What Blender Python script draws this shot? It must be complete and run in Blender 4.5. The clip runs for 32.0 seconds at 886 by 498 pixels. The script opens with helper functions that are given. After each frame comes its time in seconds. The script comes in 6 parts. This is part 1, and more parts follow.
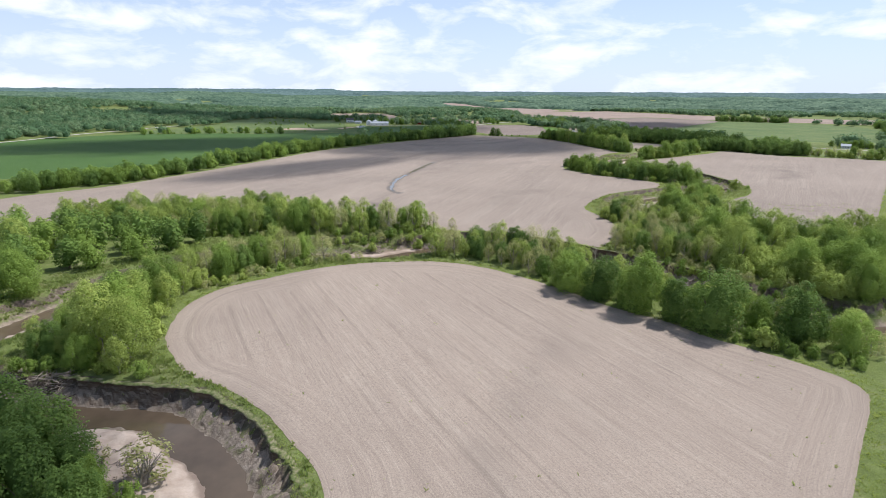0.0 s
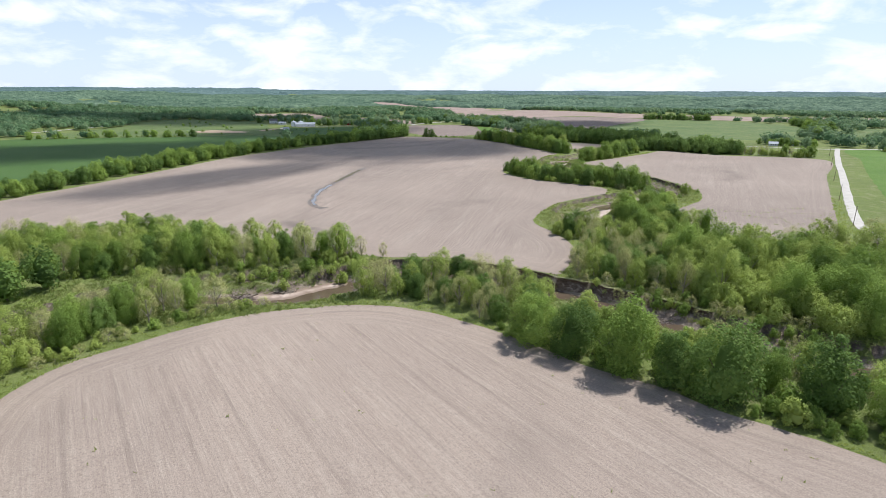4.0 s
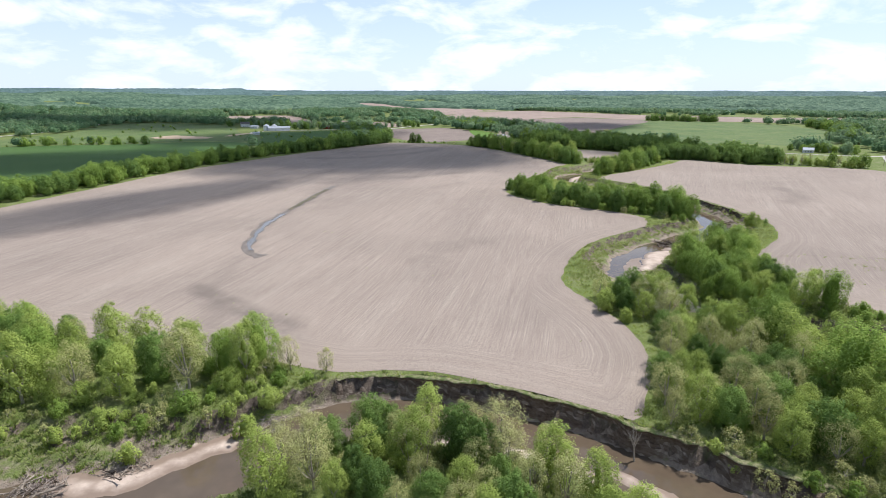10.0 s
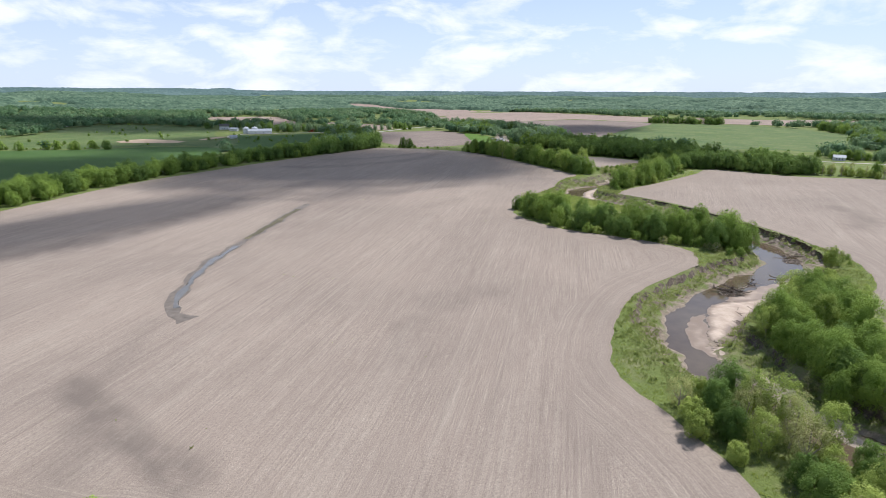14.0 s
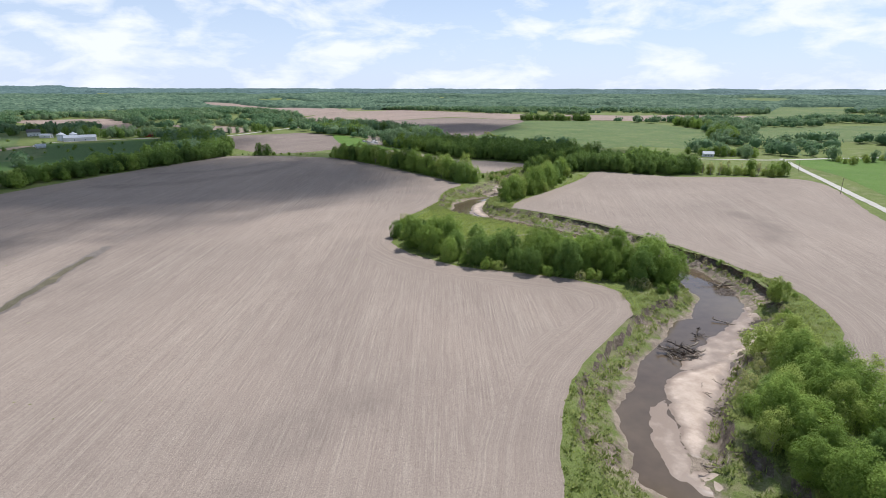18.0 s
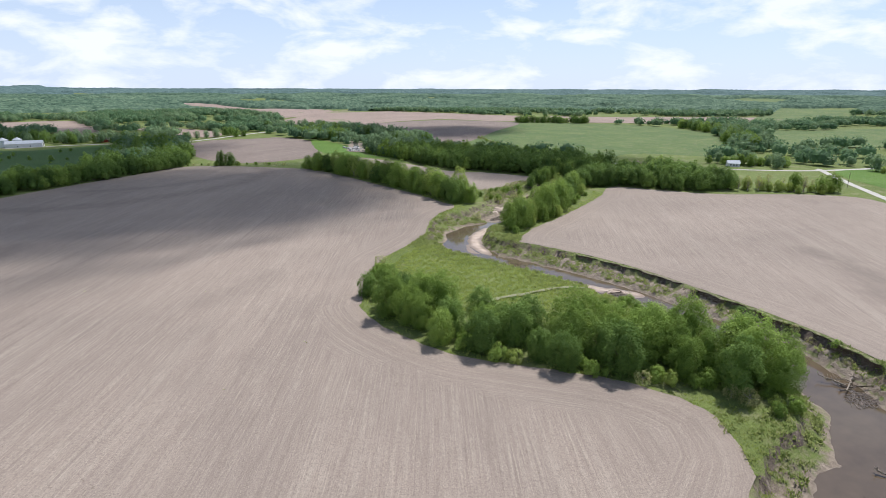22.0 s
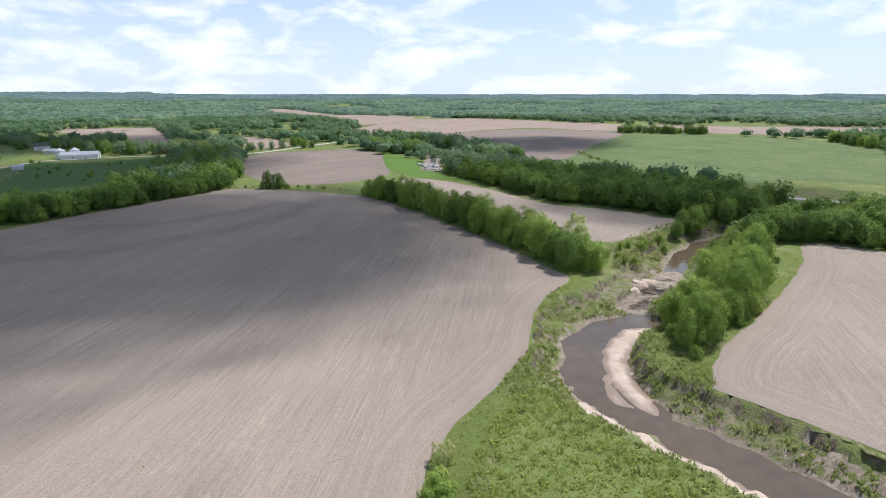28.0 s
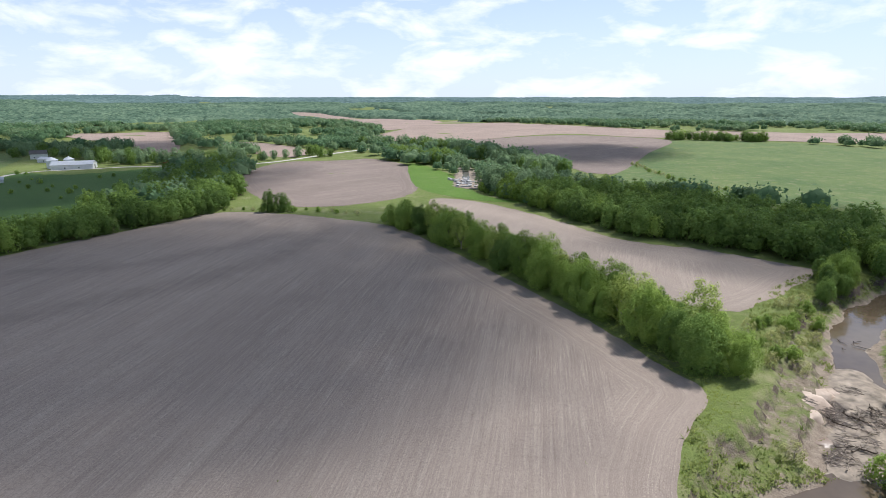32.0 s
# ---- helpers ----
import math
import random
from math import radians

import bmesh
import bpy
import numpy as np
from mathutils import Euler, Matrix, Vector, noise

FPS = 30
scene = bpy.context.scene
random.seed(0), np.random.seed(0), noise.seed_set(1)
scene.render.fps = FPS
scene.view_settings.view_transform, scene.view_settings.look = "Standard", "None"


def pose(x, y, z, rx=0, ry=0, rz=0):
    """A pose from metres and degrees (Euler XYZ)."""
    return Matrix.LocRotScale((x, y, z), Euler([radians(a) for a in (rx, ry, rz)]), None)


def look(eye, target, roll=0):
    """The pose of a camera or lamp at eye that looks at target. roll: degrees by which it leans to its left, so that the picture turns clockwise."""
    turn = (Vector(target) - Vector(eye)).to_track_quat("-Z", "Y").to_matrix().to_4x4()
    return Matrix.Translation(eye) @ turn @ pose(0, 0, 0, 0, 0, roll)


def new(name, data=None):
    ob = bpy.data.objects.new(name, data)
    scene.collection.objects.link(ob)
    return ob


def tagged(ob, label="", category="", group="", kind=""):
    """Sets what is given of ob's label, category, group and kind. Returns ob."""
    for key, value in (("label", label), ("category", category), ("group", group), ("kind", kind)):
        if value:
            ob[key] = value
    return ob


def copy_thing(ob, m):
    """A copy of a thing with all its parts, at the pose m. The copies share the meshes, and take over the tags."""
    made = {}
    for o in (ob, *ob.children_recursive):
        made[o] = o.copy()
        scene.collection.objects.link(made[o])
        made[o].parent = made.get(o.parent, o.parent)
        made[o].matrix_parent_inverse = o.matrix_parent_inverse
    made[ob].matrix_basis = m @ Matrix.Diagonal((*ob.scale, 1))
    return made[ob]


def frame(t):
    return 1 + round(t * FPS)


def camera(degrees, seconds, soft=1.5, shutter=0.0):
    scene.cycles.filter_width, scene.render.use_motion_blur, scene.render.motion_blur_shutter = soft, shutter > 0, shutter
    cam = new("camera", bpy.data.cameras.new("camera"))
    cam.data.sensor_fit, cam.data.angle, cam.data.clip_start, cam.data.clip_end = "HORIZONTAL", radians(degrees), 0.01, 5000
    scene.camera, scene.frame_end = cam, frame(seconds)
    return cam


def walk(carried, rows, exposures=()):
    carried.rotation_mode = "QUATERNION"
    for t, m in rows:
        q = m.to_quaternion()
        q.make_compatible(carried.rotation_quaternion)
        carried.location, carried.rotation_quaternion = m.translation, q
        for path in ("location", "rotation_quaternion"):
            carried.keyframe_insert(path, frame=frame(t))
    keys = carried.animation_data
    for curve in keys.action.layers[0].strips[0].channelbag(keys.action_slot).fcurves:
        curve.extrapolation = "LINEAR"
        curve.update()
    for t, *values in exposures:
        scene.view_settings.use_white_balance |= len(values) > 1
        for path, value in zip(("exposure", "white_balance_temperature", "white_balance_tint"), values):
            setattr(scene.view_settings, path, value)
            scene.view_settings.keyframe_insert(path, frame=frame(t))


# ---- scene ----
cam = camera(78.9, 32.0, soft=0.5)
METRES, EYE, TILT, LEAN, TURN = 490.0, 61.0, -9.6, 6.4, 0.0
ROWS = [
    (0.0, 0.0, 0.0, 0.0, 0.83, -6.93, -6.84),
    (0.5, -0.0004, 0.0107, 0.0017, 0.66, -6.92, -6.8),
    (1.0, -0.0006, 0.0205, 0.0033, -3.05, -6.53, -6.17),
    (1.5, -0.0008, 0.0303, 0.005, -4.88, -6.36, -5.9),
    (2.0, -0.0002, 0.0405, 0.0067, -5.35, -6.36, -5.79),
    (2.5, 0.0006, 0.0512, 0.0086, -5.53, -6.36, -5.78),
    (4.5, 0.0036, 0.0941, 0.0165, -6.41, -6.28, -5.5),
    (5.0, 0.0046, 0.1058, 0.0186, -6.71, -6.28, -5.41),
    (5.5, 0.0065, 0.1189, 0.0208, -6.78, -6.24, -5.37),
    (6.0, 0.0082, 0.133, 0.0232, -6.85, -6.26, -5.36),
    (6.5, 0.01, 0.148, 0.0259, -6.91, -6.27, -5.36),
    (7.0, 0.0121, 0.1635, 0.0286, -6.93, -6.28, -5.36),
    (7.5, 0.0142, 0.1791, 0.0312, -6.97, -6.26, -5.31),
    (8.0, 0.0159, 0.1946, 0.0339, -7.0, -6.27, -5.28),
    (8.5, 0.0177, 0.2102, 0.0368, -7.01, -6.28, -5.3),
    (9.0, 0.0191, 0.226, 0.0396, -7.04, -6.26, -5.3),
    (9.5, 0.0204, 0.2418, 0.0422, -7.11, -6.22, -5.3),
    (10.0, 0.0212, 0.2573, 0.0448, -7.19, -6.17, -5.26),
    (10.5, 0.0221, 0.2725, 0.0473, -7.25, -6.18, -5.25),
    (11.0, 0.0237, 0.2873, 0.0498, -7.24, -6.15, -5.22),
    (11.5, 0.0252, 0.3017, 0.0522, -7.23, -6.13, -5.21),
    (12.0, 0.0267, 0.316, 0.0547, -7.24, -6.11, -5.27),
    (12.5, 0.0279, 0.3304, 0.0572, -7.28, -6.11, -5.22),
    (13.0, 0.0291, 0.3448, 0.0598, -7.32, -6.12, -5.28),
    (13.5, 0.0303, 0.3594, 0.0624, -7.39, -6.1, -5.31),
    (15.5, 0.0396, 0.4178, 0.075, -14.33, -5.62, -3.98),
    (16.0, 0.0435, 0.4335, 0.0781, -17.48, -5.44, -3.35),
    (16.5, 0.0479, 0.4487, 0.0811, -19.48, -5.4, -3.02),
    (17.0, 0.0528, 0.4635, 0.084, -20.26, -5.4, -2.83),
    (17.5, 0.0582, 0.478, 0.0871, -20.63, -5.44, -2.76),
    (18.0, 0.0643, 0.4929, 0.0902, -20.86, -5.43, -2.74),
    (18.5, 0.0703, 0.5079, 0.0935, -21.02, -5.47, -2.74),
    (19.0, 0.0763, 0.523, 0.0966, -21.12, -5.46, -2.77),
    (19.5, 0.0822, 0.5381, 0.0999, -21.26, -5.44, -2.71),
    (20.0, 0.0884, 0.5536, 0.1031, -21.37, -5.42, -2.65),
    (20.5, 0.0941, 0.5693, 0.1066, -21.51, -5.41, -2.7),
    (21.0, 0.1001, 0.585, 0.11, -21.59, -5.41, -2.66),
    (21.5, 0.1058, 0.6009, 0.1133, -21.73, -5.38, -2.6),
    (22.0, 0.1113, 0.6165, 0.1168, -21.87, -5.37, -2.59),
    (22.5, 0.117, 0.6324, 0.1202, -22.0, -5.35, -2.61),
    (23.0, 0.1228, 0.6483, 0.1235, -22.11, -5.34, -2.55),
    (23.5, 0.1286, 0.6643, 0.1266, -22.18, -5.31, -2.53),
    (24.0, 0.1341, 0.6801, 0.13, -22.18, -5.27, -2.52),
    (24.5, 0.1397, 0.6965, 0.1335, -22.1, -5.23, -2.52),
    (26.5, 0.1592, 0.7643, 0.148, -16.94, -5.33, -3.43),
    (27.0, 0.1625, 0.7823, 0.1516, -15.51, -5.35, -3.7),
    (27.5, 0.1656, 0.8006, 0.1547, -14.21, -5.36, -3.9),
    (28.0, 0.1681, 0.8185, 0.1579, -13.27, -5.35, -4.1),
    (28.5, 0.1703, 0.8361, 0.1613, -12.33, -5.34, -4.27),
    (29.0, 0.1722, 0.8538, 0.1645, -11.76, -5.32, -4.42),
    (29.5, 0.1741, 0.8714, 0.1675, -11.44, -5.32, -4.42),
    (30.0, 0.1755, 0.8889, 0.1706, -11.31, -5.31, -4.47),
    (30.5, 0.1773, 0.9065, 0.1737, -11.22, -5.29, -4.47),
    (31.0, 0.1788, 0.9237, 0.177, -11.12, -5.26, -4.46),
    (31.5, 0.1803, 0.9413, 0.1804, -10.9, -5.25, -4.51),
    (32.0, 0.1818, 0.9588, 0.1837, -10.75, -5.25, -4.57),
]
walk(cam, [(t, pose(0, 0, EYE, TILT, LEAN, TURN) @ pose(METRES * x, METRES * y, METRES * z, 90 + pitch, roll, yaw)) for t, x, y, z, yaw, pitch, roll in ROWS],
     [(0.0, 0.04, 6200, 11), (9.0, 0.18, 6200, 11), (17.0, -0.06, 6200, 11), (24.0, 0.0, 6200, 11), (32.0, 0.1, 6200, 11)])

# ---------------------------------------------------------------- world, sun
SUN_DIR = Vector((0.46, 0.29, 0.84)).normalized()
elev = math.asin(SUN_DIR.z)
sun_data = bpy.data.lights.new("sun", "SUN")
sun_data.energy, sun_data.angle, sun_data.color = 5.0, radians(0.6), (1.0, 0.97, 0.93)
sun = new("sun", sun_data)
sun.matrix_world = look(SUN_DIR * 2000, (0, 0, 0))

world = bpy.data.worlds.new("sky")
scene.world = world
world.use_nodes = True
wn, wl = world.node_tree.nodes, world.node_tree.links
wn.clear()


def add(nodes, kind, **values):
    node = nodes.new(kind)
    for key, value in values.items():
        if key in node.inputs:
            node.inputs[key].default_value = value
    return node


sky = wn.new("ShaderNodeTexSky")
sky.sky_type, sky.sun_disc = "NISHITA", False
sky.sun_elevation, sky.sun_rotation = elev, math.atan2(SUN_DIR.x, SUN_DIR.y)
sky.altitude, sky.air_density, sky.dust_density, sky.ozone_density = 250, 1.0, 0.35, 2.5
coord = wn.new("ShaderNodeTexCoord")
split = wn.new("ShaderNodeSeparateXYZ")
wl.new(coord.outputs["Generated"], split.inputs["Vector"])
flat = wn.new("ShaderNodeVectorMath")
flat.operation = "MULTIPLY"
flat.inputs[1].default_value = (8.2, 8.2, 22.0)
wl.new(coord.outputs["Generated"], flat.inputs[0])
puffs = add(wn, "ShaderNodeTexNoise", Scale=1.0, Detail=9.0, Roughness=0.56, Distortion=0.25)
wl.new(flat.outputs[0], puffs.inputs["Vector"])
edge = wn.new("ShaderNodeValToRGB")
edge.color_ramp.elements[0].position, edge.color_ramp.elements[1].position = 0.46, 0.63
wl.new(puffs.outputs["Fac"], edge.inputs["Fac"])
# haze that thins with height, and fewer clouds to be seen side-on overhead than towards the horizon
low = wn.new("ShaderNodeMapRange")
low.inputs["From Min"].default_value, low.inputs["From Max"].default_value = 0.0, 0.42
low.inputs["To Min"].default_value, low.inputs["To Max"].default_value = 0.84, 0.06
wl.new(split.outputs["Z"], low.inputs["Value"])
thin = wn.new("ShaderNodeMapRange")
thin.inputs["From Min"].default_value, thin.inputs["From Max"].default_value = 0.10, 0.55
thin.inputs["To Min"].default_value, thin.inputs["To Max"].default_value = 0.95, 0.30
wl.new(split.outputs["Z"], thin.inputs["Value"])
cover = wn.new("ShaderNodeMath")
cover.operation, cover.use_clamp = "MULTIPLY", True
wl.new(edge.outputs["Color"], cover.inputs[0])
wl.new(thin.outputs["Result"], cover.inputs[1])
haze = wn.new("ShaderNodeMixRGB")
haze.inputs["Color2"].default_value = (7.2, 8.3, 10.4, 1)
wl.new(low.outputs["Result"], haze.inputs["Fac"])
wl.new(sky.outputs["Color"], haze.inputs["Color1"])
white = wn.new("ShaderNodeMixRGB")
white.inputs["Color2"].default_value = (9.7, 10.0, 10.5, 1)
wl.new(cover.outputs["Value"], white.inputs["Fac"])
wl.new(haze.outputs["Color"], white.inputs["Color1"])
back = add(wn, "ShaderNodeBackground", Strength=0.105)
out = wn.new("ShaderNodeOutputWorld")
wl.new(white.outputs["Color"], back.inputs["Color"])
wl.new(back.outputs["Background"], out.inputs["Surface"])


# ---------------------------------------------------------------- materials
class Mat:
    """A small builder for node materials."""

    def __init__(self, name, rough=0.9, spec=0.2):
        self.m = bpy.data.materials.new(name)
        self.m.use_nodes = True
        self.n, self.l = self.m.node_tree.nodes, self.m.node_tree.links
        self.b = self.n["Principled BSDF"]
        self.b.inputs["Roughness"].default_value = rough
        self.b.inputs["Specular IOR Level"].default_value = spec
        self.co = self.n.new("ShaderNodeTexCoord").outputs["Object"]

    def put(self, src, dst):
        self.l.new(src, dst)
        return src

    def mapped(self, scale=(1, 1, 1), turn=0.0, src=None):
        k = self.n.new("ShaderNodeMapping")
        k.inputs["Scale"].default_value = scale
        k.inputs["Rotation"].default_value = (0, 0, radians(turn))
        self.l.new(src or self.co, k.inputs["Vector"])
        return k.outputs["Vector"]

    def noise(self, scale, detail=3.0, rough=0.55, src=None, twist=0.0):
        k = add(self.n, "ShaderNodeTexNoise", Scale=scale, Detail=detail, Roughness=rough, Distortion=twist)
        self.l.new(src or self.co, k.inputs["Vector"])
        return k.outputs["Fac"]

    def ramp(self, fac, *stops):
        k = self.n.new("ShaderNodeValToRGB")
        r = k.color_ramp
        while len(r.elements) < len(stops):
            r.elements.new(0.5)
        for e, (p, c) in zip(r.elements, stops):
            e.position, e.color = p, (*c, 1) if len(c) == 3 else c
        self.l.new(fac, k.inputs["Fac"])
        return k.outputs["Color"]

    def span(self, v, a, b, c=0.0, d=1.0):
        k = self.n.new("ShaderNodeMapRange")
        for i, x in enumerate((a, b, c, d)):
            k.inputs[i + 1].default_value = x
        self.l.new(v, k.inputs[0])
        return k.outputs[0]

    def math(self, op, a, b=0.0):
        k = self.n.new("ShaderNodeMath")
        k.operation = op
        for i, x in enumerate((a, b)):
            if isinstance(x, (int, float)):
                k.inputs[i].default_value = x
            else:
                self.l.new(x, k.inputs[i])
        return k.outputs[0]

    def mix(self, fac, a, b, blend="MIX"):
        k = self.n.new("ShaderNodeMixRGB")
        k.blend_type = blend
        for s, x in zip(("Fac", "Color1", "Color2"), (fac, a, b)):
            if isinstance(x, (int, float)):
                k.inputs[s].default_value = x
            elif isinstance(x, tuple):
                k.inputs[s].default_value = (*x, 1)
            else:
                self.l.new(x, k.inputs[s])
        return k.outputs[0]

    def attr(self, name):
        k = self.n.new("ShaderNodeAttribute")
        k.attribute_name = name
        return k.outputs["Fac"]

    def any(self):
        return self.n.new("ShaderNodeObjectInfo").outputs["Random"]

    def island(self):
        return self.n.new("ShaderNodeNewGeometry").outputs["Random Per Island"]

    def height(self):
        s = self.n.new("ShaderNodeSeparateXYZ")
        g = self.n.new("ShaderNodeNewGeometry")
        self.l.new(g.outputs["Position"], s.inputs[0])
        return s.outputs["Z"]

    def upness(self):
        s = self.n.new("ShaderNodeSeparateXYZ")
        g = self.n.new("ShaderNodeNewGeometry")
        self.l.new(g.outputs["True Normal"], s.inputs[0])
        return s.outputs["Z"]

    def bump(self, h, strength=0.4, dist=0.1):
        k = add(self.n, "ShaderNodeBump", Strength=strength, Distance=dist)
        self.l.new(h, k.inputs["Height"])
        self.l.new(k.outputs["Normal"], self.b.inputs["Normal"])

    def colour(self, c):
        if isinstance(c, tuple):
            self.b.inputs["Base Color"].default_value = (*c, 1)
        else:
            self.l.new(c, self.b.inputs["Base Color"])
        return self.m


def plain(name, c, rough=0.7, metal=0.0, vary=0.25, scale=3.0):
    k = Mat(name, rough)
    k.b.inputs["Metallic"].default_value = metal
    n = k.noise(scale, 4)
    return k.colour(k.ramp(n, (0.25, tuple(v * (1 - vary) for v in c)), (0.75, tuple(min(1, v * (1 + vary)) for v in c))))


def soil_material(name, turn, head=16.0, light=(0.42, 0.343, 0.284), dark=(0.30, 0.245, 0.208), wheel=0.2):
    """Bare worked soil: broken straw-pale rows, wheel tracks, damp patches and a headland of rows that follow the edge."""
    k = Mat(name, 0.95, 0.1)
    broad = k.noise(0.012, 4, 0.6, twist=0.6)
    mid = k.noise(0.05, 4, 0.6)
    base = k.ramp(broad, (0.3, dark), (0.62, light))
    base = k.mix(k.span(mid, 0.35, 0.75, 0, 0.45), base, light)
    turned = k.mapped((1, 1, 1), turn)
    d = k.attr("edge")
    comb = k.n.new("ShaderNodeCombineXYZ")
    k.l.new(d, comb.inputs[0])
    k.l.new(k.math("MULTIPLY", k.noise(0.05, 2), 14.0), comb.inputs[1])
    wob = k.math("ADD", d, k.span(k.noise(0.03, 2), 0.3, 0.7, -5, 5))
    ishead = k.span(wob, head - 2.0, head + 2.0, 1, 0)

    def streaks(across, along, detail, rough):
        a = k.noise(1.0, detail, rough, k.mapped((across, along, 1), 0.0, turned))
        b = k.noise(1.0, detail, rough, k.mapped((across, along * 2, 1), 0.0, comb.outputs[0]))
        return k.mix(ishead, a, b)

    def wheels(src):
        w = add(k.n, "ShaderNodeTexWave", Scale=0.034, Distortion=0.35, Detail=2.0, **{"Detail Scale": 0.6})
        k.l.new(src, w.inputs["Vector"])
        return k.span(w.outputs["Fac"], 0.95, 0.995)
    fine, line, swath = streaks(2.1, 0.035, 3, 0.6), streaks(0.62, 0.012, 3, 0.62), streaks(0.12, 0.006, 3, 0.6)
    patch = k.span(k.noise(0.035, 4, 0.65), 0.34, 0.62, 0.1, 1.0)
    broken = k.span(k.noise(0.55, 4, 0.75), 0.36, 0.6, 0.25, 1.0)
    straw = k.math("MULTIPLY", k.math("MULTIPLY", k.span(fine, 0.5, 0.7), patch), broken)
    base = k.mix(k.span(swath, 0.30, 0.5, 0.14, 0), base, dark)
    base = k.mix(k.span(swath, 0.5, 0.72, 0, 0.2), base, (0.50, 0.43, 0.355))
    base = k.mix(k.math("MULTIPLY", k.math("MULTIPLY", k.span(line, 0.54, 0.7), broken), 0.18), base, (0.60, 0.52, 0.42))
    base = k.mix(k.math("MULTIPLY", k.span(line, 0.46, 0.32), 0.14), base, tuple(v * 0.72 for v in dark))
    base = k.mix(k.math("MULTIPLY", straw, 0.36), base, (0.66, 0.58, 0.46))
    base = k.mix(k.math("MULTIPLY", k.span(fine, 0.45, 0.3), 0.2), base, tuple(v * 0.66 for v in dark))
    track = k.mix(ishead, wheels(turned), wheels(comb.outputs[0]))
    base = k.mix(k.math("MULTIPLY", k.math("MULTIPLY", track, k.span(k.noise(0.02, 3), 0.42, 0.58)), wheel), base, tuple(v * 0.7 for v in dark))
    grain = k.noise(2.4, 5, 0.78)
    crumb = k.mix(0.68, streaks(2.8, 0.10, 3, 0.7), k.noise(5.0, 4, 0.82))
    base = k.mix(k.span(grain, 0.46, 0.66, 0, 0.66), base, (0.22, 0.175, 0.145))
    base = k.mix(k.span(crumb, 0.52, 0.64, 0, 0.48), base, (0.66, 0.57, 0.455))
    base = k.mix(k.span(crumb, 0.47, 0.36, 0, 0.42), base, (0.16, 0.125, 0.10))
    damp = k.math("MULTIPLY", k.attr("damp"), k.span(k.noise(0.12, 4, 0.65), 0.3, 0.55, 0.35, 1.0))
    base = k.mix(damp, base, (0.17, 0.14, 0.12))
    clod = k.span(k.noise(1.0, 2, 0.5), 0.70, 0.76, 0, 0.5)
    base = k.mix(clod, base, (0.2, 0.16, 0.12))
    k.bump(k.math("ADD", k.math("MULTIPLY", fine, 0.6), k.math("ADD", grain, crumb)), 0.5, 0.12)
    return k.colour(k.mix(1.0, base, (0.85, 0.85, 0.85), "MULTIPLY"))


def grass_material(name, a, b, c, dry=0.0):
    k = Mat(name, 0.85, 0.15)
    n1, n2, n3 = k.noise(0.02, 4, 0.6), k.noise(0.35, 4, 0.65), k.noise(2.6, 4, 0.7)
    col = k.ramp(n1, (0.3, a), (0.7, b))
    col = k.mix(k.span(n2, 0.4, 0.7, 0, 0.7), col, c)
    col = k.mix(k.span(n3, 0.42, 0.72, 0, 0.55), col, tuple(v * 0.45 for v in a))
    if dry:
        col = k.mix(k.span(k.noise(0.12, 4, 0.7), 0.52, 0.72, 0, dry), col, (0.34, 0.28, 0.17))
    k.bump(k.math("ADD", n3, n2), 0.7, 0.35)
    return k.colour(k.mix(1.0, col, (0.86, 0.86, 0.86), "MULTIPLY"))


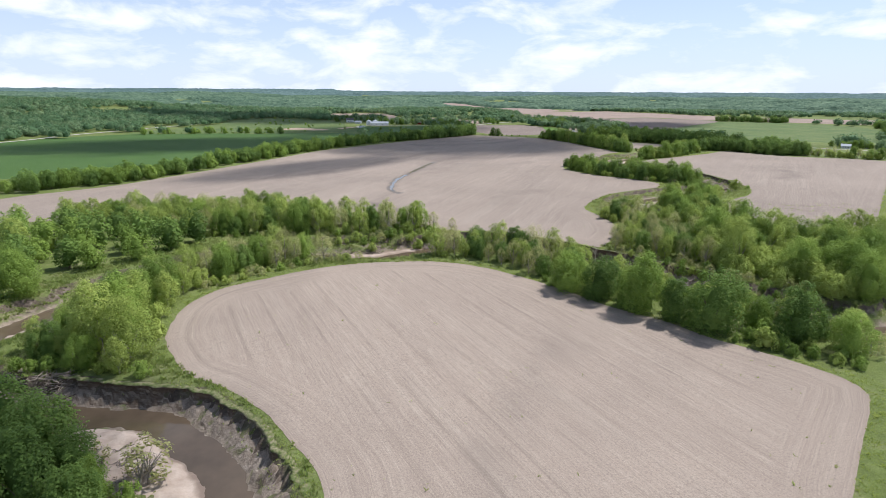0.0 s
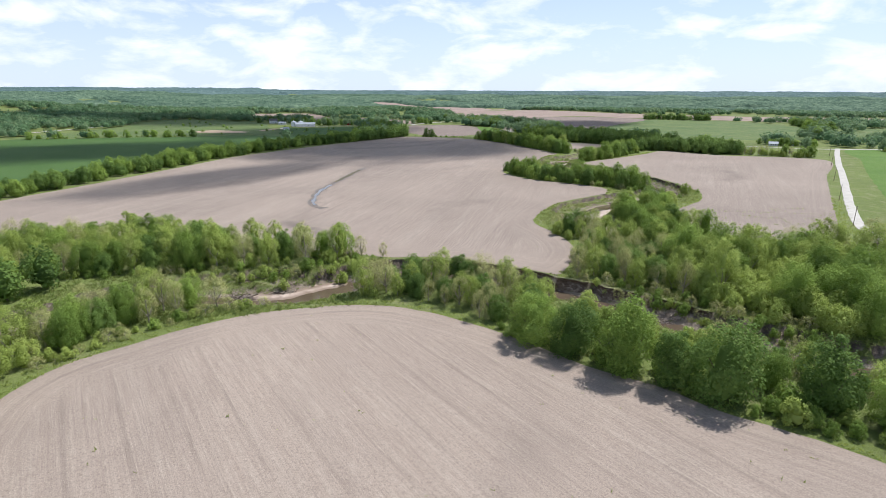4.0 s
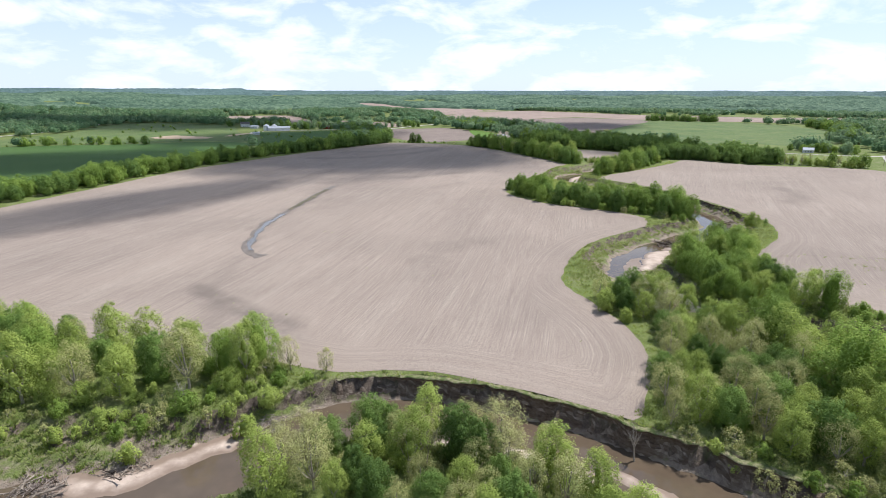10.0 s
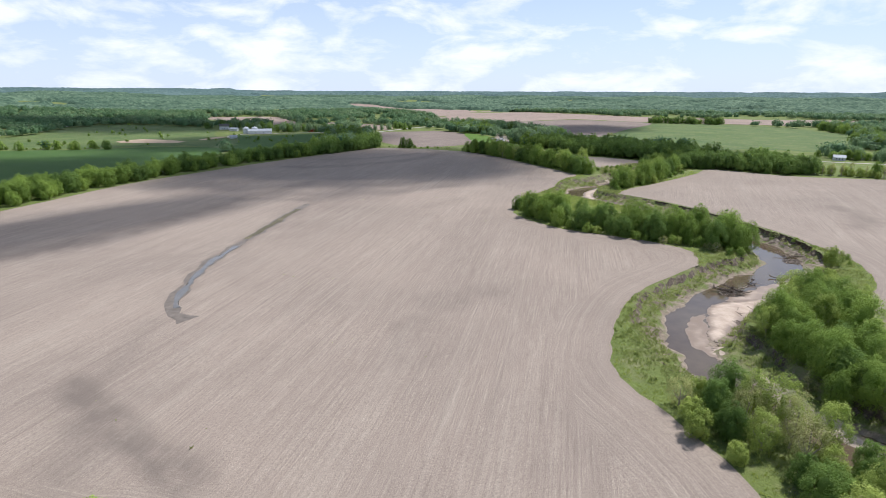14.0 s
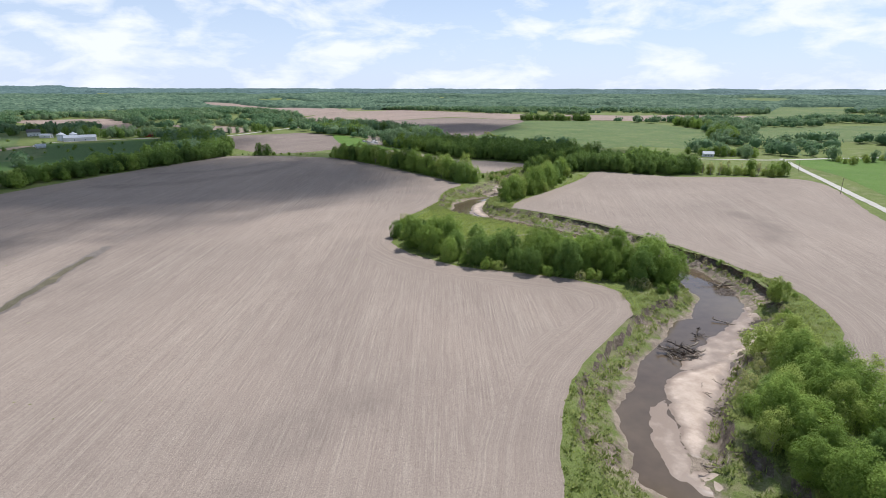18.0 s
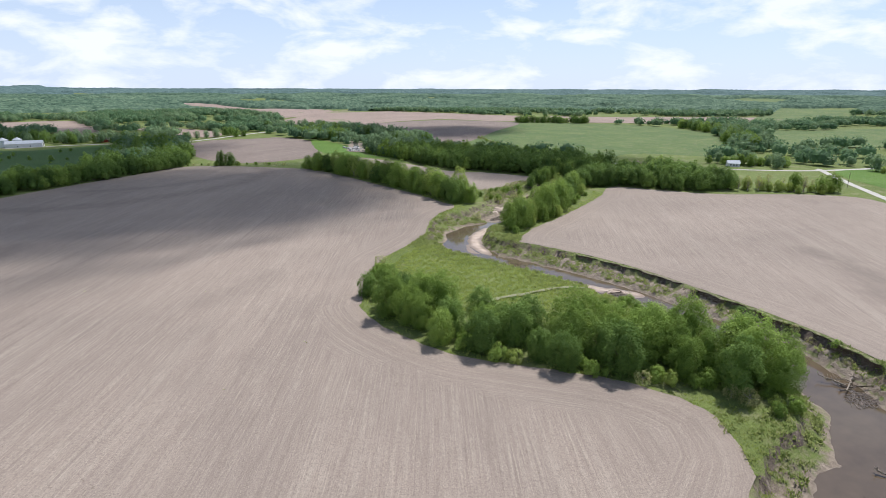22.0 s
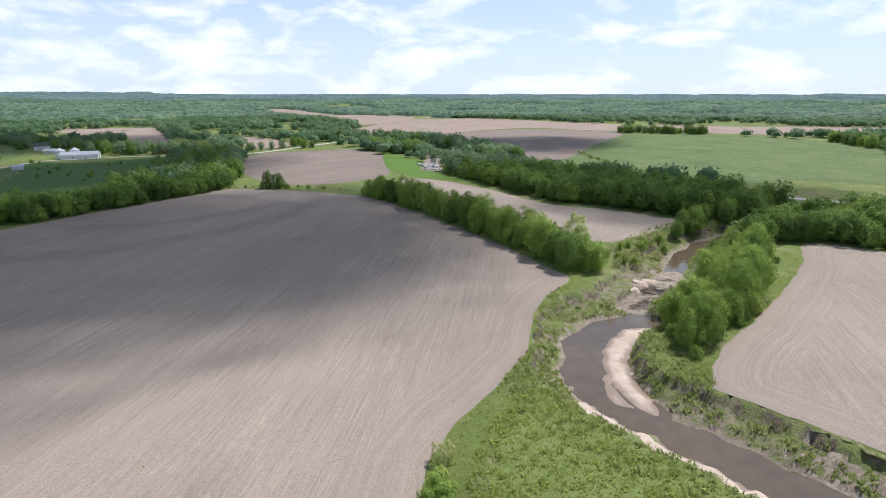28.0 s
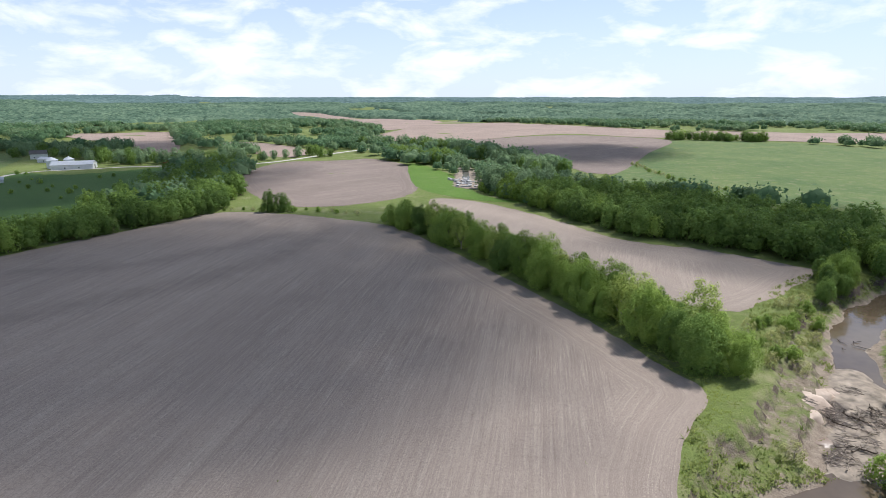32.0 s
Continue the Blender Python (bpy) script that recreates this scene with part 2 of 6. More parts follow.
def ground_material():
    """Grass that gives way to bare crumbling earth on the cut banks and to mud and sand down in the channel."""
    k = Mat("ground", 0.9, 0.15)
    n1, n2, n3 = k.noise(0.016, 4, 0.6), k.noise(0.3, 5, 0.65), k.noise(2.4, 4, 0.7)
    green = k.ramp(n1, (0.3, (0.12, 0.150, 0.042)), (0.7, (0.175, 0.212, 0.062)))
    green = k.mix(k.span(n2, 0.42, 0.68, 0, 0.7), green, (0.19, 0.235, 0.066))
    green = k.mix(k.span(n3, 0.42, 0.72, 0, 0.6), green, (0.065, 0.095, 0.026))
    green = k.mix(k.span(k.noise(0.09, 4, 0.65), 0.52, 0.7, 0, 0.5), green, (0.30, 0.265, 0.165))
    earth = k.ramp(k.noise(0.7, 5, 0.7), (0.3, (0.06, 0.046, 0.036)), (0.55, (0.14, 0.11, 0.085)), (0.76, (0.34, 0.28, 0.225)))
    mud = k.ramp(k.noise(0.45, 5, 0.7), (0.3, (0.12, 0.095, 0.07)), (0.5, (0.225, 0.18, 0.135)), (0.72, (0.38, 0.31, 0.24)))
    earth = k.mix(k.span(k.upness(), 0.75, 0.92), earth, mud)
    sand = k.ramp(k.noise(0.5, 5, 0.6), (0.3, (0.19, 0.148, 0.112)), (0.7, (0.36, 0.295, 0.23)))
    z = k.math("ADD", k.height(), k.span(n2, 0.3, 0.7, -0.9, 0.9))
    inside = k.attr("cut")
    low = k.math("MULTIPLY", k.span(z, -1.6, -0.5, 1, 0), inside)
    steep = k.math("MULTIPLY", k.span(k.upness(), 0.80, 0.62), inside)
    bare = k.math("MAXIMUM", k.math("MULTIPLY", low, k.span(k.noise(0.13, 5, 0.7), 0.50, 0.62)), steep)
    straw = k.math("MULTIPLY", inside, k.span(k.noise(0.35, 4, 0.7), 0.48, 0.62, 0, 0.55))
    green = k.mix(straw, green, (0.27, 0.235, 0.14))
    bare = k.math("MAXIMUM", bare, k.math("MULTIPLY", k.math("MULTIPLY", k.attr("raw"), k.span(z, -0.9, -0.3, 1, 0)), k.span(k.noise(0.25, 4, 0.7), 0.40, 0.52, 1, 0.15)))
    col = k.mix(bare, green, earth)
    col = k.mix(k.math("MULTIPLY", k.span(z, -4.1, -3.4, 1, 0), inside), col, sand)
    k.bump(k.math("ADD", n3, k.noise(0.9, 5, 0.7)), 0.8, 0.4)
    return k.colour(col)


def leaf_material(name, dark, mid, light, through_light=0.36):
    k = Mat(name, 0.7, 0.1)
    t = k.math("ADD", k.math("MULTIPLY", k.island(), 0.48), k.math("MULTIPLY", k.any(), 0.52))
    col = k.ramp(t, (0.12, dark), (0.5, mid), (0.88, light))
    k.colour(col)
    trans = k.n.new("ShaderNodeBsdfTranslucent")
    k.l.new(k.mix(0.7, col, light), trans.inputs["Color"])
    blend = k.n.new("ShaderNodeMixShader")
    blend.inputs["Fac"].default_value = through_light
    o = k.n["Material Output"]
    k.l.new(k.b.outputs[0], blend.inputs[1])
    k.l.new(trans.outputs[0], blend.inputs[2])
    k.l.new(blend.outputs[0], o.inputs["Surface"])
    return k.m


def sand_material():
    """Dry pale sand that turns dark and smooth where the water has wetted its rim."""
    k = Mat("river_sand", 0.9, 0.25)
    n, g = k.noise(0.3, 4, 0.6), k.noise(3.0, 4, 0.7)
    col = k.ramp(n, (0.3, (0.39, 0.30, 0.237)), (0.7, (0.56, 0.455, 0.37)))
    col = k.mix(k.span(g, 0.45, 0.75, 0, 0.35), col, (0.3, 0.24, 0.2))
    wet = k.span(k.math("ADD", k.height(), k.span(n, 0.3, 0.7, -0.08, 0.08)), -4.36, -4.12, 1, 0)
    col = k.mix(wet, col, (0.245, 0.182, 0.138))
    k.l.new(k.span(wet, 0, 1, 0.9, 0.35), k.b.inputs["Roughness"])
    k.bump(g, 0.25, 0.08)
    return k.colour(col)


def water_material(name, tint, rough=0.08):
    k = Mat(name, rough, 0.5)
    n = k.noise(0.25, 3)
    k.bump(k.noise(1.6, 3, 0.6), 0.06, 0.05)
    return k.colour(k.ramp(n, (0.3, tuple(v * 0.8 for v in tint)), (0.7, tint)))


def gravel_material():
    k = Mat("gravel", 0.95, 0.1)
    n, g = k.noise(0.25, 4), k.noise(6.0, 4, 0.7)
    col = k.ramp(n, (0.3, (0.42, 0.395, 0.35)), (0.7, (0.56, 0.53, 0.48)))
    col = k.mix(k.span(g, 0.4, 0.7, 0, 0.35), col, (0.36, 0.33, 0.29))
    k.bump(g, 0.4, 0.05)
    return k.colour(col)


M_GROUND = ground_material()
M_SOIL = soil_material("tilled_soil", 20, 14, (0.39, 0.314, 0.258), (0.285, 0.231, 0.194))
M_SOIL_NEAR = soil_material("tilled_soil_near", -30, 11, (0.425, 0.342, 0.276), (0.31, 0.248, 0.204), 0.42)
M_SOIL_EAST = soil_material("tilled_soil_east", 30, 14, (0.385, 0.313, 0.26), (0.28, 0.228, 0.193))
M_SOIL_FAR = soil_material("tilled_soil_far", 60, 12, (0.40, 0.30, 0.25), (0.29, 0.215, 0.18))
# dark soil of the far field; its tone also stands in for cloud shade
M_SOIL_DARK_SHADE = soil_material("tilled_soil_dark_shade", 60, 12, (0.26, 0.205, 0.18), (0.2, 0.155, 0.135))
M_MEADOW = grass_material("meadow_grass", (0.085, 0.15, 0.045), (0.19, 0.235, 0.078), (0.135, 0.195, 0.06), 0.45)
M_PASTURE = grass_material("pasture_grass", (0.07, 0.14, 0.035), (0.10, 0.175, 0.045), (0.085, 0.16, 0.04))
M_VERGE = grass_material("verge_grass", (0.10, 0.19, 0.03), (0.15, 0.25, 0.045), (0.12, 0.22, 0.03), 0.15)
M_WEED = grass_material("weed_bed", (0.17, 0.215, 0.065), (0.24, 0.29, 0.09), (0.21, 0.265, 0.078), 0.4)
M_STRAW = grass_material("flattened_straw", (0.31, 0.30, 0.17), (0.38, 0.36, 0.22), (0.28, 0.30, 0.15))
M_SAND = sand_material()
M_MUD = plain("wet_mud", (0.25, 0.205, 0.16), 0.75, vary=0.6, scale=0.45)
M_WATER = water_material("brown_water", (0.125, 0.092, 0.062), 0.05)
M_PUDDLE = water_material("puddle_water", (0.17, 0.155, 0.14), 0.2)
M_GRAVEL = gravel_material()
M_BARK = plain("bark", (0.15, 0.115, 0.085), 0.95, vary=0.35, scale=2.0)
M_PALE_BARK = plain("pale_bark", (0.34, 0.30, 0.25), 0.95, vary=0.3, scale=2.0)
M_DRIFT = plain("driftwood", (0.30, 0.25, 0.20), 0.95, vary=0.45, scale=1.2)
M_LEAF = leaf_material("leaf_green", (0.106, 0.168, 0.035), (0.208, 0.305, 0.060), (0.335, 0.440, 0.098))
M_LEAF_B = leaf_material("leaf_yellow_green", (0.188, 0.248, 0.056), (0.325, 0.402, 0.092), (0.450, 0.520, 0.142))
M_LEAF_C = leaf_material("leaf_olive", (0.256, 0.255, 0.105), (0.391, 0.398, 0.157), (0.525, 0.510, 0.224))
M_LEAF_D = leaf_material("leaf_dark", (0.072, 0.122, 0.032), (0.148, 0.234, 0.055), (0.245, 0.348, 0.084))
# distance haze is mixed into these two leaf colours: less red, more blue
M_LEAF_HAZE = leaf_material("leaf_valley_haze", (0.083, 0.155, 0.074), (0.146, 0.245, 0.116), (0.222, 0.335, 0.162))
M_LEAF_PALE_HAZE = leaf_material("leaf_valley_pale_haze", (0.130, 0.205, 0.100), (0.208, 0.300, 0.148), (0.300, 0.395, 0.205))


# ---------------------------------------------------------------- plan
def curve_points(pts, step, closed=False):
    """Evenly spaced points along a smooth line through pts; all columns are carried along."""
    p = np.array(pts, float)
    n = len(p)
    res = []
    for i in range(n if closed else n - 1):
        if closed:
            a, b, c, d = p[(i - 1) % n], p[i], p[(i + 1) % n], p[(i + 2) % n]
        else:
            a, b, c, d = p[max(i - 1, 0)], p[i], p[i + 1], p[min(i + 2, n - 1)]
        m = max(2, int(np.hypot(*(c - b)[:2]) / step))
        t = (np.arange(m) / m)[:, None]
        res.append(0.5 * (2 * b + (c - a) * t + (2 * a - 5 * b + 4 * c - d) * t ** 2 + (3 * b - a - 3 * c + d) * t ** 3))
    if not closed:
        res.append(p[-1:])
    return np.concatenate(res)


def nearest(q, line, closed=False):
    """Distance of each point of q from a line, the index of the nearest segment and the side (+1: left of its way)."""
    a = line[:, :2]
    b = np.roll(a, -1, 0) if closed else a[1:]
    a = a if closed else a[:-1]
    best, idx, side = np.full(len(q), 1e9), np.zeros(len(q), int), np.ones(len(q))
    for i in range(len(a)):
        d = b[i] - a[i]
        r = q - a[i]
        t = np.clip((r @ d) / max(d @ d, 1e-9), 0, 1)
        e = r - t[:, None] * d
        m = (e * e).sum(1)
        w = m < best
        best[w], idx[w] = m[w], i
        side[w] = np.sign(d[0] * r[w, 1] - d[1] * r[w, 0])
    return np.sqrt(best), idx, side


def inside(q, poly):
    x, y = q[:, 0], q[:, 1]
    res = np.zeros(len(q), bool)
    a, b = poly[:, :2], np.roll(poly[:, :2], -1, 0)
    for (x0, y0), (x1, y1) in zip(a, b):
        if y0 == y1:
            continue
        hit = (y0 > y) != (y1 > y)
        res ^= hit & (x < (x1 - x0) * (y - y0) / (y1 - y0) + x0)
    return res


def wave(x, y, size, seed=0):
    """Smooth noise between -1 and 1, for whole arrays."""
    r = np.random.RandomState(seed)
    v = 0
    for k in range(7):
        a, f = r.uniform(0, 6.283), r.uniform(0.6, 1.9) * 6.283 / size
        v = v + np.sin(f * (x * math.cos(a) + y * math.sin(a)) + r.uniform(0, 6.283))
    return v / 3.2


def smooth(v, a, b):
    t = np.clip((v - a) / (b - a), 0, 1)
    return t * t * (3 - 2 * t)


# the river from the north-east pool to the south-west loop: x, y, half width, bank to its left, bank to its right
RIVER = [
    (390, 690, 6, 5, 5), (330, 642, 6, 6, 5), (290, 626, 6, 6, 5), (262, 614, 7, 6, 4), (236, 602, 6.5, 6, 6), (217, 586, 5.5, 6, 9), (206, 567, 4.5, 6, 19),
    (195, 551, 4.5, 5, 22), (182, 543, 4, 4, 21), (170, 540.5, 4, 4, 16), (158, 539.5, 4.5, 7, 9), (149.5, 532, 5, 9, 8), (144.5, 522, 5, 10, 8),
    (140.5, 512, 5, 11, 8), (141, 503, 5, 11, 8), (146, 494, 5, 9, 8), (152, 484, 5.5, 9, 8),
    (158, 471, 6, 10, 6), (165, 456, 6, 10, 6), (170, 441, 7, 9, 6), (174, 422, 7, 8, 5), (178, 402, 8, 5, 6), (178, 384, 8, 5, 6),
    (170, 365, 7.5, 7, 7), (159, 354.5, 8.5, 7, 7), (145, 347.5, 8.6, 8, 7), (132, 340.8, 8, 7, 7), (120, 333, 7.3, 7, 7.5), (109.5, 326.3, 6.6, 8, 8), (101.5, 318, 6.2, 9, 8),
    (96.5, 308, 5.5, 10, 9), (95, 295, 6.5, 9, 9), (95.5, 282, 7, 8, 7), (99, 269, 7.5, 6, 6), (109, 254, 7, 4, 5), (124, 244, 7, 3, 5), (148, 237, 6, 3, 5),
    (170, 232, 6, 4, 5), (180, 215, 6, 5, 5), (170, 186, 6, 5, 5), (146, 156, 7, 5, 5), (122, 140, 8, 5, 5), (107, 148, 7, 3, 6),
    (96, 157, 6, 3, 6), (85, 168, 6, 3, 5), (76, 179, 6, 3, 5), (66, 191, 6, 5, 3), (56, 201, 6, 6, 2.2), (42, 212.5, 6, 6, 1.8),
    (27, 221, 6.5, 6, 1.8), (8, 226, 7, 6, 2.5), (-6, 222.5, 7, 6, 5), (-17, 212, 6, 4, 12), (-30, 203.5, 6, 3, 19), (-46, 203.5, 6, 3, 17),
    (-66, 207, 6.5, 4, 9), (-90, 198, 7, 5, 4), (-110, 172, 7, 6, 4), (-119, 148, 8, 6, 5), (-126, 124, 7, 3, 6), (-118, 104, 7, 3, 6),
    (-100, 95, 6, 4, 8), (-86, 94, 5, 4, 10), (-73, 94.5, 4, 2.4, 13), (-64, 94.5, 4, 2.8, 14), (-57, 91.5, 4, 5, 15), (-50, 86, 4, 5.5, 15), (-43.5, 80, 4.2, 5.5, 14),
    (-38, 72.5, 4.6, 7, 13), (-36, 60, 5, 9, 10), (-42, 36, 6, 12, 6), (-66, 10, 7, 4, 4), (-100, -20, 7, 4, 4)]
WATER_Z = -4.4
river = curve_points(RIVER, 5.0)

FIELD_NEAR = [(-76, 126), (-80, 143), (-76, 158), (-64, 170), (-50, 181), (-34, 188), (-11, 191), (5, 187), (17, 179), (32, 165), (44, 150),
              (57, 138), (67, 127), (77, 119), (85, 110), (86, 103), (79, 93), (62, 72), (48, 48), (20, 0), (-10, -50), (-35, -60), (-30, 0),
              (-20, 45), (-20, 66), (-25, 77), (-33, 86), (-41, 94), (-49, 100), (-59, 105), (-66, 111), (-72, 118)]
FIELD_BIG = [(-19, 245), (-40, 251), (-70, 263), (-110, 274), (-150, 268), (-197, 247), (-250, 234), (-276, 262), (-262, 300), (-243, 324), (-227, 347), (-213, 388), (-198, 425), (-173, 493),
             (-145, 566), (-108, 628), (-66, 690), (-36, 728), (-11, 754), (18, 784), (52, 777), (83, 757), (109, 735), (130, 684),
             (152, 621), (160, 583), (163, 570), (148, 555), (138, 541), (133, 527), (117, 508), (105, 496), (98, 487), (92, 470), (85, 452),
             (87, 438), (95, 420), (104, 410), (118, 400), (131, 388), (137, 376), (132, 362), (123, 350), (108, 341), (94, 333), (84, 322),
             (75, 307), (69, 295), (67, 285), (70, 270), (73, 252), (70, 234), (62, 220), (56, 213), (48, 218), (37, 225.5), (24, 233), (10, 237),
             (-3, 238)]
FIELD_EAST = [(160, 492), (165, 501), (175, 511), (187, 519), (221, 541), (255, 567), (281, 589), (305, 568), (330, 547), (394, 505), (318, 410), (255, 330),
              (199, 258), (188, 250), (156, 250), (143, 262), (138, 280), (141, 294), (152, 312), (178, 335), (190, 358), (191, 380),
              (190, 407), (186, 434), (177, 461), (168, 484)]
FIELD_NORTH = [(28, 838), (62, 795), (112, 806), (135, 845), (138, 914), (144, 975), (100, 1045), (25, 1020), (4, 930)]
FIELD_STRIP = [(138, 802), (165, 790), (190, 742), (207, 694), (233, 671), (257, 640), (252, 635), (214, 615), (197, 610), (184, 630), (162, 695), (138, 752)]
FIELD_DARK = [(232, 1227), (438, 1327), (548, 1212), (420, 1040), (298, 885), (283, 944), (260, 1047), (245, 1115)]
FIELD_LIGHT = [(108, 1268), (176, 1495), (353, 1868), (562, 1632), (679, 1406), (575, 1245), (449, 1356), (251, 1246), (164, 1184)]
FIELD_FAR = [(-122, 2380), (130, 2094), (324, 1880), (179, 1530), (118, 1641)]
FIELD_FAR_EAST = [(590, 1245), (740, 1395), (807, 1334), (1150, 1190), (1000, 1030), (799, 1095), (675, 1172)]
FIELD_WEST_FAR = [(-372, 1471), (-313, 1517), (-216, 1515), (-117, 1201), (-106, 1083), (-171, 1211)]
FIELD_WEST_SMALL = [(-80, 1253), (-48, 1276), (29, 1175), (43, 1085), (8, 1074)]
MEADOW = [(262, 821), (354, 953), (537, 1190), (657, 1150), (725, 1060), (709, 926), (586, 761), (490, 690), (430, 735), (385, 728), (339, 753), (302, 798)]
MEADOW_FAR = [(791, 904), (1004, 864), (1200, 700), (900, 560), (709, 691), (628, 738)]
MEADOW_ROAD = [(425, 500), (500, 590), (640, 520), (560, 380), (330, 280), (230, 200), (215, 225), (260, 290), (340, 395)]
MEADOW_BLUFF = [(1250, 2050), (1340, 2300), (1500, 2330), (1480, 2100)]
MEADOW_SLOPE = [(1650, 1700), (1780, 2000), (2100, 2050), (2000, 1650)]
MEADOW_FAR_WEST = [(-420, 1650), (-380, 1800), (-200, 1820), (-220, 1680)]
MEADOW_HILL = [(950, 1056), (1500, 1420), (1700, 1350), (1300, 1100), (1000, 1000)]
GREEN_PATCH = [(148, 989), (171, 907), (172, 815), (194, 782), (160, 800), (137, 844), (137, 914)]
PASTURE = [(-300, 372), (-270, 395), (-236, 460), (-225, 519), (-190, 589), (-152, 676), (-139, 790), (-200, 815), (-276, 807), (-398, 778), (-480, 760), (-545, 640), (-480, 480), (-380, 390)]
PASTURE_FARM = [(-150, 796), (-112, 742), (-62, 772), (-54, 820), (-46, 880), (-50, 955), (-74, 994), (-134, 962), (-186, 975), (-150, 880)]
PASTURE_UPPER = [(-139, 800), (-145, 880), (-200, 960), (-260, 1130), (-430, 1240), (-480, 1150), (-450, 1002), (-470, 870), (-480, 775), (-398, 788), (-276, 817), (-200, 825)]
OPEN = [FIELD_NEAR, FIELD_BIG, FIELD_EAST, FIELD_NORTH, FIELD_STRIP, FIELD_DARK, FIELD_LIGHT, FIELD_FAR, FIELD_FAR_EAST, FIELD_WEST_FAR,
        FIELD_WEST_SMALL, MEADOW, MEADOW_FAR, MEADOW_ROAD, MEADOW_HILL, MEADOW_BLUFF, MEADOW_SLOPE, MEADOW_FAR_WEST, GREEN_PATCH, PASTURE, PASTURE_UPPER, PASTURE_FARM]
OPEN = [np.array(p, float) for p in OPEN]
ROAD = [(486, 600), (481, 593), (440, 545), (375, 466), (350, 434), (290, 360), (260, 323), (226, 279), (213, 258), (208, 243), (215, 229), (240, 212), (300, 180), (380, 140)]
CROSS_ROAD = [(340, 690), (400, 640), (440, 610), (481, 593), (560, 580), (700, 540)]
LANE = [(103, 117), (99, 106), (89, 92), (77, 74), (63, 52), (43, 18), (23, -40)]
NORTH_ROAD = [(-120, 1005), (-40, 1010), (10, 1022), (55, 1071), (104, 1130), (135, 1150), (158, 1128), (185, 1060), (206, 1002), (228, 853), (265, 788), (330, 700), (400, 640)]
WEST_ROAD = [(-560, 560), (-545, 640), (-540, 720), (-520, 854), (-494, 974), (-490, 1060), (-505, 1220), (-520, 1500)]


# damp swales in the worked fields: line, half width, depth of tone
DAMP = [([(-50, 296), (-42, 286), (-31, 275), (-17, 262)], 6, 0.7), ([(-22, 250), (-38, 268), (-45, 300), (-44, 332)], 5, 0.25),
        ([(-150, 370), (-113, 408), (-82, 456), (-63, 501), (-30, 560)], 10, 0.4), ([(-45, 345), (-46, 380), (-38, 412), (-22, 486)], 4.5, 0.35),
        ([(-60, 640), (-10, 640), (50, 680), (78, 735), (70, 770)], 9, 0.35), ([(-40, 690), (10, 690), (60, 730)], 7, 0.3),
        ([(20, 300), (30, 330), (60, 345)], 8, 0.25), ([(5, 72), (12, 98), (30, 125)], 5, 0.25), ([(235, 400), (255, 420), (262, 445)], 8, 0.45),
        ([(40, 470), (55, 478), (62, 490)], 8, 0.25)]


def hill(x, y):
    """The lie of the land away from the river: a level valley floor, wooded bluffs round it."""
    w = wave(x, y, 900, 3)
    west = 34 * smooth(-x - 560 + 60 * w, 0, 620) * smooth(y, -900, 300)
    r = np.hypot(x - 100, y - 200)
    bluff = 20 * smooth(r + 160 * w, 1750, 2450)
    far = 21 * smooth(r, 2300, 4500)
    east = 16 * smooth(x - 0.25 * y - 700 + 80 * w, 0, 900)
    rough = 5.0 * wave(x, y, 420, 5) * smooth(r, 1200, 2400)
    slight = 0.35 * wave(x, y, 160, 8)
    return np.maximum(np.maximum(west, bluff), east) + far + rough + slight


# low shelves on which the sand bars lie: line and half width
FLATS = [(np.array(line, float), r) for line, r in (
    ([(174, 534.5), (162, 532), (154, 523.5), (149, 514), (147.5, 505), (148.5, 498)], 3.0), ([(-50, 211), (-38, 211), (-30, 214), (-19, 221)], 3.2),
    ([(104, 309), (114, 319), (124, 326), (137, 333)], 4.0), ([(178, 549), (190, 557), (200, 568), (208, 577)], 6.5))]


def land(x, y, full=False):
    """Height of the ground, with the river's channel cut into it."""
    x, y = np.atleast_1d(np.asarray(x, float)), np.atleast_1d(np.asarray(y, float))
    q = np.stack([x.ravel(), y.ravel()], 1)
    z = hill(q[:, 0], q[:, 1])
    near = (q[:, 0] > -190) & (q[:, 0] < 400) & (q[:, 1] > -60) & (q[:, 1] < 740)
    cut = np.zeros(len(q))
    if near.any():
        p = q[near]
        d, i, s = nearest(p, river)
        half = river[i, 2]
        bank = np.where(s > 0, river[i, 3], river[i, 4])
        rag = 0.9 * wave(p[:, 0], p[:, 1], 17, 21) + 0.5 * wave(p[:, 0], p[:, 1], 5.5, 22)
        e = d + rag * np.clip(bank / 5, 0.35, 1.2)
        t = np.clip((e - half) / bank, 0, 1)
        shelf = 0.5 * t + 0.12 * smooth(t, 0, 0.2) + 0.38 * smooth(t, 0.8 - 0.12 * np.clip(6 / bank - 0.6, 0, 1), 1.0)
        churn = (0.42 * wave(p[:, 0], p[:, 1], 6.5, 23) + 0.28 * wave(p[:, 0], p[:, 1], 3.2, 24)) * 4 * t * (1 - t) * np.clip(bank / 10, 0.3, 1.1)
        fall = -4.35 * (1 - shelf) + churn - 0.8 * np.clip((half - e) / 3, 0, 1)
        for line, r in FLATS:
            b = 1 - smooth(nearest(p, line)[0], r, r + 2.5)
            fall = fall * (1 - b) + np.minimum(fall, -4.55) * b
        z[near] += fall
        cut[near] = smooth(half + bank + 2.0 - e, 0, 2.0)
    if full:
        return z, cut
    return z


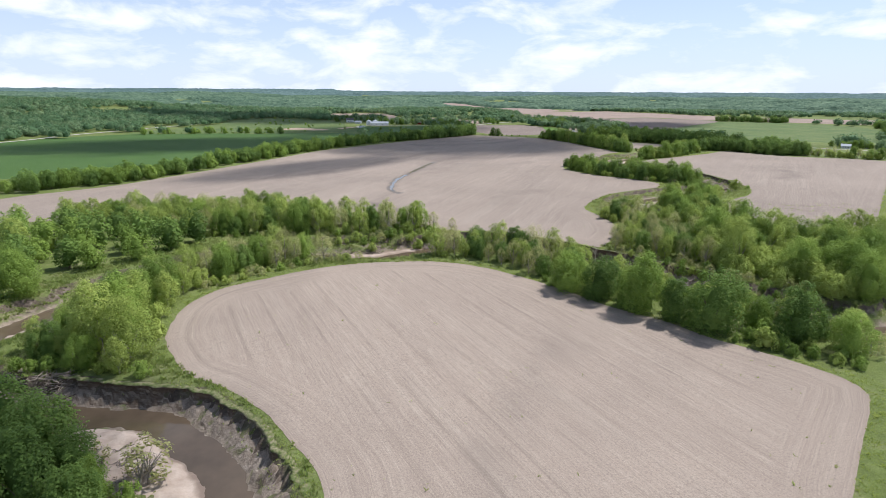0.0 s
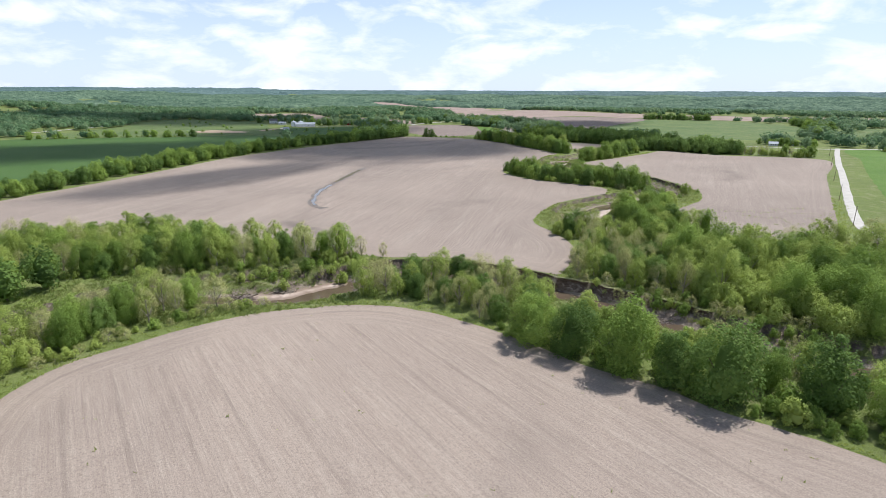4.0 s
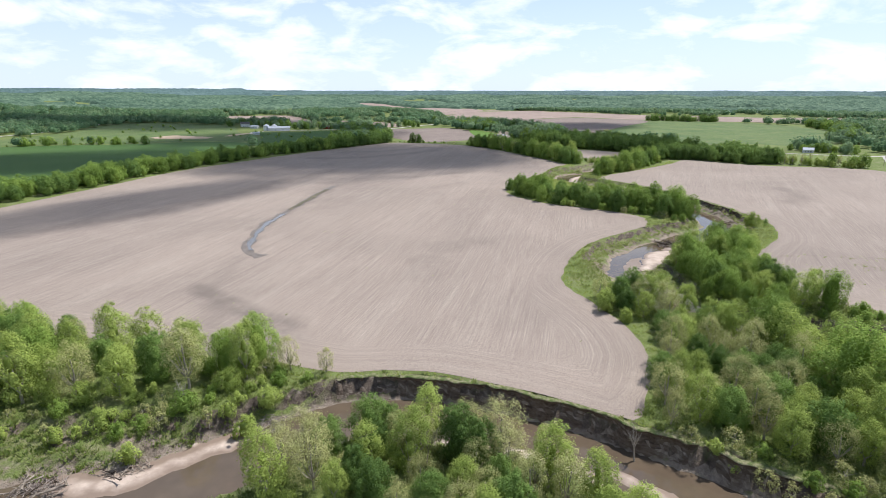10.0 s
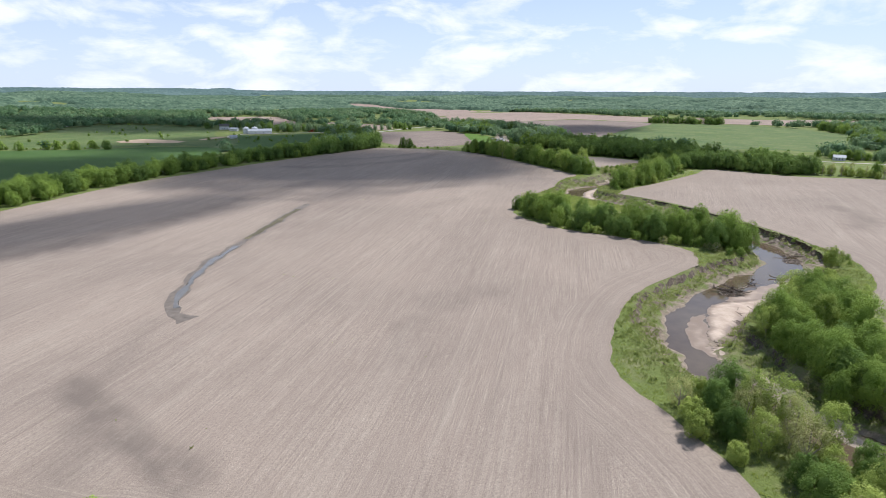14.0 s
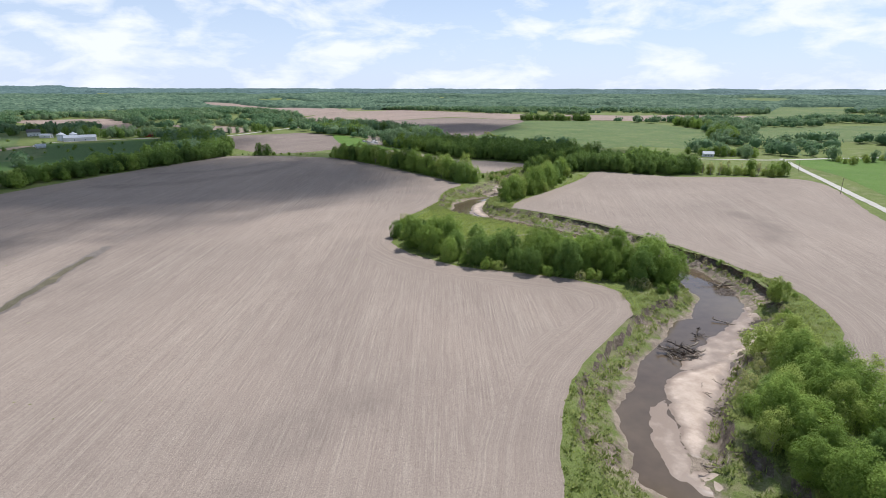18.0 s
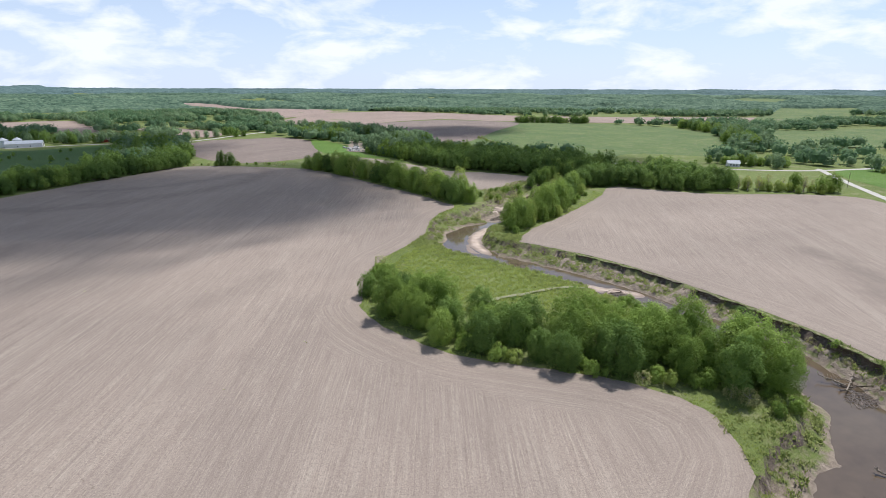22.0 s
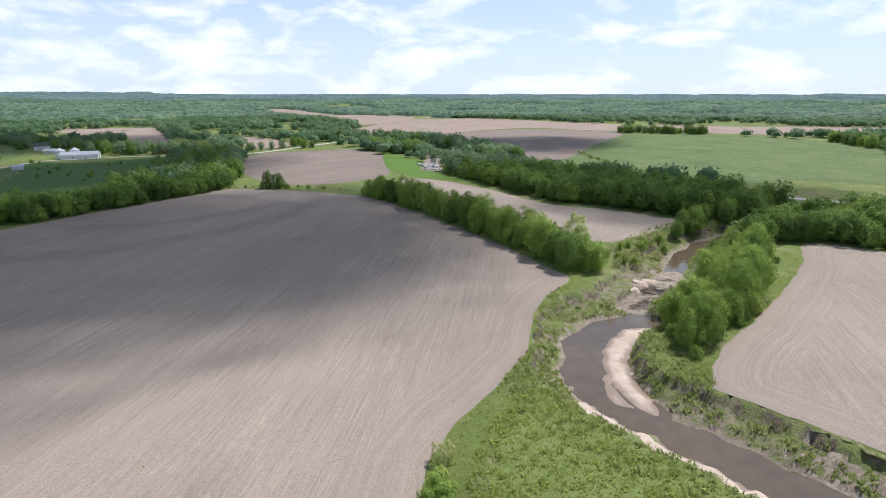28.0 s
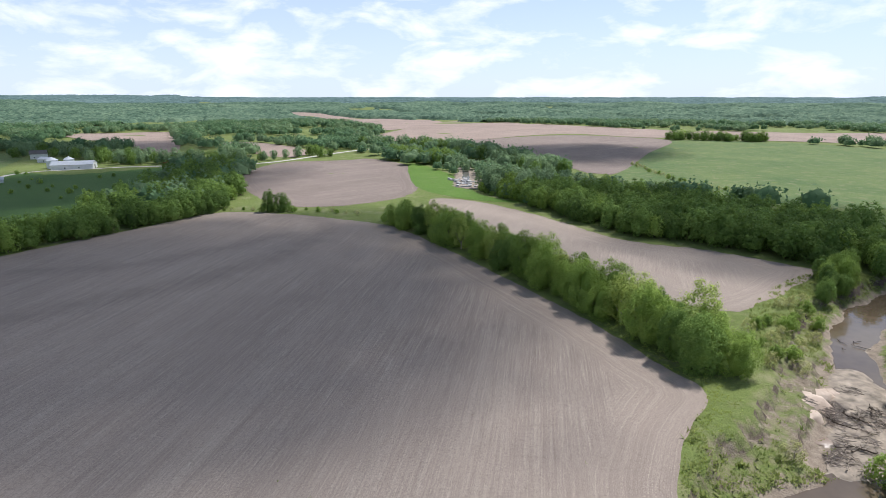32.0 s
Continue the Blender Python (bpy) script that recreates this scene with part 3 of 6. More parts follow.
# outer bends where the current keeps the bank raw
RAW_BANKS = [curve_points(line, 4.0)[:, :2] for line in (
    [(-90, 101), (-74, 100), (-60, 98), (-48, 93), (-37, 83), (-31, 75), (-27, 66), (-24, 45)], [(0, 235), (22, 230), (40, 219), (54, 209), (64, 201), (76, 190)],
    [(158, 556), (170, 563), (184, 572), (200, 582)], [(172, 555), (184, 562), (194, 572)])]


def rawness(x, y):
    q = np.stack([np.ravel(x), np.ravel(y)], 1)
    near = (q[:, 0] > -120) & (q[:, 0] < 220) & (q[:, 1] > 20) & (q[:, 1] < 600)
    r = np.zeros(len(q))
    p = q[near]
    d = np.min([nearest(p, line)[0] for line in RAW_BANKS], 0)
    r[near] = 1 - smooth(d + 1.5 * wave(p[:, 0], p[:, 1], 7, 27), 3.0, 7.0)
    return r


def ground_at(x, y):
    """Height of the ground sheet, read from its grid once that stands."""
    i, j = np.searchsorted(xs, x) - 1, np.searchsorted(ys, y) - 1
    u, v = (x - xs[i]) / (xs[i + 1] - xs[i]), (y - ys[j]) / (ys[j + 1] - ys[j])
    g = GRID[j:j + 2, i:i + 2]
    return float((g[0, 0] * (1 - u) + g[0, 1] * u) * (1 - v) + (g[1, 0] * (1 - u) + g[1, 1] * u) * v)


# ---------------------------------------------------------------- building blocks
def raw(name, verts, faces, mat, parent=None, label="", shade=False):
    me = bpy.data.meshes.new(name)
    me.from_pydata([tuple(v) for v in verts], [], [tuple(f) for f in faces])
    me.materials.append(mat)
    if shade:
        me.polygons.foreach_set("use_smooth", [True] * len(me.polygons))
    me.update()
    ob = new(name, me)
    if parent:
        ob.parent = parent
    return tagged(ob, label) if label else ob


def fast_mesh(name, verts, tris, mat, smooth_shade=False):
    """A mesh of triangles from arrays."""
    me = bpy.data.meshes.new(name)
    verts, tris = np.asarray(verts, np.float32), np.asarray(tris, np.int32)
    me.vertices.add(len(verts))
    me.vertices.foreach_set("co", verts.ravel())
    me.loops.add(tris.size)
    me.loops.foreach_set("vertex_index", tris.ravel())
    me.polygons.add(len(tris))
    me.polygons.foreach_set("loop_start", np.arange(len(tris), dtype=np.int32) * tris.shape[1])
    if smooth_shade:
        me.polygons.foreach_set("use_smooth", np.ones(len(tris), bool))
    me.materials.append(mat)
    me.update(calc_edges=True)
    return me


def part(name, bm, material, parent, label="", smooth_shade=False):
    me = bpy.data.meshes.new(name)
    bm.to_mesh(me)
    bm.free()
    me.materials.append(material)
    if smooth_shade:
        me.polygons.foreach_set("use_smooth", [True] * len(me.polygons))
    ob = new(name, me)
    ob.parent = parent
    return tagged(ob, label) if label else ob


def box(bm, x0, x1, y0, y1, z0, z1, bevel=0.0):
    made = bmesh.ops.create_cube(bm, size=1, matrix=Matrix.Translation(((x0 + x1) / 2, (y0 + y1) / 2, (z0 + z1) / 2)) @ Matrix.Diagonal((x1 - x0, y1 - y0, z1 - z0, 1)))
    if bevel:
        bmesh.ops.bevel(bm, geom=list({e for v in made["verts"] for e in v.link_edges}), offset=bevel, segments=1, affect="EDGES")
    return bm


def tube(bm, a, b, r0, r1, sides=7):
    a, b = Vector(a), Vector(b)
    q = (b - a).to_track_quat("Z", "Y").to_matrix().to_4x4()
    bmesh.ops.create_cone(bm, cap_ends=True, segments=sides, radius1=r0, radius2=r1, depth=(b - a).length, matrix=Matrix.Translation((a + b) / 2) @ q)
    return bm


# ---------------------------------------------------------------- ground
def spread(lo, hi, step, far_lo, far_hi):
    """Evenly spaced lines between lo and hi, then ever wider ones out to the far ends."""
    core = list(np.arange(lo, hi + step / 2, step))
    up, down, s = [core[-1]], [core[0]], step
    while up[-1] < far_hi:
        s = min(s * 1.10, 90)
        up.append(up[-1] + s)
    s = step
    while down[-1] > far_lo:
        s = min(s * 1.10, 90)
        down.append(down[-1] - s)
    return np.array(down[:0:-1] + core + up[1:])


xs, ys = spread(-140, 270, 1.6, -4500, 4700), spread(30, 630, 1.6, -4300, 4850)
gx, gy = np.meshgrid(xs, ys)
gz, gcut = land(gx, gy, True)
nx, ny = len(xs), len(ys)
GRID = gz.reshape(ny, nx)
idx = np.arange(nx * ny).reshape(ny, nx)
quads = np.stack([idx[:-1, :-1], idx[:-1, 1:], idx[1:, 1:], idx[1:, :-1]], -1).reshape(-1, 4)
me = fast_mesh("ground", np.stack([gx.ravel(), gy.ravel(), gz], 1), quads, M_GROUND, True)
me.attributes.new("cut", "FLOAT", "POINT").data.foreach_set("value", gcut.astype(np.float32))
me.attributes.new("raw", "FLOAT", "POINT").data.foreach_set("value", (rawness(gx, gy) * gcut).astype(np.float32))
ground = tagged(new("ground", me), "grassy valley floor with wooded bluffs and a cut river channel", "ground", kind="structure")

from mathutils.geometry import delaunay_2d_cdt


def sheet(name, outline, mat, lift, label, category, step=6.0, ragged=0.6, far=False, kind="structure"):
    """A field laid over the ground inside a smooth outline."""
    rim = curve_points(outline, 2.5 if not far else 25.0, True)[:, :2]
    n = np.roll(rim, -1, 0) - np.roll(rim, 1, 0)
    n = np.stack([n[:, 1], -n[:, 0]], 1) / np.hypot(n[:, 0], n[:, 1])[:, None]
    rim = rim + n * (ragged * (wave(rim[:, 0], rim[:, 1], 14, 31) + 0.5 * wave(rim[:, 0], rim[:, 1], 5, 32)))[:, None]
    if not far:
        for _ in range(2):
            d, i, s = nearest(rim, river)
            need = np.clip(river[i, 2] + np.where(s > 0, river[i, 3], river[i, 4]) + 0.9 - d, 0, 9)
            gx1 = nearest(rim + np.array([0.5, 0]), river)[0] - d
            gy1 = nearest(rim + np.array([0, 0.5]), river)[0] - d
            g = np.stack([gx1, gy1], 1)
            g /= np.linalg.norm(g, axis=1)[:, None] + 1e-9
            rim = rim + g * need[:, None]
    lo, hi = rim.min(0), rim.max(0)
    ax, ay = np.meshgrid(np.arange(lo[0] + 1, hi[0], step), np.arange(lo[1] + 1, hi[1], step))
    q = np.stack([ax.ravel(), ay.ravel()], 1)
    q = q[inside(q, rim)]
    q = q[nearest(q, rim, True)[0] > step * 0.45]
    pts = np.concatenate([rim, q])
    edges = [(i, (i + 1) % len(rim)) for i in range(len(rim))]
    v, _, f, _, _, _ = delaunay_2d_cdt([Vector(p) for p in pts], edges, [], 1, 1e-4)
    v = np.array([tuple(p) for p in v])
    d, _, _ = nearest(v, rim, True)
    z = hill(v[:, 0], v[:, 1]) + lift
    me = fast_mesh(name, np.column_stack([v, z]), np.array([list(t) for t in f]), mat, True)
    me.attributes.new("edge", "FLOAT", "POINT").data.foreach_set("value", d.astype(np.float32))
    wet = np.zeros(len(v))
    for line, half, deep in DAMP:
        r = nearest(v, curve_points(line, 6.0))[0] + 1.5 * wave(v[:, 0], v[:, 1], 18, 51)
        wet = np.maximum(wet, deep * (1 - smooth(r, half * 0.3, half)))
    me.attributes.new("damp", "FLOAT", "POINT").data.foreach_set("value", wet.astype(np.float32))
    return tagged(new(name, me), label, category, kind=kind)


def ribbon(name, line, half, mat, lift, label, category, step=4.0, crown=0.12, wobble=0.25):
    """A road of three strips that follows a line."""
    p = curve_points(line, step)[:, :2]
    d = np.gradient(p, axis=0)
    n = np.stack([-d[:, 1], d[:, 0]], 1) / np.hypot(d[:, 0], d[:, 1])[:, None]
    cols = []
    for k, f in enumerate((-1, -0.5, 0, 0.5, 1)):
        w = wobble * wave(p[:, 0], p[:, 1], 12, 40 + k) * (abs(f) == 1)
        q = p + n * (f * half + w)[:, None]
        cols.append(np.column_stack([q, hill(q[:, 0], q[:, 1]) + lift + crown * (1 - abs(f))]))
    v = np.stack(cols, 1).reshape(-1, 3)
    i = np.arange(len(p) - 1)[:, None] * 5 + np.arange(4)[None]
    f = np.stack([i, i + 1, i + 6, i + 5], -1).reshape(-1, 4)
    return tagged(new(name, fast_mesh(name, v, f[:, ::-1], mat, True)), label, category, kind="structure")


sheet("field_near", FIELD_NEAR, M_SOIL_NEAR, 0.06, "freshly worked pale brown field beside the river loop", "field", ragged=0.35)
sheet("field_big", FIELD_BIG, M_SOIL, 0.06, "wide bare tilled field with planter rows", "field", step=5.0, ragged=0.35)
sheet("field_east", FIELD_EAST, M_SOIL_EAST, 0.06, "bare tilled field between river and gravel road", "field", ragged=0.35)
# cloud shade on this small field is given by the darker soil colour
sheet("field_north", FIELD_NORTH, M_SOIL_DARK_SHADE, 0.06, "small bare brown field beyond the hedge", "field", step=10)
sheet("field_strip", FIELD_STRIP, M_SOIL_EAST, 0.06, "narrow bare field between two rows of trees", "field", step=8)
sheet("field_dark", FIELD_DARK, M_SOIL_DARK_SHADE, 0.25, "far dark brown tilled field", "field", step=40, far=True)
sheet("field_light", FIELD_LIGHT, M_SOIL_FAR, 0.25, "far pale pinkish brown tilled field", "field", step=40, far=True)
sheet("field_far", FIELD_FAR, M_SOIL_FAR, 0.5, "distant pale tilled field below the bluff", "field", step=50, far=True)
sheet("field_far_east", FIELD_FAR_EAST, M_SOIL_FAR, 0.4, "distant tilled strip beyond the green meadow", "field", step=40, far=True)
sheet("field_west_far", FIELD_WEST_FAR, M_SOIL_FAR, 0.3, "far brown field behind the farmstead", "field", step=40, far=True)
sheet("field_west_small", FIELD_WEST_SMALL, M_SOIL_FAR, 0.3, "small far brown field among trees", "field", step=30, far=True)
sheet("meadow", MEADOW, M_MEADOW, 0.1, "large yellowish green hay meadow", "meadow", step=25, ragged=2)
sheet("meadow_far", MEADOW_FAR, M_MEADOW, 0.3, "far green meadow beyond the road", "meadow", step=40, far=True)
sheet("meadow_road", MEADOW_ROAD, M_VERGE, 0.08, "green meadow along the gravel road", "meadow", step=15)
sheet("meadow_hill", MEADOW_HILL, M_MEADOW, 0.5, "pale green clearing on the far slope", "meadow", step=40, far=True)
sheet("meadow_bluff", MEADOW_BLUFF, M_MEADOW, 0.8, "small green clearing on the wooded bluff", "meadow", step=50, far=True)
sheet("meadow_slope", MEADOW_SLOPE, M_MEADOW, 0.8, "green clearing on the eastern slope", "meadow", step=50, far=True)
sheet("meadow_far_west", MEADOW_FAR_WEST, M_MEADOW, 0.8, "narrow pale clearing among the western woods", "meadow", step=50, far=True)
sheet("green_patch", GREEN_PATCH, M_VERGE, 0.1, "bright green grass beside the creek", "grass", step=12)
sheet("pasture", PASTURE, M_PASTURE, 0.12, "deep green pasture behind the hedge", "pasture", step=20, ragged=2)
sheet("pasture_upper", PASTURE_UPPER, M_MEADOW, 0.14, "sloping pale green pasture with scattered bushes", "pasture", step=25, ragged=2)
sheet("pasture_farm", PASTURE_FARM, M_PASTURE, 0.16, "grazed green pasture below the farmyard", "pasture", step=20, ragged=2)
ribbon("road", ROAD, 2.3, M_GRAVEL, 0.16, "straight pale gravel farm road", "road")
ribbon("cross_road", CROSS_ROAD, 2.6, M_GRAVEL, 0.13, "pale gravel crossroad by the trees", "road")
ribbon("lane", LANE, 2.6, M_GRAVEL, 0.13, "pale gravel lane beside the near field", "road")
ribbon("north_road", NORTH_ROAD, 3.0, M_GRAVEL, 0.2, "curving pale gravel road past the farmstead", "road", 10)
ribbon("west_road", WEST_ROAD, 3.2, M_GRAVEL, 0.4, "pale road at the foot of the wooded hill", "road", 15)

# water surface along the channel
rp = river[:, :2]
rd = np.gradient(rp, axis=0)
rn = np.stack([-rd[:, 1], rd[:, 0]], 1) / np.hypot(rd[:, 0], rd[:, 1])[:, None]
wv = np.stack([np.column_stack([rp + rn * (k * (river[:, 2] + 3.0))[:, None], np.full(len(rp), WATER_Z)]) for k in (-1, 0, 1)], 1).reshape(-1, 3)
wi = np.arange(len(rp) - 1)[:, None] * 3 + np.arange(2)[None]
wf = np.stack([wi, wi + 1, wi + 4, wi + 3], -1).reshape(-1, 4)
tagged(new("water", fast_mesh("water", wv, wf[:, ::-1], M_WATER)), "shallow slow brown river water", "river", kind="structure")



# crumbling vertical earth banks along the outer bends
def cut_material():
    k = Mat("cut_earth", 0.95, 0.1)
    z = k.height()
    layers = k.noise(1.0, 4, 0.65, k.mapped((0.25, 0.25, 1.6)))
    clods = k.noise(1.1, 5, 0.75)
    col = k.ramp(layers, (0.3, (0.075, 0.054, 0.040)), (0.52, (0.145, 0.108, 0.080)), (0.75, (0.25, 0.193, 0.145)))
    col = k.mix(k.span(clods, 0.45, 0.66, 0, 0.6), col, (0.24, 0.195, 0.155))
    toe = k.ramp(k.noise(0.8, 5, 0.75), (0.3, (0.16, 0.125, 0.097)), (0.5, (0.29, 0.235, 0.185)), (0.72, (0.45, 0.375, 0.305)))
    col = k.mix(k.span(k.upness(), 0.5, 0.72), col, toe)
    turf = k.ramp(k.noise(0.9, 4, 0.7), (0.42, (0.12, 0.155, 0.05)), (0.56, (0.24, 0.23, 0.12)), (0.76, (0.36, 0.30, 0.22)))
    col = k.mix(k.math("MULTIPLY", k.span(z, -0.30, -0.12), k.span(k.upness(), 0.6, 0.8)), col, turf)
    k.bump(k.math("ADD", clods, k.noise(3.0, 4, 0.75)), 0.9, 0.3)
    return k.colour(col)


M_CUT = cut_material()


def cut_bank(line, label):
    """A sheer bank with a ragged turf lip, a ribbed face and slumped earth at its foot."""
    p = curve_points(line, 0.6)[:, :2]
    d, i, s = nearest(p, river)
    g = np.stack([nearest(p + np.array([0.5, 0]), river)[0] - d, nearest(p + np.array([0, 0.5]), river)[0] - d], 1)
    pad = np.concatenate([g[:1].repeat(6, 0), g, g[-1:].repeat(6, 0)])
    g = np.stack([np.convolve(pad[:, c], np.ones(13) / 13, "valid") for c in (0, 1)], 1)
    g /= np.linalg.norm(g, axis=1)[:, None]
    c = p - g * d[:, None]
    half = river[i, 2]
    bank = np.where(s > 0, river[i, 3], river[i, 4])
    ease = np.ones(13) / 13
    half, bank = (np.convolve(np.concatenate([a[:1].repeat(6), a, a[-1:].repeat(6)]), ease, "valid") for a in (half, bank))
    u = np.arange(len(p)) * 0.6
    rib = 0.8 * wave(u, 0 * u, 13, 81) + 0.32 * wave(u, 0 * u, 4.7, 82) + 0.14 * wave(u, 0 * u, 1.9, 87)
    lip = half + bank - 0.2 - np.minimum(0.28 * bank, 0.9) + rib
    end = np.clip(np.minimum(u, u[-1] - u) / 3.0, 0, 1)
    rows = []
    for off, z, jag in ((1.5, 0.02, 0.0), (0.6, 0.05, 0.1), (0.0, -0.05, 0.12), (0.12, -0.22, 0.15), (0.34, -0.42, 0.2), (0.30, -0.75, 0.3), (0.22, -1.1, 0.35), (0.1, -1.5, 0.35), (-0.15, -1.9, 0.3)):
        dist = lip + off + 0.6 * jag * wave(u, u * 0 + 9 * z, 2.6, 83)
        q = c + g * dist[:, None]
        if z < -0.3:
            zz = np.maximum(z * end + 0.1 * wave(u, u * 0, 1.3, 84), -9)
        else:
            zz = hill(q[:, 0], q[:, 1]) + z - 0.25 * (1 - end)
        rows.append(np.column_stack([q, zz]))
    foot = lip - 0.3
    for f in (0.2, 0.42, 0.64, 0.85, 1.0):
        dist = foot + (half - 0.4 - foot) * f
        q = c + g * dist[:, None]
        lump = 0.3 * wave(q[:, 0], q[:, 1], 2.2, 85) + 0.25 * wave(q[:, 0], q[:, 1], 4.5, 86)
        zz = np.maximum(-1.95 - 2.6 * f ** 0.85 + 1.4 * lump * (1 - f), land(q[:, 0], q[:, 1]) + 0.10 * (1 - f) - 0.3 * (1 - end))
        rows.append(np.column_stack([q, zz]))
    v = np.stack(rows, 1)
    n, m = v.shape[:2]
    a = np.arange(n - 1)[:, None] * m + np.arange(m - 1)[None]
    f = np.stack([a, a + 1, a + m + 1, a + m], -1).reshape(-1, 4)
    tagged(new("cut_bank", fast_mesh("cut_bank", v.reshape(-1, 3), f, M_CUT, True)), label, "river bank", kind="structure")


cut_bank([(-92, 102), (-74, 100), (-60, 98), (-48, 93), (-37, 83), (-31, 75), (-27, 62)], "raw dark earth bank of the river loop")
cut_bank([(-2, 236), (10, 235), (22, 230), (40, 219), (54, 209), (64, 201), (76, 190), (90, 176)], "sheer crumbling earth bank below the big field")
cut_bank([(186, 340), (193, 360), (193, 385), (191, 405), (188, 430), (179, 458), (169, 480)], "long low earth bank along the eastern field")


# ---------------------------------------------------------------- trees
def ball_points(n, rng):
    i = np.arange(n) + 0.5
    z = 1 - 2 * i / n
    a = i * 2.399963 + rng.uniform(0, 6.28)
    s = np.sqrt(1 - z * z)
    return np.stack([s * np.cos(a), s * np.sin(a), z], 1)


bm0 = bmesh.new()
bmesh.ops.create_icosphere(bm0, subdivisions=1, radius=1)
ICO_V = np.array([tuple(v.co) for v in bm0.verts])
ICO_F = np.array([[v.index for v in f.verts] for f in bm0.faces])
bm0.free()
bm1 = bmesh.new()
bmesh.ops.create_icosphere(bm1, subdivisions=2, radius=1)
ICO2_V = np.array([tuple(v.co) for v in bm1.verts])
ICO2_F = np.array([[v.index for v in f.verts] for f in bm1.faces])
bm1.free()


def leaf_quads(pos, nrm, size, rng):
    """Small pointed leaf sprays at pos, that face roughly along nrm."""
    n = len(pos)
    u = np.cross(nrm, rng.normal(size=(n, 3)))
    u /= np.linalg.norm(u, axis=1)[:, None] + 1e-9
    v = np.cross(nrm, u)
    s = (size * rng.uniform(0.6, 1.4, n))[:, None]
    q = np.stack([pos - u * s * 0.5 - v * s * 0.3, pos + u * s * 0.5 - v * s * 0.3, pos + v * s * 0.62 + nrm * s * 0.15], 1).reshape(-1, 3)
    return q, np.arange(n * 3).reshape(-1, 3)


def crown_mesh(name, mat, seed, height, width, base, lobes, sprays, size, core=0.62, ragged=0.18):
    """A crown of many small leafy clumps set round a few boughs: each clump is a cap of leaf sprays that face out from it."""
    rng = np.random.RandomState(seed)
    V, F, off = [], [], 0
    mid, half = (height + base) / 2, (height - base) / 2
    lean = rng.uniform(-0.12, 0.12, 2) * width
    spots = []
    for k in range(lobes):
        h = -0.8 + 1.72 * (k + 0.5) / lobes + rng.uniform(-0.08, 0.08)
        a = k * 2.4 + rng.uniform(-0.6, 0.6)
        w = (max(0.06, 1 - abs(h) ** 2.0) ** 0.5) * rng.uniform(0.5, 0.92) * (1.0 if h > -0.45 else 0.9)
        r = rng.uniform(0.17, 0.36) * min(width, half * 1.25) * (0.8 if h > 0.6 else 1.0)
        spots.append((np.array([math.cos(a) * w * width + lean[0] * h, math.sin(a) * w * width + lean[1] * h, mid + h * half * 0.9]), r))
    spots.append((np.array([lean[0], lean[1], mid + half * 0.80]), width * 0.26))
    for k in range(lobes // 5):
        a, w = rng.uniform(0, 6.283), rng.uniform(0.1, 0.95)
        spots.append((np.array([math.cos(a) * w * width, math.sin(a) * w * width, mid + half * (1.12 - 0.75 * w * w)]), width * rng.uniform(0.10, 0.17)))
    total = sum(r * r for _, r in spots)
    if core:
        for h, f in ((0.2, 0.36), (-0.3, 0.44)):
            jag = ICO2_V * np.array([width * core * 1.12 * f / 0.55, width * core * 1.12 * f / 0.55, half * core]) * (1 + rng.uniform(-0.2, 0.2, len(ICO2_V)))[:, None] + np.array([0, 0, mid + h * half])
            V.append(jag), F.append(ICO2_F + off)
            off += len(jag)
    axis = np.array([0, 0, mid - half * 0.35])
    for c, r in spots:
        out = c - axis
        out = out / (np.linalg.norm(out) + 1e-9)
        n = max(8, int(sprays * r * r / total))
        d = ball_points(n, rng)
        back = d @ out < -0.25
        d[back] -= 1.6 * (d[back] @ out)[:, None] * out
        d[:, 2] *= np.where(d[:, 2] < -0.55, 0.4, 1.0)
        d += rng.normal(scale=0.14, size=d.shape)
        d /= np.linalg.norm(d, axis=1)[:, None]
        far = np.abs(rng.normal(scale=1.6 * ragged, size=n)) - 0.8 * ragged
        p = c + d * np.array([0.92, 0.92, 1.3]) * (r * (1 + far))[:, None]
        nr = d + 0.3 * out + rng.normal(scale=0.36, size=d.shape) + np.array([0, 0, 0.35])
        nr /= np.linalg.norm(nr, axis=1)[:, None]
        q, f = leaf_quads(p, nr, size, rng)
        V.append(q), F.append(f + off)
        off += len(q)
    return fast_mesh(name, np.concatenate(V), np.concatenate(F), mat)


def trunk_mesh(name, mat, seed, height, radius, base, width, limbs=5):
    rng = random.Random(seed)
    bm = bmesh.new()
    p = Vector((0, 0, -0.5))
    top = height * 0.72
    r = radius
    for k in range(3):
        q = Vector((rng.uniform(-0.3, 0.3), rng.uniform(-0.3, 0.3), top * (k + 1) / 3))
        tube(bm, p, q, r, r * 0.7, 6)
        p, r = q, r * 0.7
    for k in range(limbs):
        a, h = k * 2.4 + rng.uniform(-0.4, 0.4), rng.uniform(0.9, 1.4) * base + 0.1 * height
        e = Vector((math.cos(a) * width * 0.6, math.sin(a) * width * 0.6, min(height * 0.85, h + rng.uniform(0.25, 0.4) * height)))
        m = Vector((e.x * 0.45, e.y * 0.45, h + (e.z - h) * 0.35))
        tube(bm, (0, 0, h), m, radius * 0.42, radius * 0.3, 4)
        tube(bm, m, e, radius * 0.3, radius * 0.08, 3)
    me = bpy.data.meshes.new(name)
    bm.to_mesh(me)
    bm.free()
    me.materials.append(mat)
    return me


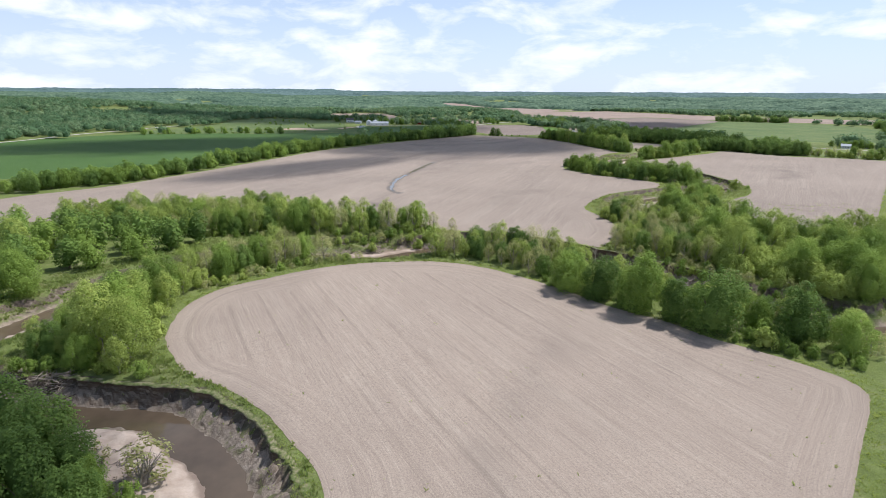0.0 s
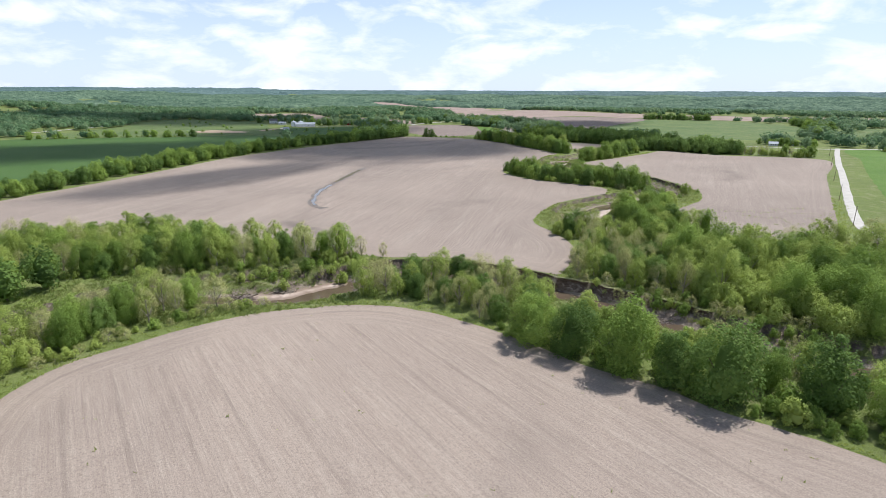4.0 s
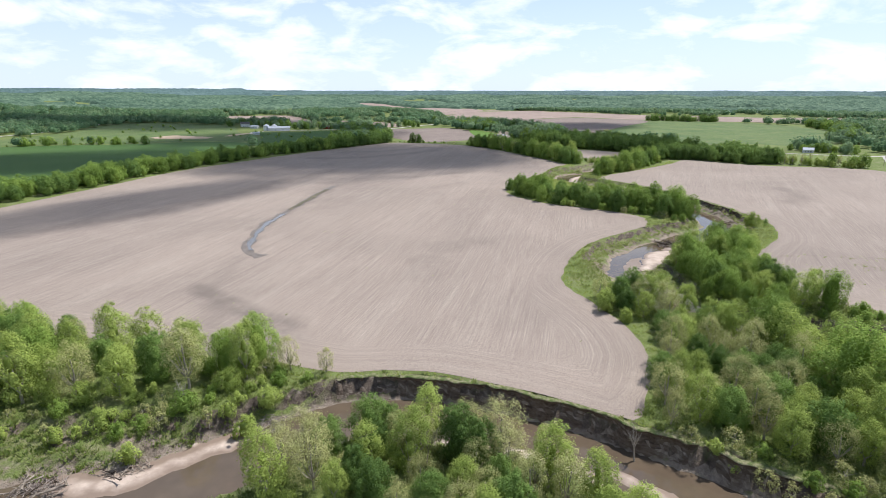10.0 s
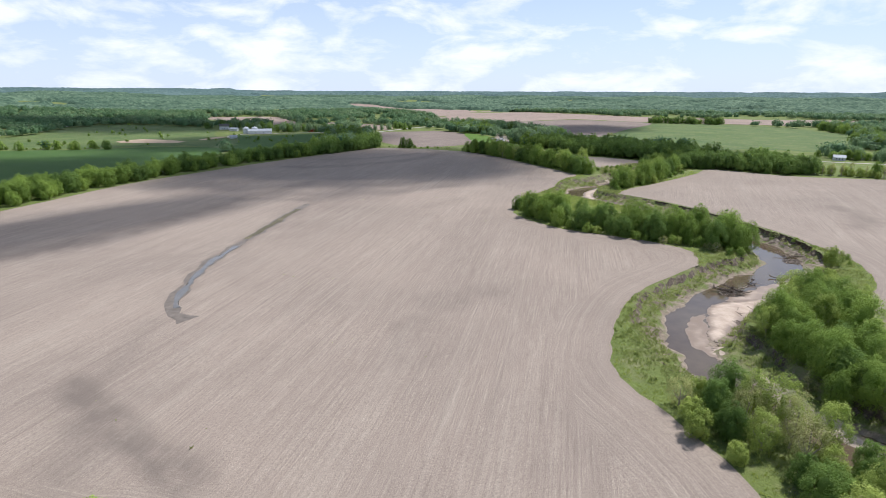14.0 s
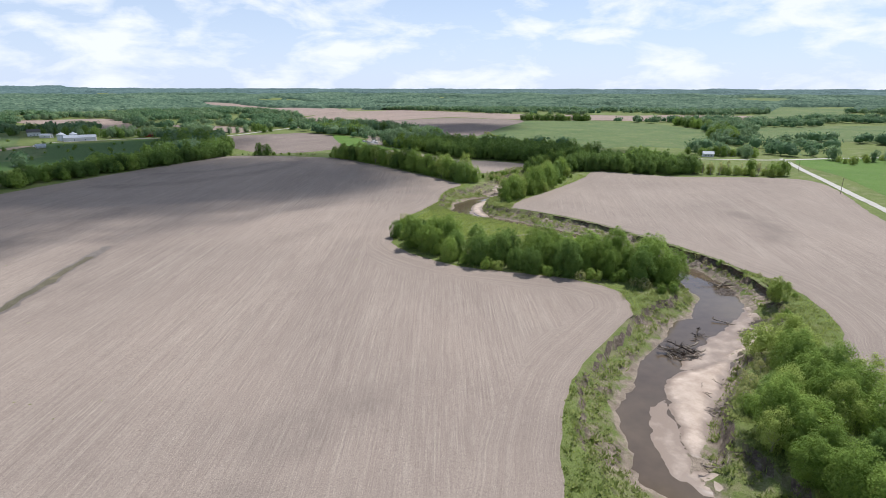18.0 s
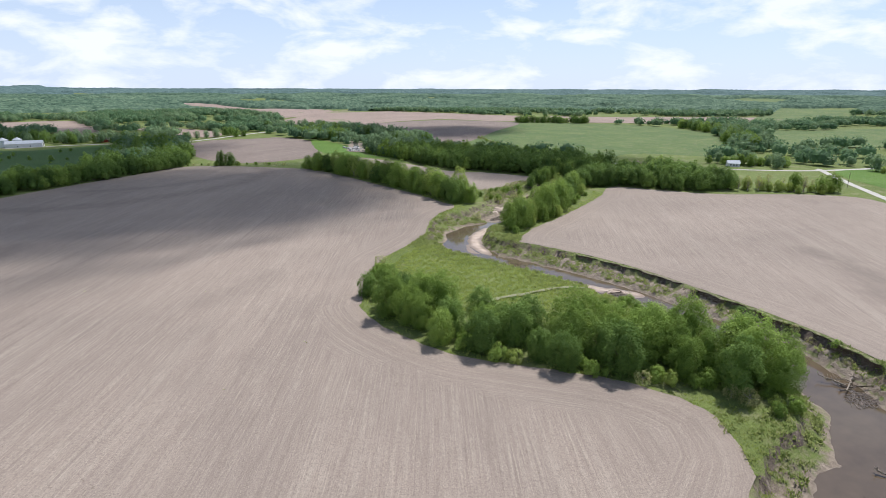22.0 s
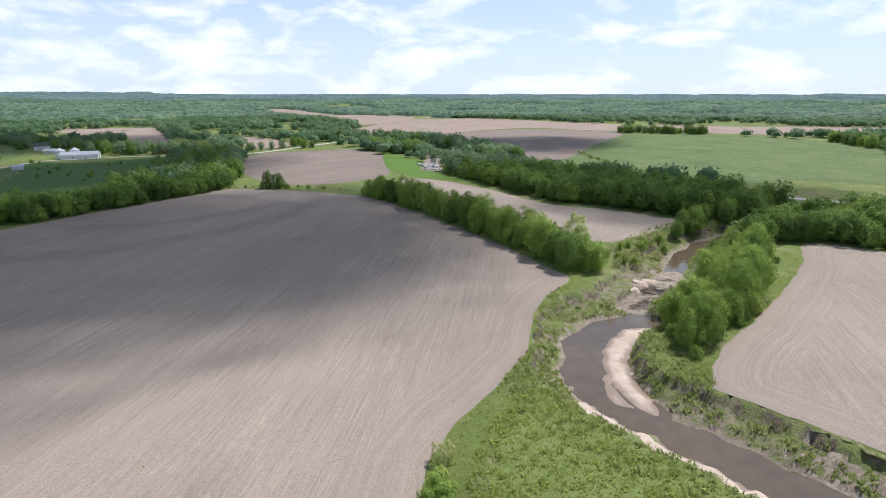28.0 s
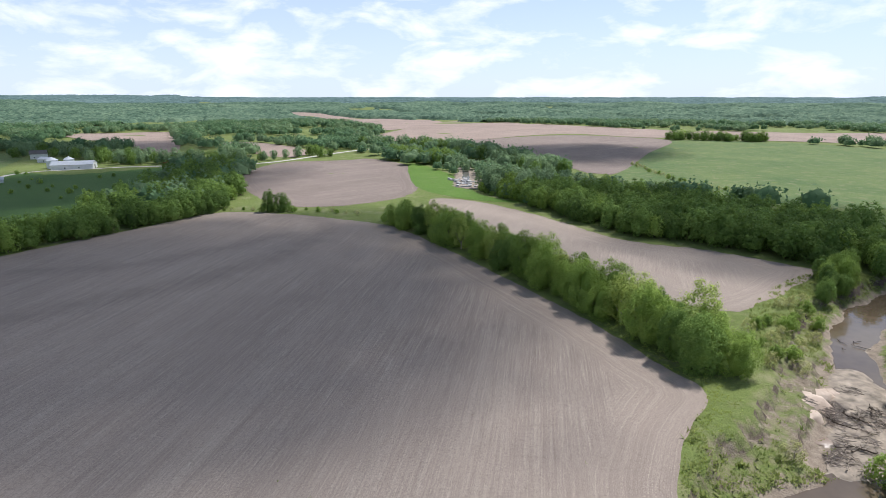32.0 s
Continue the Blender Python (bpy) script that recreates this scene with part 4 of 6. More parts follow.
def bare_mesh(name, mat, seed, height, width, twigs=70):
    """A leafless tree: trunk, limbs and many thin twigs."""
    rng = random.Random(seed)
    bm = bmesh.new()
    tube(bm, (0, 0, -0.5), (0.2, 0.1, height * 0.4), 0.28, 0.18, 6)
    tips = []
    for k in range(7):
        a = k * 2.4
        e = Vector((math.cos(a) * width * rng.uniform(0.3, 0.7), math.sin(a) * width * rng.uniform(0.3, 0.7), height * rng.uniform(0.65, 1.0)))
        tube(bm, (0.2, 0.1, height * 0.38), e, 0.15, 0.04, 5)
        tips.append(e)
    for k in range(twigs):
        e = rng.choice(tips)
        s = Vector((0.2, 0.1, height * 0.38)).lerp(e, rng.uniform(0.35, 1.0))
        q = s + Vector((rng.uniform(-1, 1), rng.uniform(-1, 1), rng.uniform(0, 1.2))) * width * 0.35
        tube(bm, s, q, 0.05, 0.015, 3)
    me = bpy.data.meshes.new(name)
    bm.to_mesh(me)
    bm.free()
    me.materials.append(mat)
    return me


def tree(name, label, crown, trunk):
    if trunk is None:
        return tagged(new(name, crown), label, "bush")
    root = new(name)
    root.empty_display_size = 0.5
    a, b = new("trunk", trunk), new("crown", crown)
    a.parent = b.parent = root
    return tagged(root, label, "tree")


# kinds of tree: first examples stand in the wood and are copied from there
KINDS = {}


def kind_of(key, name, label, variants, mat, bark, height, width, base, lobes, sprays, size, core=0.62, ragged=0.18, limbs=5):
    made = []
    for k in range(variants):
        rng = random.Random(sum(map(ord, key)) + k)
        h, w = height * rng.uniform(0.9, 1.1), width * rng.uniform(0.88, 1.12)
        made.append((crown_mesh("crown", mat, sum(map(ord, key)) * 7 + k, h, w, base, lobes + k % 3, sprays, size, core, ragged),
                     trunk_mesh("trunk", bark, k + 3, h, 0.022 * height + 0.05, max(base, 1.2), w, limbs) if height > 5 or key == "scrub" else None))
    KINDS[key] = dict(name=name, label=label, made=made, first=[None] * variants, width=width)


kind_of("maple", "maple_tree", "rounded maple tree in full fresh green leaf", 5, M_LEAF, M_BARK, 14.0, 6.0, -1.6, 50, 8600, 0.36, 0.50, 0.22)
kind_of("willow", "willow_tree", "yellow-green willow tree with loose airy crown", 4, M_LEAF_B, M_PALE_BARK, 15.5, 4.8, 0.3, 40, 5600, 0.33, 0.24, 0.32)
kind_of("cottonwood", "cottonwood_tree", "olive green cottonwood just coming into leaf", 3, M_LEAF_C, M_PALE_BARK, 15.0, 4.8, 1.2, 32, 3500, 0.28, 0.0, 0.32, 12)
kind_of("elm", "elm_tree", "dense dark green elm by the river", 4, M_LEAF_D, M_BARK, 13.0, 5.2, -1.4, 46, 7400, 0.36, 0.50, 0.22)
kind_of("slim", "sapling_tree", "slender young tree with thin spring foliage", 3, M_LEAF_C, M_PALE_BARK, 11.5, 2.3, 2.5, 14, 700, 0.34, 0.0, 0.3, 9)
kind_of("hedge", "hedge_tree", "bushy green tree of a hedgerow", 4, M_LEAF, M_BARK, 12.5, 5.8, 0.0, 26, 1500, 0.70, 0.52, limbs=2)
kind_of("hedge_dark", "oak_tree", "broad dark green oak at the field's edge", 4, M_LEAF_D, M_BARK, 13.0, 6.2, 0.0, 26, 1500, 0.72, 0.52, limbs=2)
kind_of("ash", "ash_tree", "spreading fresh green ash tree in the wood", 4, M_LEAF, M_BARK, 13.5, 6.0, 0.0, 24, 1200, 0.72, 0.52, limbs=2)
kind_of("walnut", "walnut_tree", "tall dark green walnut tree in the wood", 4, M_LEAF_D, M_BARK, 14.5, 6.2, 0.0, 22, 760, 0.98, 0.52, limbs=2)
kind_of("linden", "linden_tree", "tall rounded light green tree by the farm road", 4, M_LEAF_PALE_HAZE, M_BARK, 15.5, 6.2, 0.4, 24, 800, 0.98, 0.5, limbs=3)
kind_of("thicket", "young_tree", "low bushy light green tree in a dense thicket", 4, M_LEAF_B, M_BARK, 7.6, 3.9, 0.0, 26, 2600, 0.34, 0.5, limbs=2)
kind_of("bush", "bush", "rounded green bush beside the river", 4, M_LEAF, M_BARK, 3.6, 2.2, 0.0, 13, 1200, 0.25, 0.5)
kind_of("bush_light", "shrub", "bright yellow-green shrub in spring leaf", 3, M_LEAF_B, M_BARK, 3.2, 2.1, 0.0, 12, 1050, 0.24, 0.5)
kind_of("scrub", "brush", "thin olive brush on the bank", 3, M_LEAF_C, M_PALE_BARK, 3.4, 2.2, 0.0, 11, 560, 0.26, 0.0, 0.28)
BARE = [bare_mesh("branches", M_PALE_BARK, k, 9.0, 3.2) for k in range(2)]

taken = []
placed = 0


BOUNDS = [(p.min(0) - 1, p.max(0) + 1, p) for p in OPEN]
LINES = [(curve_points(line, 12.0)[:, :2], w) for line, w in ((ROAD, 7), (LANE, 6), (CROSS_ROAD, 6), (NORTH_ROAD, 7))]


def clear(q, water=1.5, open_land=True):
    """Whether a spot is off the fields, the channel and the roads."""
    p = np.array([q])
    for lo, hi, poly in BOUNDS if open_land else ():
        if lo[0] < q[0] < hi[0] and lo[1] < q[1] < hi[1] and inside(p, poly)[0]:
            return False
    dx = river[:, :2] - p
    m = (dx * dx).sum(1)
    i = int(m.argmin())
    if m[i] < (river[i, 2] + water) ** 2:
        return False
    return all(((line - p) ** 2).sum(1).min() > (w + 3) ** 2 for line, w in LINES)


def set_tree(key, x, y, scale, rng, group, z=None, tilt=4):
    global placed
    k = KINDS[key]
    v = rng.randrange(len(k["made"]))
    m = pose(x, y, ground_at(x, y) - 0.15 if z is None else z, rng.uniform(-tilt, tilt), rng.uniform(-tilt, tilt), rng.uniform(0, 360)) @ Matrix.Diagonal((scale * rng.uniform(0.92, 1.08), scale * rng.uniform(0.92, 1.08), scale, 1))
    if k["first"][v] is None:
        ob = tree(k["name"], k["label"], *k["made"][v])
        ob.matrix_basis = m
        k["first"][v] = ob
    else:
        src = k["first"][v]
        ob = copy_thing(src, m)
        ob.matrix_basis = m
    tagged(ob, group=group)
    placed += 1
    return ob


def plant(mix, n, spot, gap, scale, group, seed, **limits):
    """n trees at spots that the function spot gives, gap metres apart, of kinds drawn from the mix."""
    rng = random.Random(seed)
    keys = [k for k, w in mix for _ in range(w)]
    done = 0
    for _ in range(n * 14):
        if done >= n:
            break
        x, y = spot(rng)
        if any((x - a) ** 2 + (y - b) ** 2 < (gap * 0.5 + g * 0.5) ** 2 for a, b, g in taken if abs(x - a) < 8):
            continue
        if not clear((x, y), **limits):
            continue
        taken.append((x, y, gap))
        set_tree(rng.choice(keys), x, y, rng.uniform(*scale), rng, group)
        done += 1
    return done


def along(line, width):
    p = curve_points(line, 3.0)[:, :2]

    def spot(rng):
        a = p[rng.randrange(len(p))]
        return a[0] + rng.uniform(-width, width), a[1] + rng.uniform(-width, width)
    return spot


def within(poly):
    p = np.array(poly, float)
    lo, hi = p.min(0), p.max(0)

    def spot(rng):
        while True:
            x, y = rng.uniform(lo[0], hi[0]), rng.uniform(lo[1], hi[1])
            if inside(np.array([(x, y)]), p)[0]:
                return x, y
    return spot


def stand(group, seed, *spots):
    """Single trees that stand out: kind, x, y, scale."""
    rng = random.Random(seed)
    for key, x, y, s in spots:
        set_tree(key, x, y, s, rng, group)
        taken.append((x, y, KINDS[key]["width"] * s * 1.3))


# line of round trees between the near field and the river
stand("trees along the near field", 51, ("maple", 35, 163, 0.85), ("elm", 43, 156, 1.0), ("maple", 52.5, 147, 1.12), ("elm", 59, 139.5, 0.9), ("elm", 67, 133, 1.25),
      ("bush_light", 76, 124, 1.5), ("bush", 79, 129, 1.5), ("elm", 86, 128, 1.15), ("maple", 95, 122, 0.72), ("scrub", 100, 122, 1.3), ("bush", 48, 150, 1.3), ("bush", 59, 140, 1.2))
plant([("maple", 2), ("elm", 3), ("thicket", 4)], 14, along([(44, 170), (58, 156), (72, 145), (84, 137), (94, 130)], 3), 6.0, (0.4, 0.6), "trees along the near field", 103)
plant([("cottonwood", 4), ("scrub", 3), ("willow", 3), ("elm", 2)], 60, along([(-4, 206), (12, 206), (26, 200), (40, 184)], 7), 3.8, (0.45, 0.75), "trees along the near field", 2)
plant([("cottonwood", 3), ("scrub", 2), ("willow", 3), ("elm", 1), ("bush_light", 2)], 36, along([(-8, 199), (6, 198), (18, 192), (30, 181), (40, 170)], 4), 4.0, (0.4, 0.65), "trees along the near field", 102)
plant([("bush", 3), ("bush_light", 1)], 26, along([(30, 170), (48, 152), (64, 136), (84, 120), (100, 112)], 3), 3.0, (0.6, 1.0), "bushes along the near field", 3)

plant([("bush", 3), ("scrub", 3), ("thicket", 3), ("bush_light", 1)], 56, along([(48, 178), (58, 168), (68, 158), (80, 147), (92, 137), (104, 130)], 6), 2.8, (0.6, 1.15), "brush between the field trees and the river", 48)

# wood between the river and the big field, to the south-west
stand("trees of the south-west wood", 52, ("cottonwood", -32, 234, 0.92), ("willow", -63, 231, 0.92), ("maple", -72, 230, 0.88), ("willow", -21, 237, 0.80), ("cottonwood", -12, 240, 0.54),
      ("cottonwood", -4, 238, 0.40), ("willow", -45, 232, 0.76), ("cottonwood", -54, 233, 0.80), ("elm", -40, 237, 0.80), ("maple", -26, 240, 0.64), ("bush_light", -37, 216, 1.1), ("bush_light", -45, 224, 1.2),
      ("bush_light", -18, 222, 1.3), ("bush", -30, 225, 1.2), ("slim", -25, 223, 0.44), ("bush_light", -52, 221, 1.0), ("willow", -80, 233, 0.88), ("willow", -90, 228, 0.88))
plant([("maple", 3), ("willow", 5), ("elm", 2), ("cottonwood", 2)], 190, within([(-14, 243), (-22, 247), (-45, 250), (-72, 262), (-112, 279), (-150, 300), (-190, 318), (-190, 240), (-130, 222), (-76, 226), (-58, 233), (-40, 240)]), 5.0, (0.5, 0.82), "trees of the south-west wood", 4)
plant([("bush", 3), ("scrub", 4), ("bush_light", 2), ("thicket", 1)], 70, within([(-6, 234), (-20, 243), (-45, 250), (-72, 262), (-112, 279), (-110, 220), (-60, 221), (-25, 222)]), 3.2, (0.5, 0.9), "bushes of the south-west wood", 5)
plant([("thicket", 3), ("bush", 2), ("bush_light", 1)], 34, along([(-95, 226), (-75, 227), (-60, 229), (-45, 230), (-30, 232), (-16, 239)], 3), 3.0, (0.6, 0.95), "bushes of the south-west wood", 43)
# trees inside the western river loop
stand("trees in the river loop", 53, ("willow", -85, 114, 1.1), ("willow", -77, 112, 1.0), ("maple", -84, 122, 1.15), ("willow", -93, 121, 0.9), ("bush_light", -77, 123, 1.4), ("maple", -90, 149, 0.95),
      ("elm", -98, 140, 0.9), ("willow", -88, 131, 0.9), ("elm", -97, 112, 0.7), ("bush_light", -83, 135, 1.3), ("thicket", -84, 160, 0.8), ("maple", -80, 168, 0.65), ("elm", -76, 178, 0.7), ("willow", -69, 187, 0.6),
      ("willow", -90, 165, 0.8), ("bush", -92, 106, 1.0), ("bush", -70, 104, 1.0), ("bush_light", -80, 105, 0.8), ("cottonwood", -98, 128, 0.8))
plant([("willow", 4), ("maple", 3), ("cottonwood", 2)], 40, within([(-80, 118), (-86, 150), (-80, 168), (-66, 182), (-46, 194), (-60, 202), (-84, 190), (-96, 165), (-104, 140), (-106, 118), (-96, 104), (-74, 104)]), 5.4, (0.5, 0.8), "trees in the river loop", 6)
plant([("bush", 2), ("scrub", 3), ("bush_light", 3)], 70, within([(-74, 106), (-82, 118), (-86, 150), (-72, 168), (-52, 187), (-30, 197), (-60, 202), (-86, 190), (-98, 165), (-106, 130), (-100, 104)]), 3.0, (0.5, 1.0), "bushes in the river loop", 7)
# mostly dark-leaved elms, so that leaf colour adds to this corner's shade
stand("trees south of the river loop", 54, ("elm", -80, 80, 1.1), ("elm", -69, 74, 1.0), ("elm", -63, 63, 1.05), ("elm", -61, 70, 0.75), ("maple", -57, 68, 0.55), ("elm", -54, 61, 0.8), ("elm", -75, 67, 1.1),
      ("elm", -88, 76, 1.1), ("elm", -71, 59, 1.0), ("elm", -92, 64, 1.0), ("elm", -80, 55, 1.0), ("bush_light", -47, 64, 1.1), ("scrub", -64, 79, 1.0), ("scrub", -74, 83, 1.0), ("bush", -52, 69, 0.9))
leaner = set_tree("slim", -52, 73, 0.85, random.Random(9), "trees south of the river loop", z=-4.2, tilt=0)
leaner.matrix_basis = pose(-53, 72, -4.2, -14, 20, 30) @ Matrix.Diagonal((1.7, 1.7, 0.95, 1))
plant([("elm", 4), ("maple", 1)], 22, within([(-62, 58), (-88, 80), (-112, 84), (-112, 40), (-62, 40)]), 5.6, (0.7, 0.95), "trees south of the river loop", 8)
stand("trees of the western bank", 55, ("maple", -135, 152, 0.9), ("maple", -146, 160, 0.9), ("willow", -140, 142, 0.8))
plant([("ash", 3), ("walnut", 2), ("willow", 1)], 150, within([(-138, 100), (-132, 170), (-104, 214), (-190, 235), (-300, 330), (-330, 200), (-200, 60)]), 7.0, (0.65, 0.95), "trees of the western bank", 9)

plant([("scrub", 3), ("bush", 2), ("bush_light", 1)], 44, along([(66, 201), (76, 192), (86, 181), (96, 170), (106, 160)], 5), 2.6, (0.35, 1.15), "brush hanging over the cut bank", 42, water=0.8)

# thicket north of the river, to the south-east
plant([("cottonwood", 3), ("willow", 3), ("elm", 2)], 60, within([(60, 214), (66, 204), (78, 190), (92, 190), (100, 215), (95, 240), (80, 250), (74, 236)]), 4.4, (0.45, 0.75), "trees of the south-east wood", 10, water=4)
plant([("thicket", 6), ("maple", 1), ("willow", 1)], 250, within([(90, 186), (105, 165), (118, 156), (140, 165), (162, 188), (170, 215), (160, 226), (140, 230), (118, 238), (104, 246), (96, 225)]), 4.3, (0.65, 1.15), "young trees of the south-east thicket", 11)
plant([("elm", 3), ("willow", 3), ("cottonwood", 2), ("thicket", 2)], 48, along([(76, 262), (82, 270), (84, 255), (90, 246)], 7), 4.2, (0.45, 0.7), "trees along the big field's edge", 12)
plant([("elm", 2), ("maple", 4), ("willow", 2)], 50, within([(112, 300), (122, 312), (138, 318), (146, 308), (134, 292), (134, 270), (140, 258), (120, 258), (108, 272)]), 5.0, (0.5, 0.8), "trees on the inside of the bend", 13)
plant([("bush", 3), ("scrub", 2), ("thicket", 1)], 40, within([(108, 292), (122, 318), (146, 330), (175, 345), (182, 360), (170, 345), (140, 312), (136, 265), (150, 246), (120, 256), (106, 272)]), 3.4, (0.6, 1.0), "bushes on the inside of the bend", 14)
plant([("scrub", 3), ("willow", 2), ("cottonwood", 1)], 22, within([(142, 244), (190, 245), (200, 235), (190, 205), (178, 225)]), 5.0, (0.55, 0.8), "trees by the road's bend", 15)
plant([("bush", 2), ("scrub", 3)], 26, within([(108, 128), (128, 128), (150, 145), (185, 190), (200, 215), (200, 170), (150, 110)]), 6, (0.5, 0.9), "bushes by the lane", 16)

# wood inside the northern loop of the river
plant([("maple", 4), ("elm", 3)], 42, along([(94, 458), (98, 440), (104, 424), (116, 412), (130, 403), (144, 396), (154, 388), (158, 378)], 6.5), 6.0, (0.5, 0.95), "trees round the loop's meadow", 17)
plant([("bush", 3), ("bush_light", 1), ("scrub", 1)], 44, along([(96, 482), (92, 462), (98, 436), (108, 414), (130, 396), (145, 384), (150, 372)], 4), 2.8, (0.6, 1.1), "bushes round the loop's meadow", 18)
plant([("bush", 2), ("scrub", 1)], 20, along([(152, 386), (160, 404), (156, 425)], 5), 3.0, (0.7, 1.1), "bushes round the loop's meadow", 19)
plant([("scrub", 2), ("bush", 1)], 16, along([(186, 352), (190, 372), (188, 395)], 3), 4.5, (0.4, 0.7), "bushes on the eastern bank", 20)

# point wood and the long row to the north
plant([("maple", 4), ("elm", 2), ("willow", 2)], 28, within([(168, 512), (184, 522), (205, 538), (232, 562), (246, 580), (238, 584), (215, 568), (190, 548), (174, 530)]), 5.8, (0.6, 1.0), "trees on the northern point", 21)
plant([("bush", 3), ("thicket", 1)], 24, within([(164, 508), (184, 518), (215, 540), (250, 572), (245, 588), (215, 568), (190, 548), (172, 530)]), 3.0, (0.6, 1.0), "bushes on the northern point", 22)
plant([("maple", 5), ("elm", 2), ("willow", 1)], 62, along([(171, 580), (167, 598), (160, 626), (149, 660), (138, 690), (126, 718), (113, 740)], 5), 5.6, (0.62, 1.08), "trees of the long field row", 23)
plant([("bush", 3), ("bush_light", 1)], 40, along([(172, 580), (168, 600), (160, 628), (149, 660), (138, 690), (124, 722), (110, 745)], 4), 3.0, (0.6, 1.1), "bushes of the long field row", 24)
plant([("bush", 2), ("scrub", 2)], 26, along([(222, 606), (212, 600), (200, 592), (190, 584)], 6), 3.2, (0.6, 1.1), "bushes by the northern pool", 25)
plant([("maple", 2), ("elm", 3)], 40, along([(236, 614), (252, 628), (275, 640), (310, 655), (278, 610), (300, 606), (330, 620)], 6), 5.2, (0.5, 0.7), "trees by the northern pool", 26)

stand("bushes on the northern jam", 58, ("bush", 181.5, 543, 1.9), ("bush_light", 214, 566, 1.6), ("bush", 211, 561, 1.5), ("bush", 197, 546, 1.7), ("bush", 203, 551, 1.6), ("scrub", 168, 551, 0.9))
# hedges and tree lines round the open land
plant([("hedge", 3), ("hedge_dark", 2)], 200, along([(-272, 316), (-256, 342), (-238, 372), (-216, 422), (-192, 493), (-164, 566), (-127, 636), (-84, 695), (-52, 735)], 11), 4.4, (0.55, 0.95), "trees of the western hedge", 27, open_land=False)
plant([("walnut", 4), ("ash", 1)], 90, within([(-60, 765), (-20, 766), (14, 800), (22, 850), (14, 930), (-16, 985), (-46, 950), (-44, 880), (-52, 815)]), 5.4, (0.65, 1.0), "trees of the north-west wood", 28)
plant([("walnut", 3), ("hedge_dark", 2)], 70, along([(-84, 700), (-60, 730), (-34, 748), (-10, 768), (4, 786), (8, 810), (2, 850), (-8, 900)], 10), 4.6, (0.6, 0.95), "trees of the north-west wood", 44)
plant([("hedge_dark", 2), ("walnut", 4), ("ash", 1)], 245, within([(184, 792), (198, 748), (215, 700), (240, 676), (264, 643), (282, 622), (318, 580), (345, 572), (352, 606), (310, 690), (272, 745), (240, 800)]), 5.4, (0.7, 1.1), "trees of the northern tree line", 29)
plant([("hedge_dark", 3), ("elm", 1)], 46, along([(262, 600), (285, 602), (310, 582), (338, 566)], 8), 5.5, (0.75, 1.1), "trees of the northern tree line", 30)
plant([("slim", 4), ("hedge", 1), ("thicket", 2)], 26, along([(335, 568), (352, 556), (374, 540), (392, 528)], 6), 4.5, (0.6, 0.95), "trees behind the eastern field", 31)
plant([("linden", 2), ("thicket", 2)], 40, within([(486, 566), (515, 578), (640, 545), (620, 490), (520, 530)]), 6.5, (0.6, 0.9), "trees beyond the crossroad", 32, open_land=False)
plant([("hedge_dark", 2), ("hedge", 2)], 26, along([(138, 1030), (152, 1018), (164, 1006), (176, 975)], 8), 5.5, (0.7, 1.1), "trees along the far creek", 33, open_land=False)
plant([("linden", 4), ("hedge", 1)], 34, along([(190, 832), (196, 815), (208, 800), (222, 790), (236, 796)], 11), 6, (0.75, 1.2), "tall trees below the far bridge", 49, open_land=False)
plant([("bush", 2), ("hedge", 1)], 30, along([(181, 826), (188, 800), (205, 786), (218, 776)], 5), 4, (0.5, 0.9), "bushes below the far bridge", 50, open_land=False)
stand("round bushes on the field boundary", 56, ("elm", 45, 785, 0.85), ("elm", 52, 784, 0.8), ("bush", 41, 784, 1.2), ("bush", 57, 781, 1.0))
plant([("bush", 2), ("scrub", 1)], 16, along([(20, 790), (60, 786), (95, 765)], 2), 4, (0.4, 0.7), "brush on the field boundary", 35, open_land=False)
plant([("bush", 1), ("hedge", 1)], 45, along([(-276, 812), (-330, 800), (-398, 783), (-450, 770)], 8), 5, (0.3, 0.75), "bushes between the pastures", 36, open_land=False)
plant([("bush", 1)], 22, within(PASTURE_FARM), 7, (0.4, 1.0), "bushes scattered on the farm pasture", 45, open_land=False)
stand("bushes scattered on the pasture", 57, ("hedge_dark", -265, 796, 0.8))
plant([("bush", 1)], 30, within(PASTURE_UPPER), 14, (0.5, 1.2), "bushes scattered on the pasture", 37, open_land=False)
plant([("bush", 1), ("scrub", 1)], 40, along([(354, 950), (340, 900), (335, 850), (338, 800)], 3), 3.5, (0.5, 0.9), "brush along the meadow ditch", 38, open_land=False)
plant([("hedge_dark", 3), ("hedge", 1)], 34, along([(556, 1208), (600, 1190), (640, 1168), (668, 1160)], 7), 5, (0.7, 1.05), "trees by the far meadow", 39, open_land=False)


plant([("linden", 3), ("hedge_dark", 2)], 70, along([(60, 1080), (20, 1045), (-60, 1030), (-130, 1050), (-190, 1110), (-250, 1120), (-290, 1060)], 14), 8, (0.6, 1.0), "trees round the farmstead", 40)
plant([("linden", 2), ("hedge_dark", 2)], 60, along([(110, 1160), (140, 1180), (190, 1110), (215, 1040), (232, 960), (245, 880)], 12), 8, (0.7, 1.1), "trees along the north road", 41)


plant([("linden", 2), ("hedge_dark", 2), ("ash", 1)], 70, along([(760, 1010), (725, 960), (712, 900), (660, 840), (610, 785), (560, 720)], 15), 7, (0.75, 1.2), "trees between the far meadows", 46, open_land=False)
plant([("linden", 2), ("hedge", 1)], 16, along([(440, 655), (452, 640), (470, 625), (462, 608)], 7), 6, (0.5, 0.8), "trees round the cottage", 47)


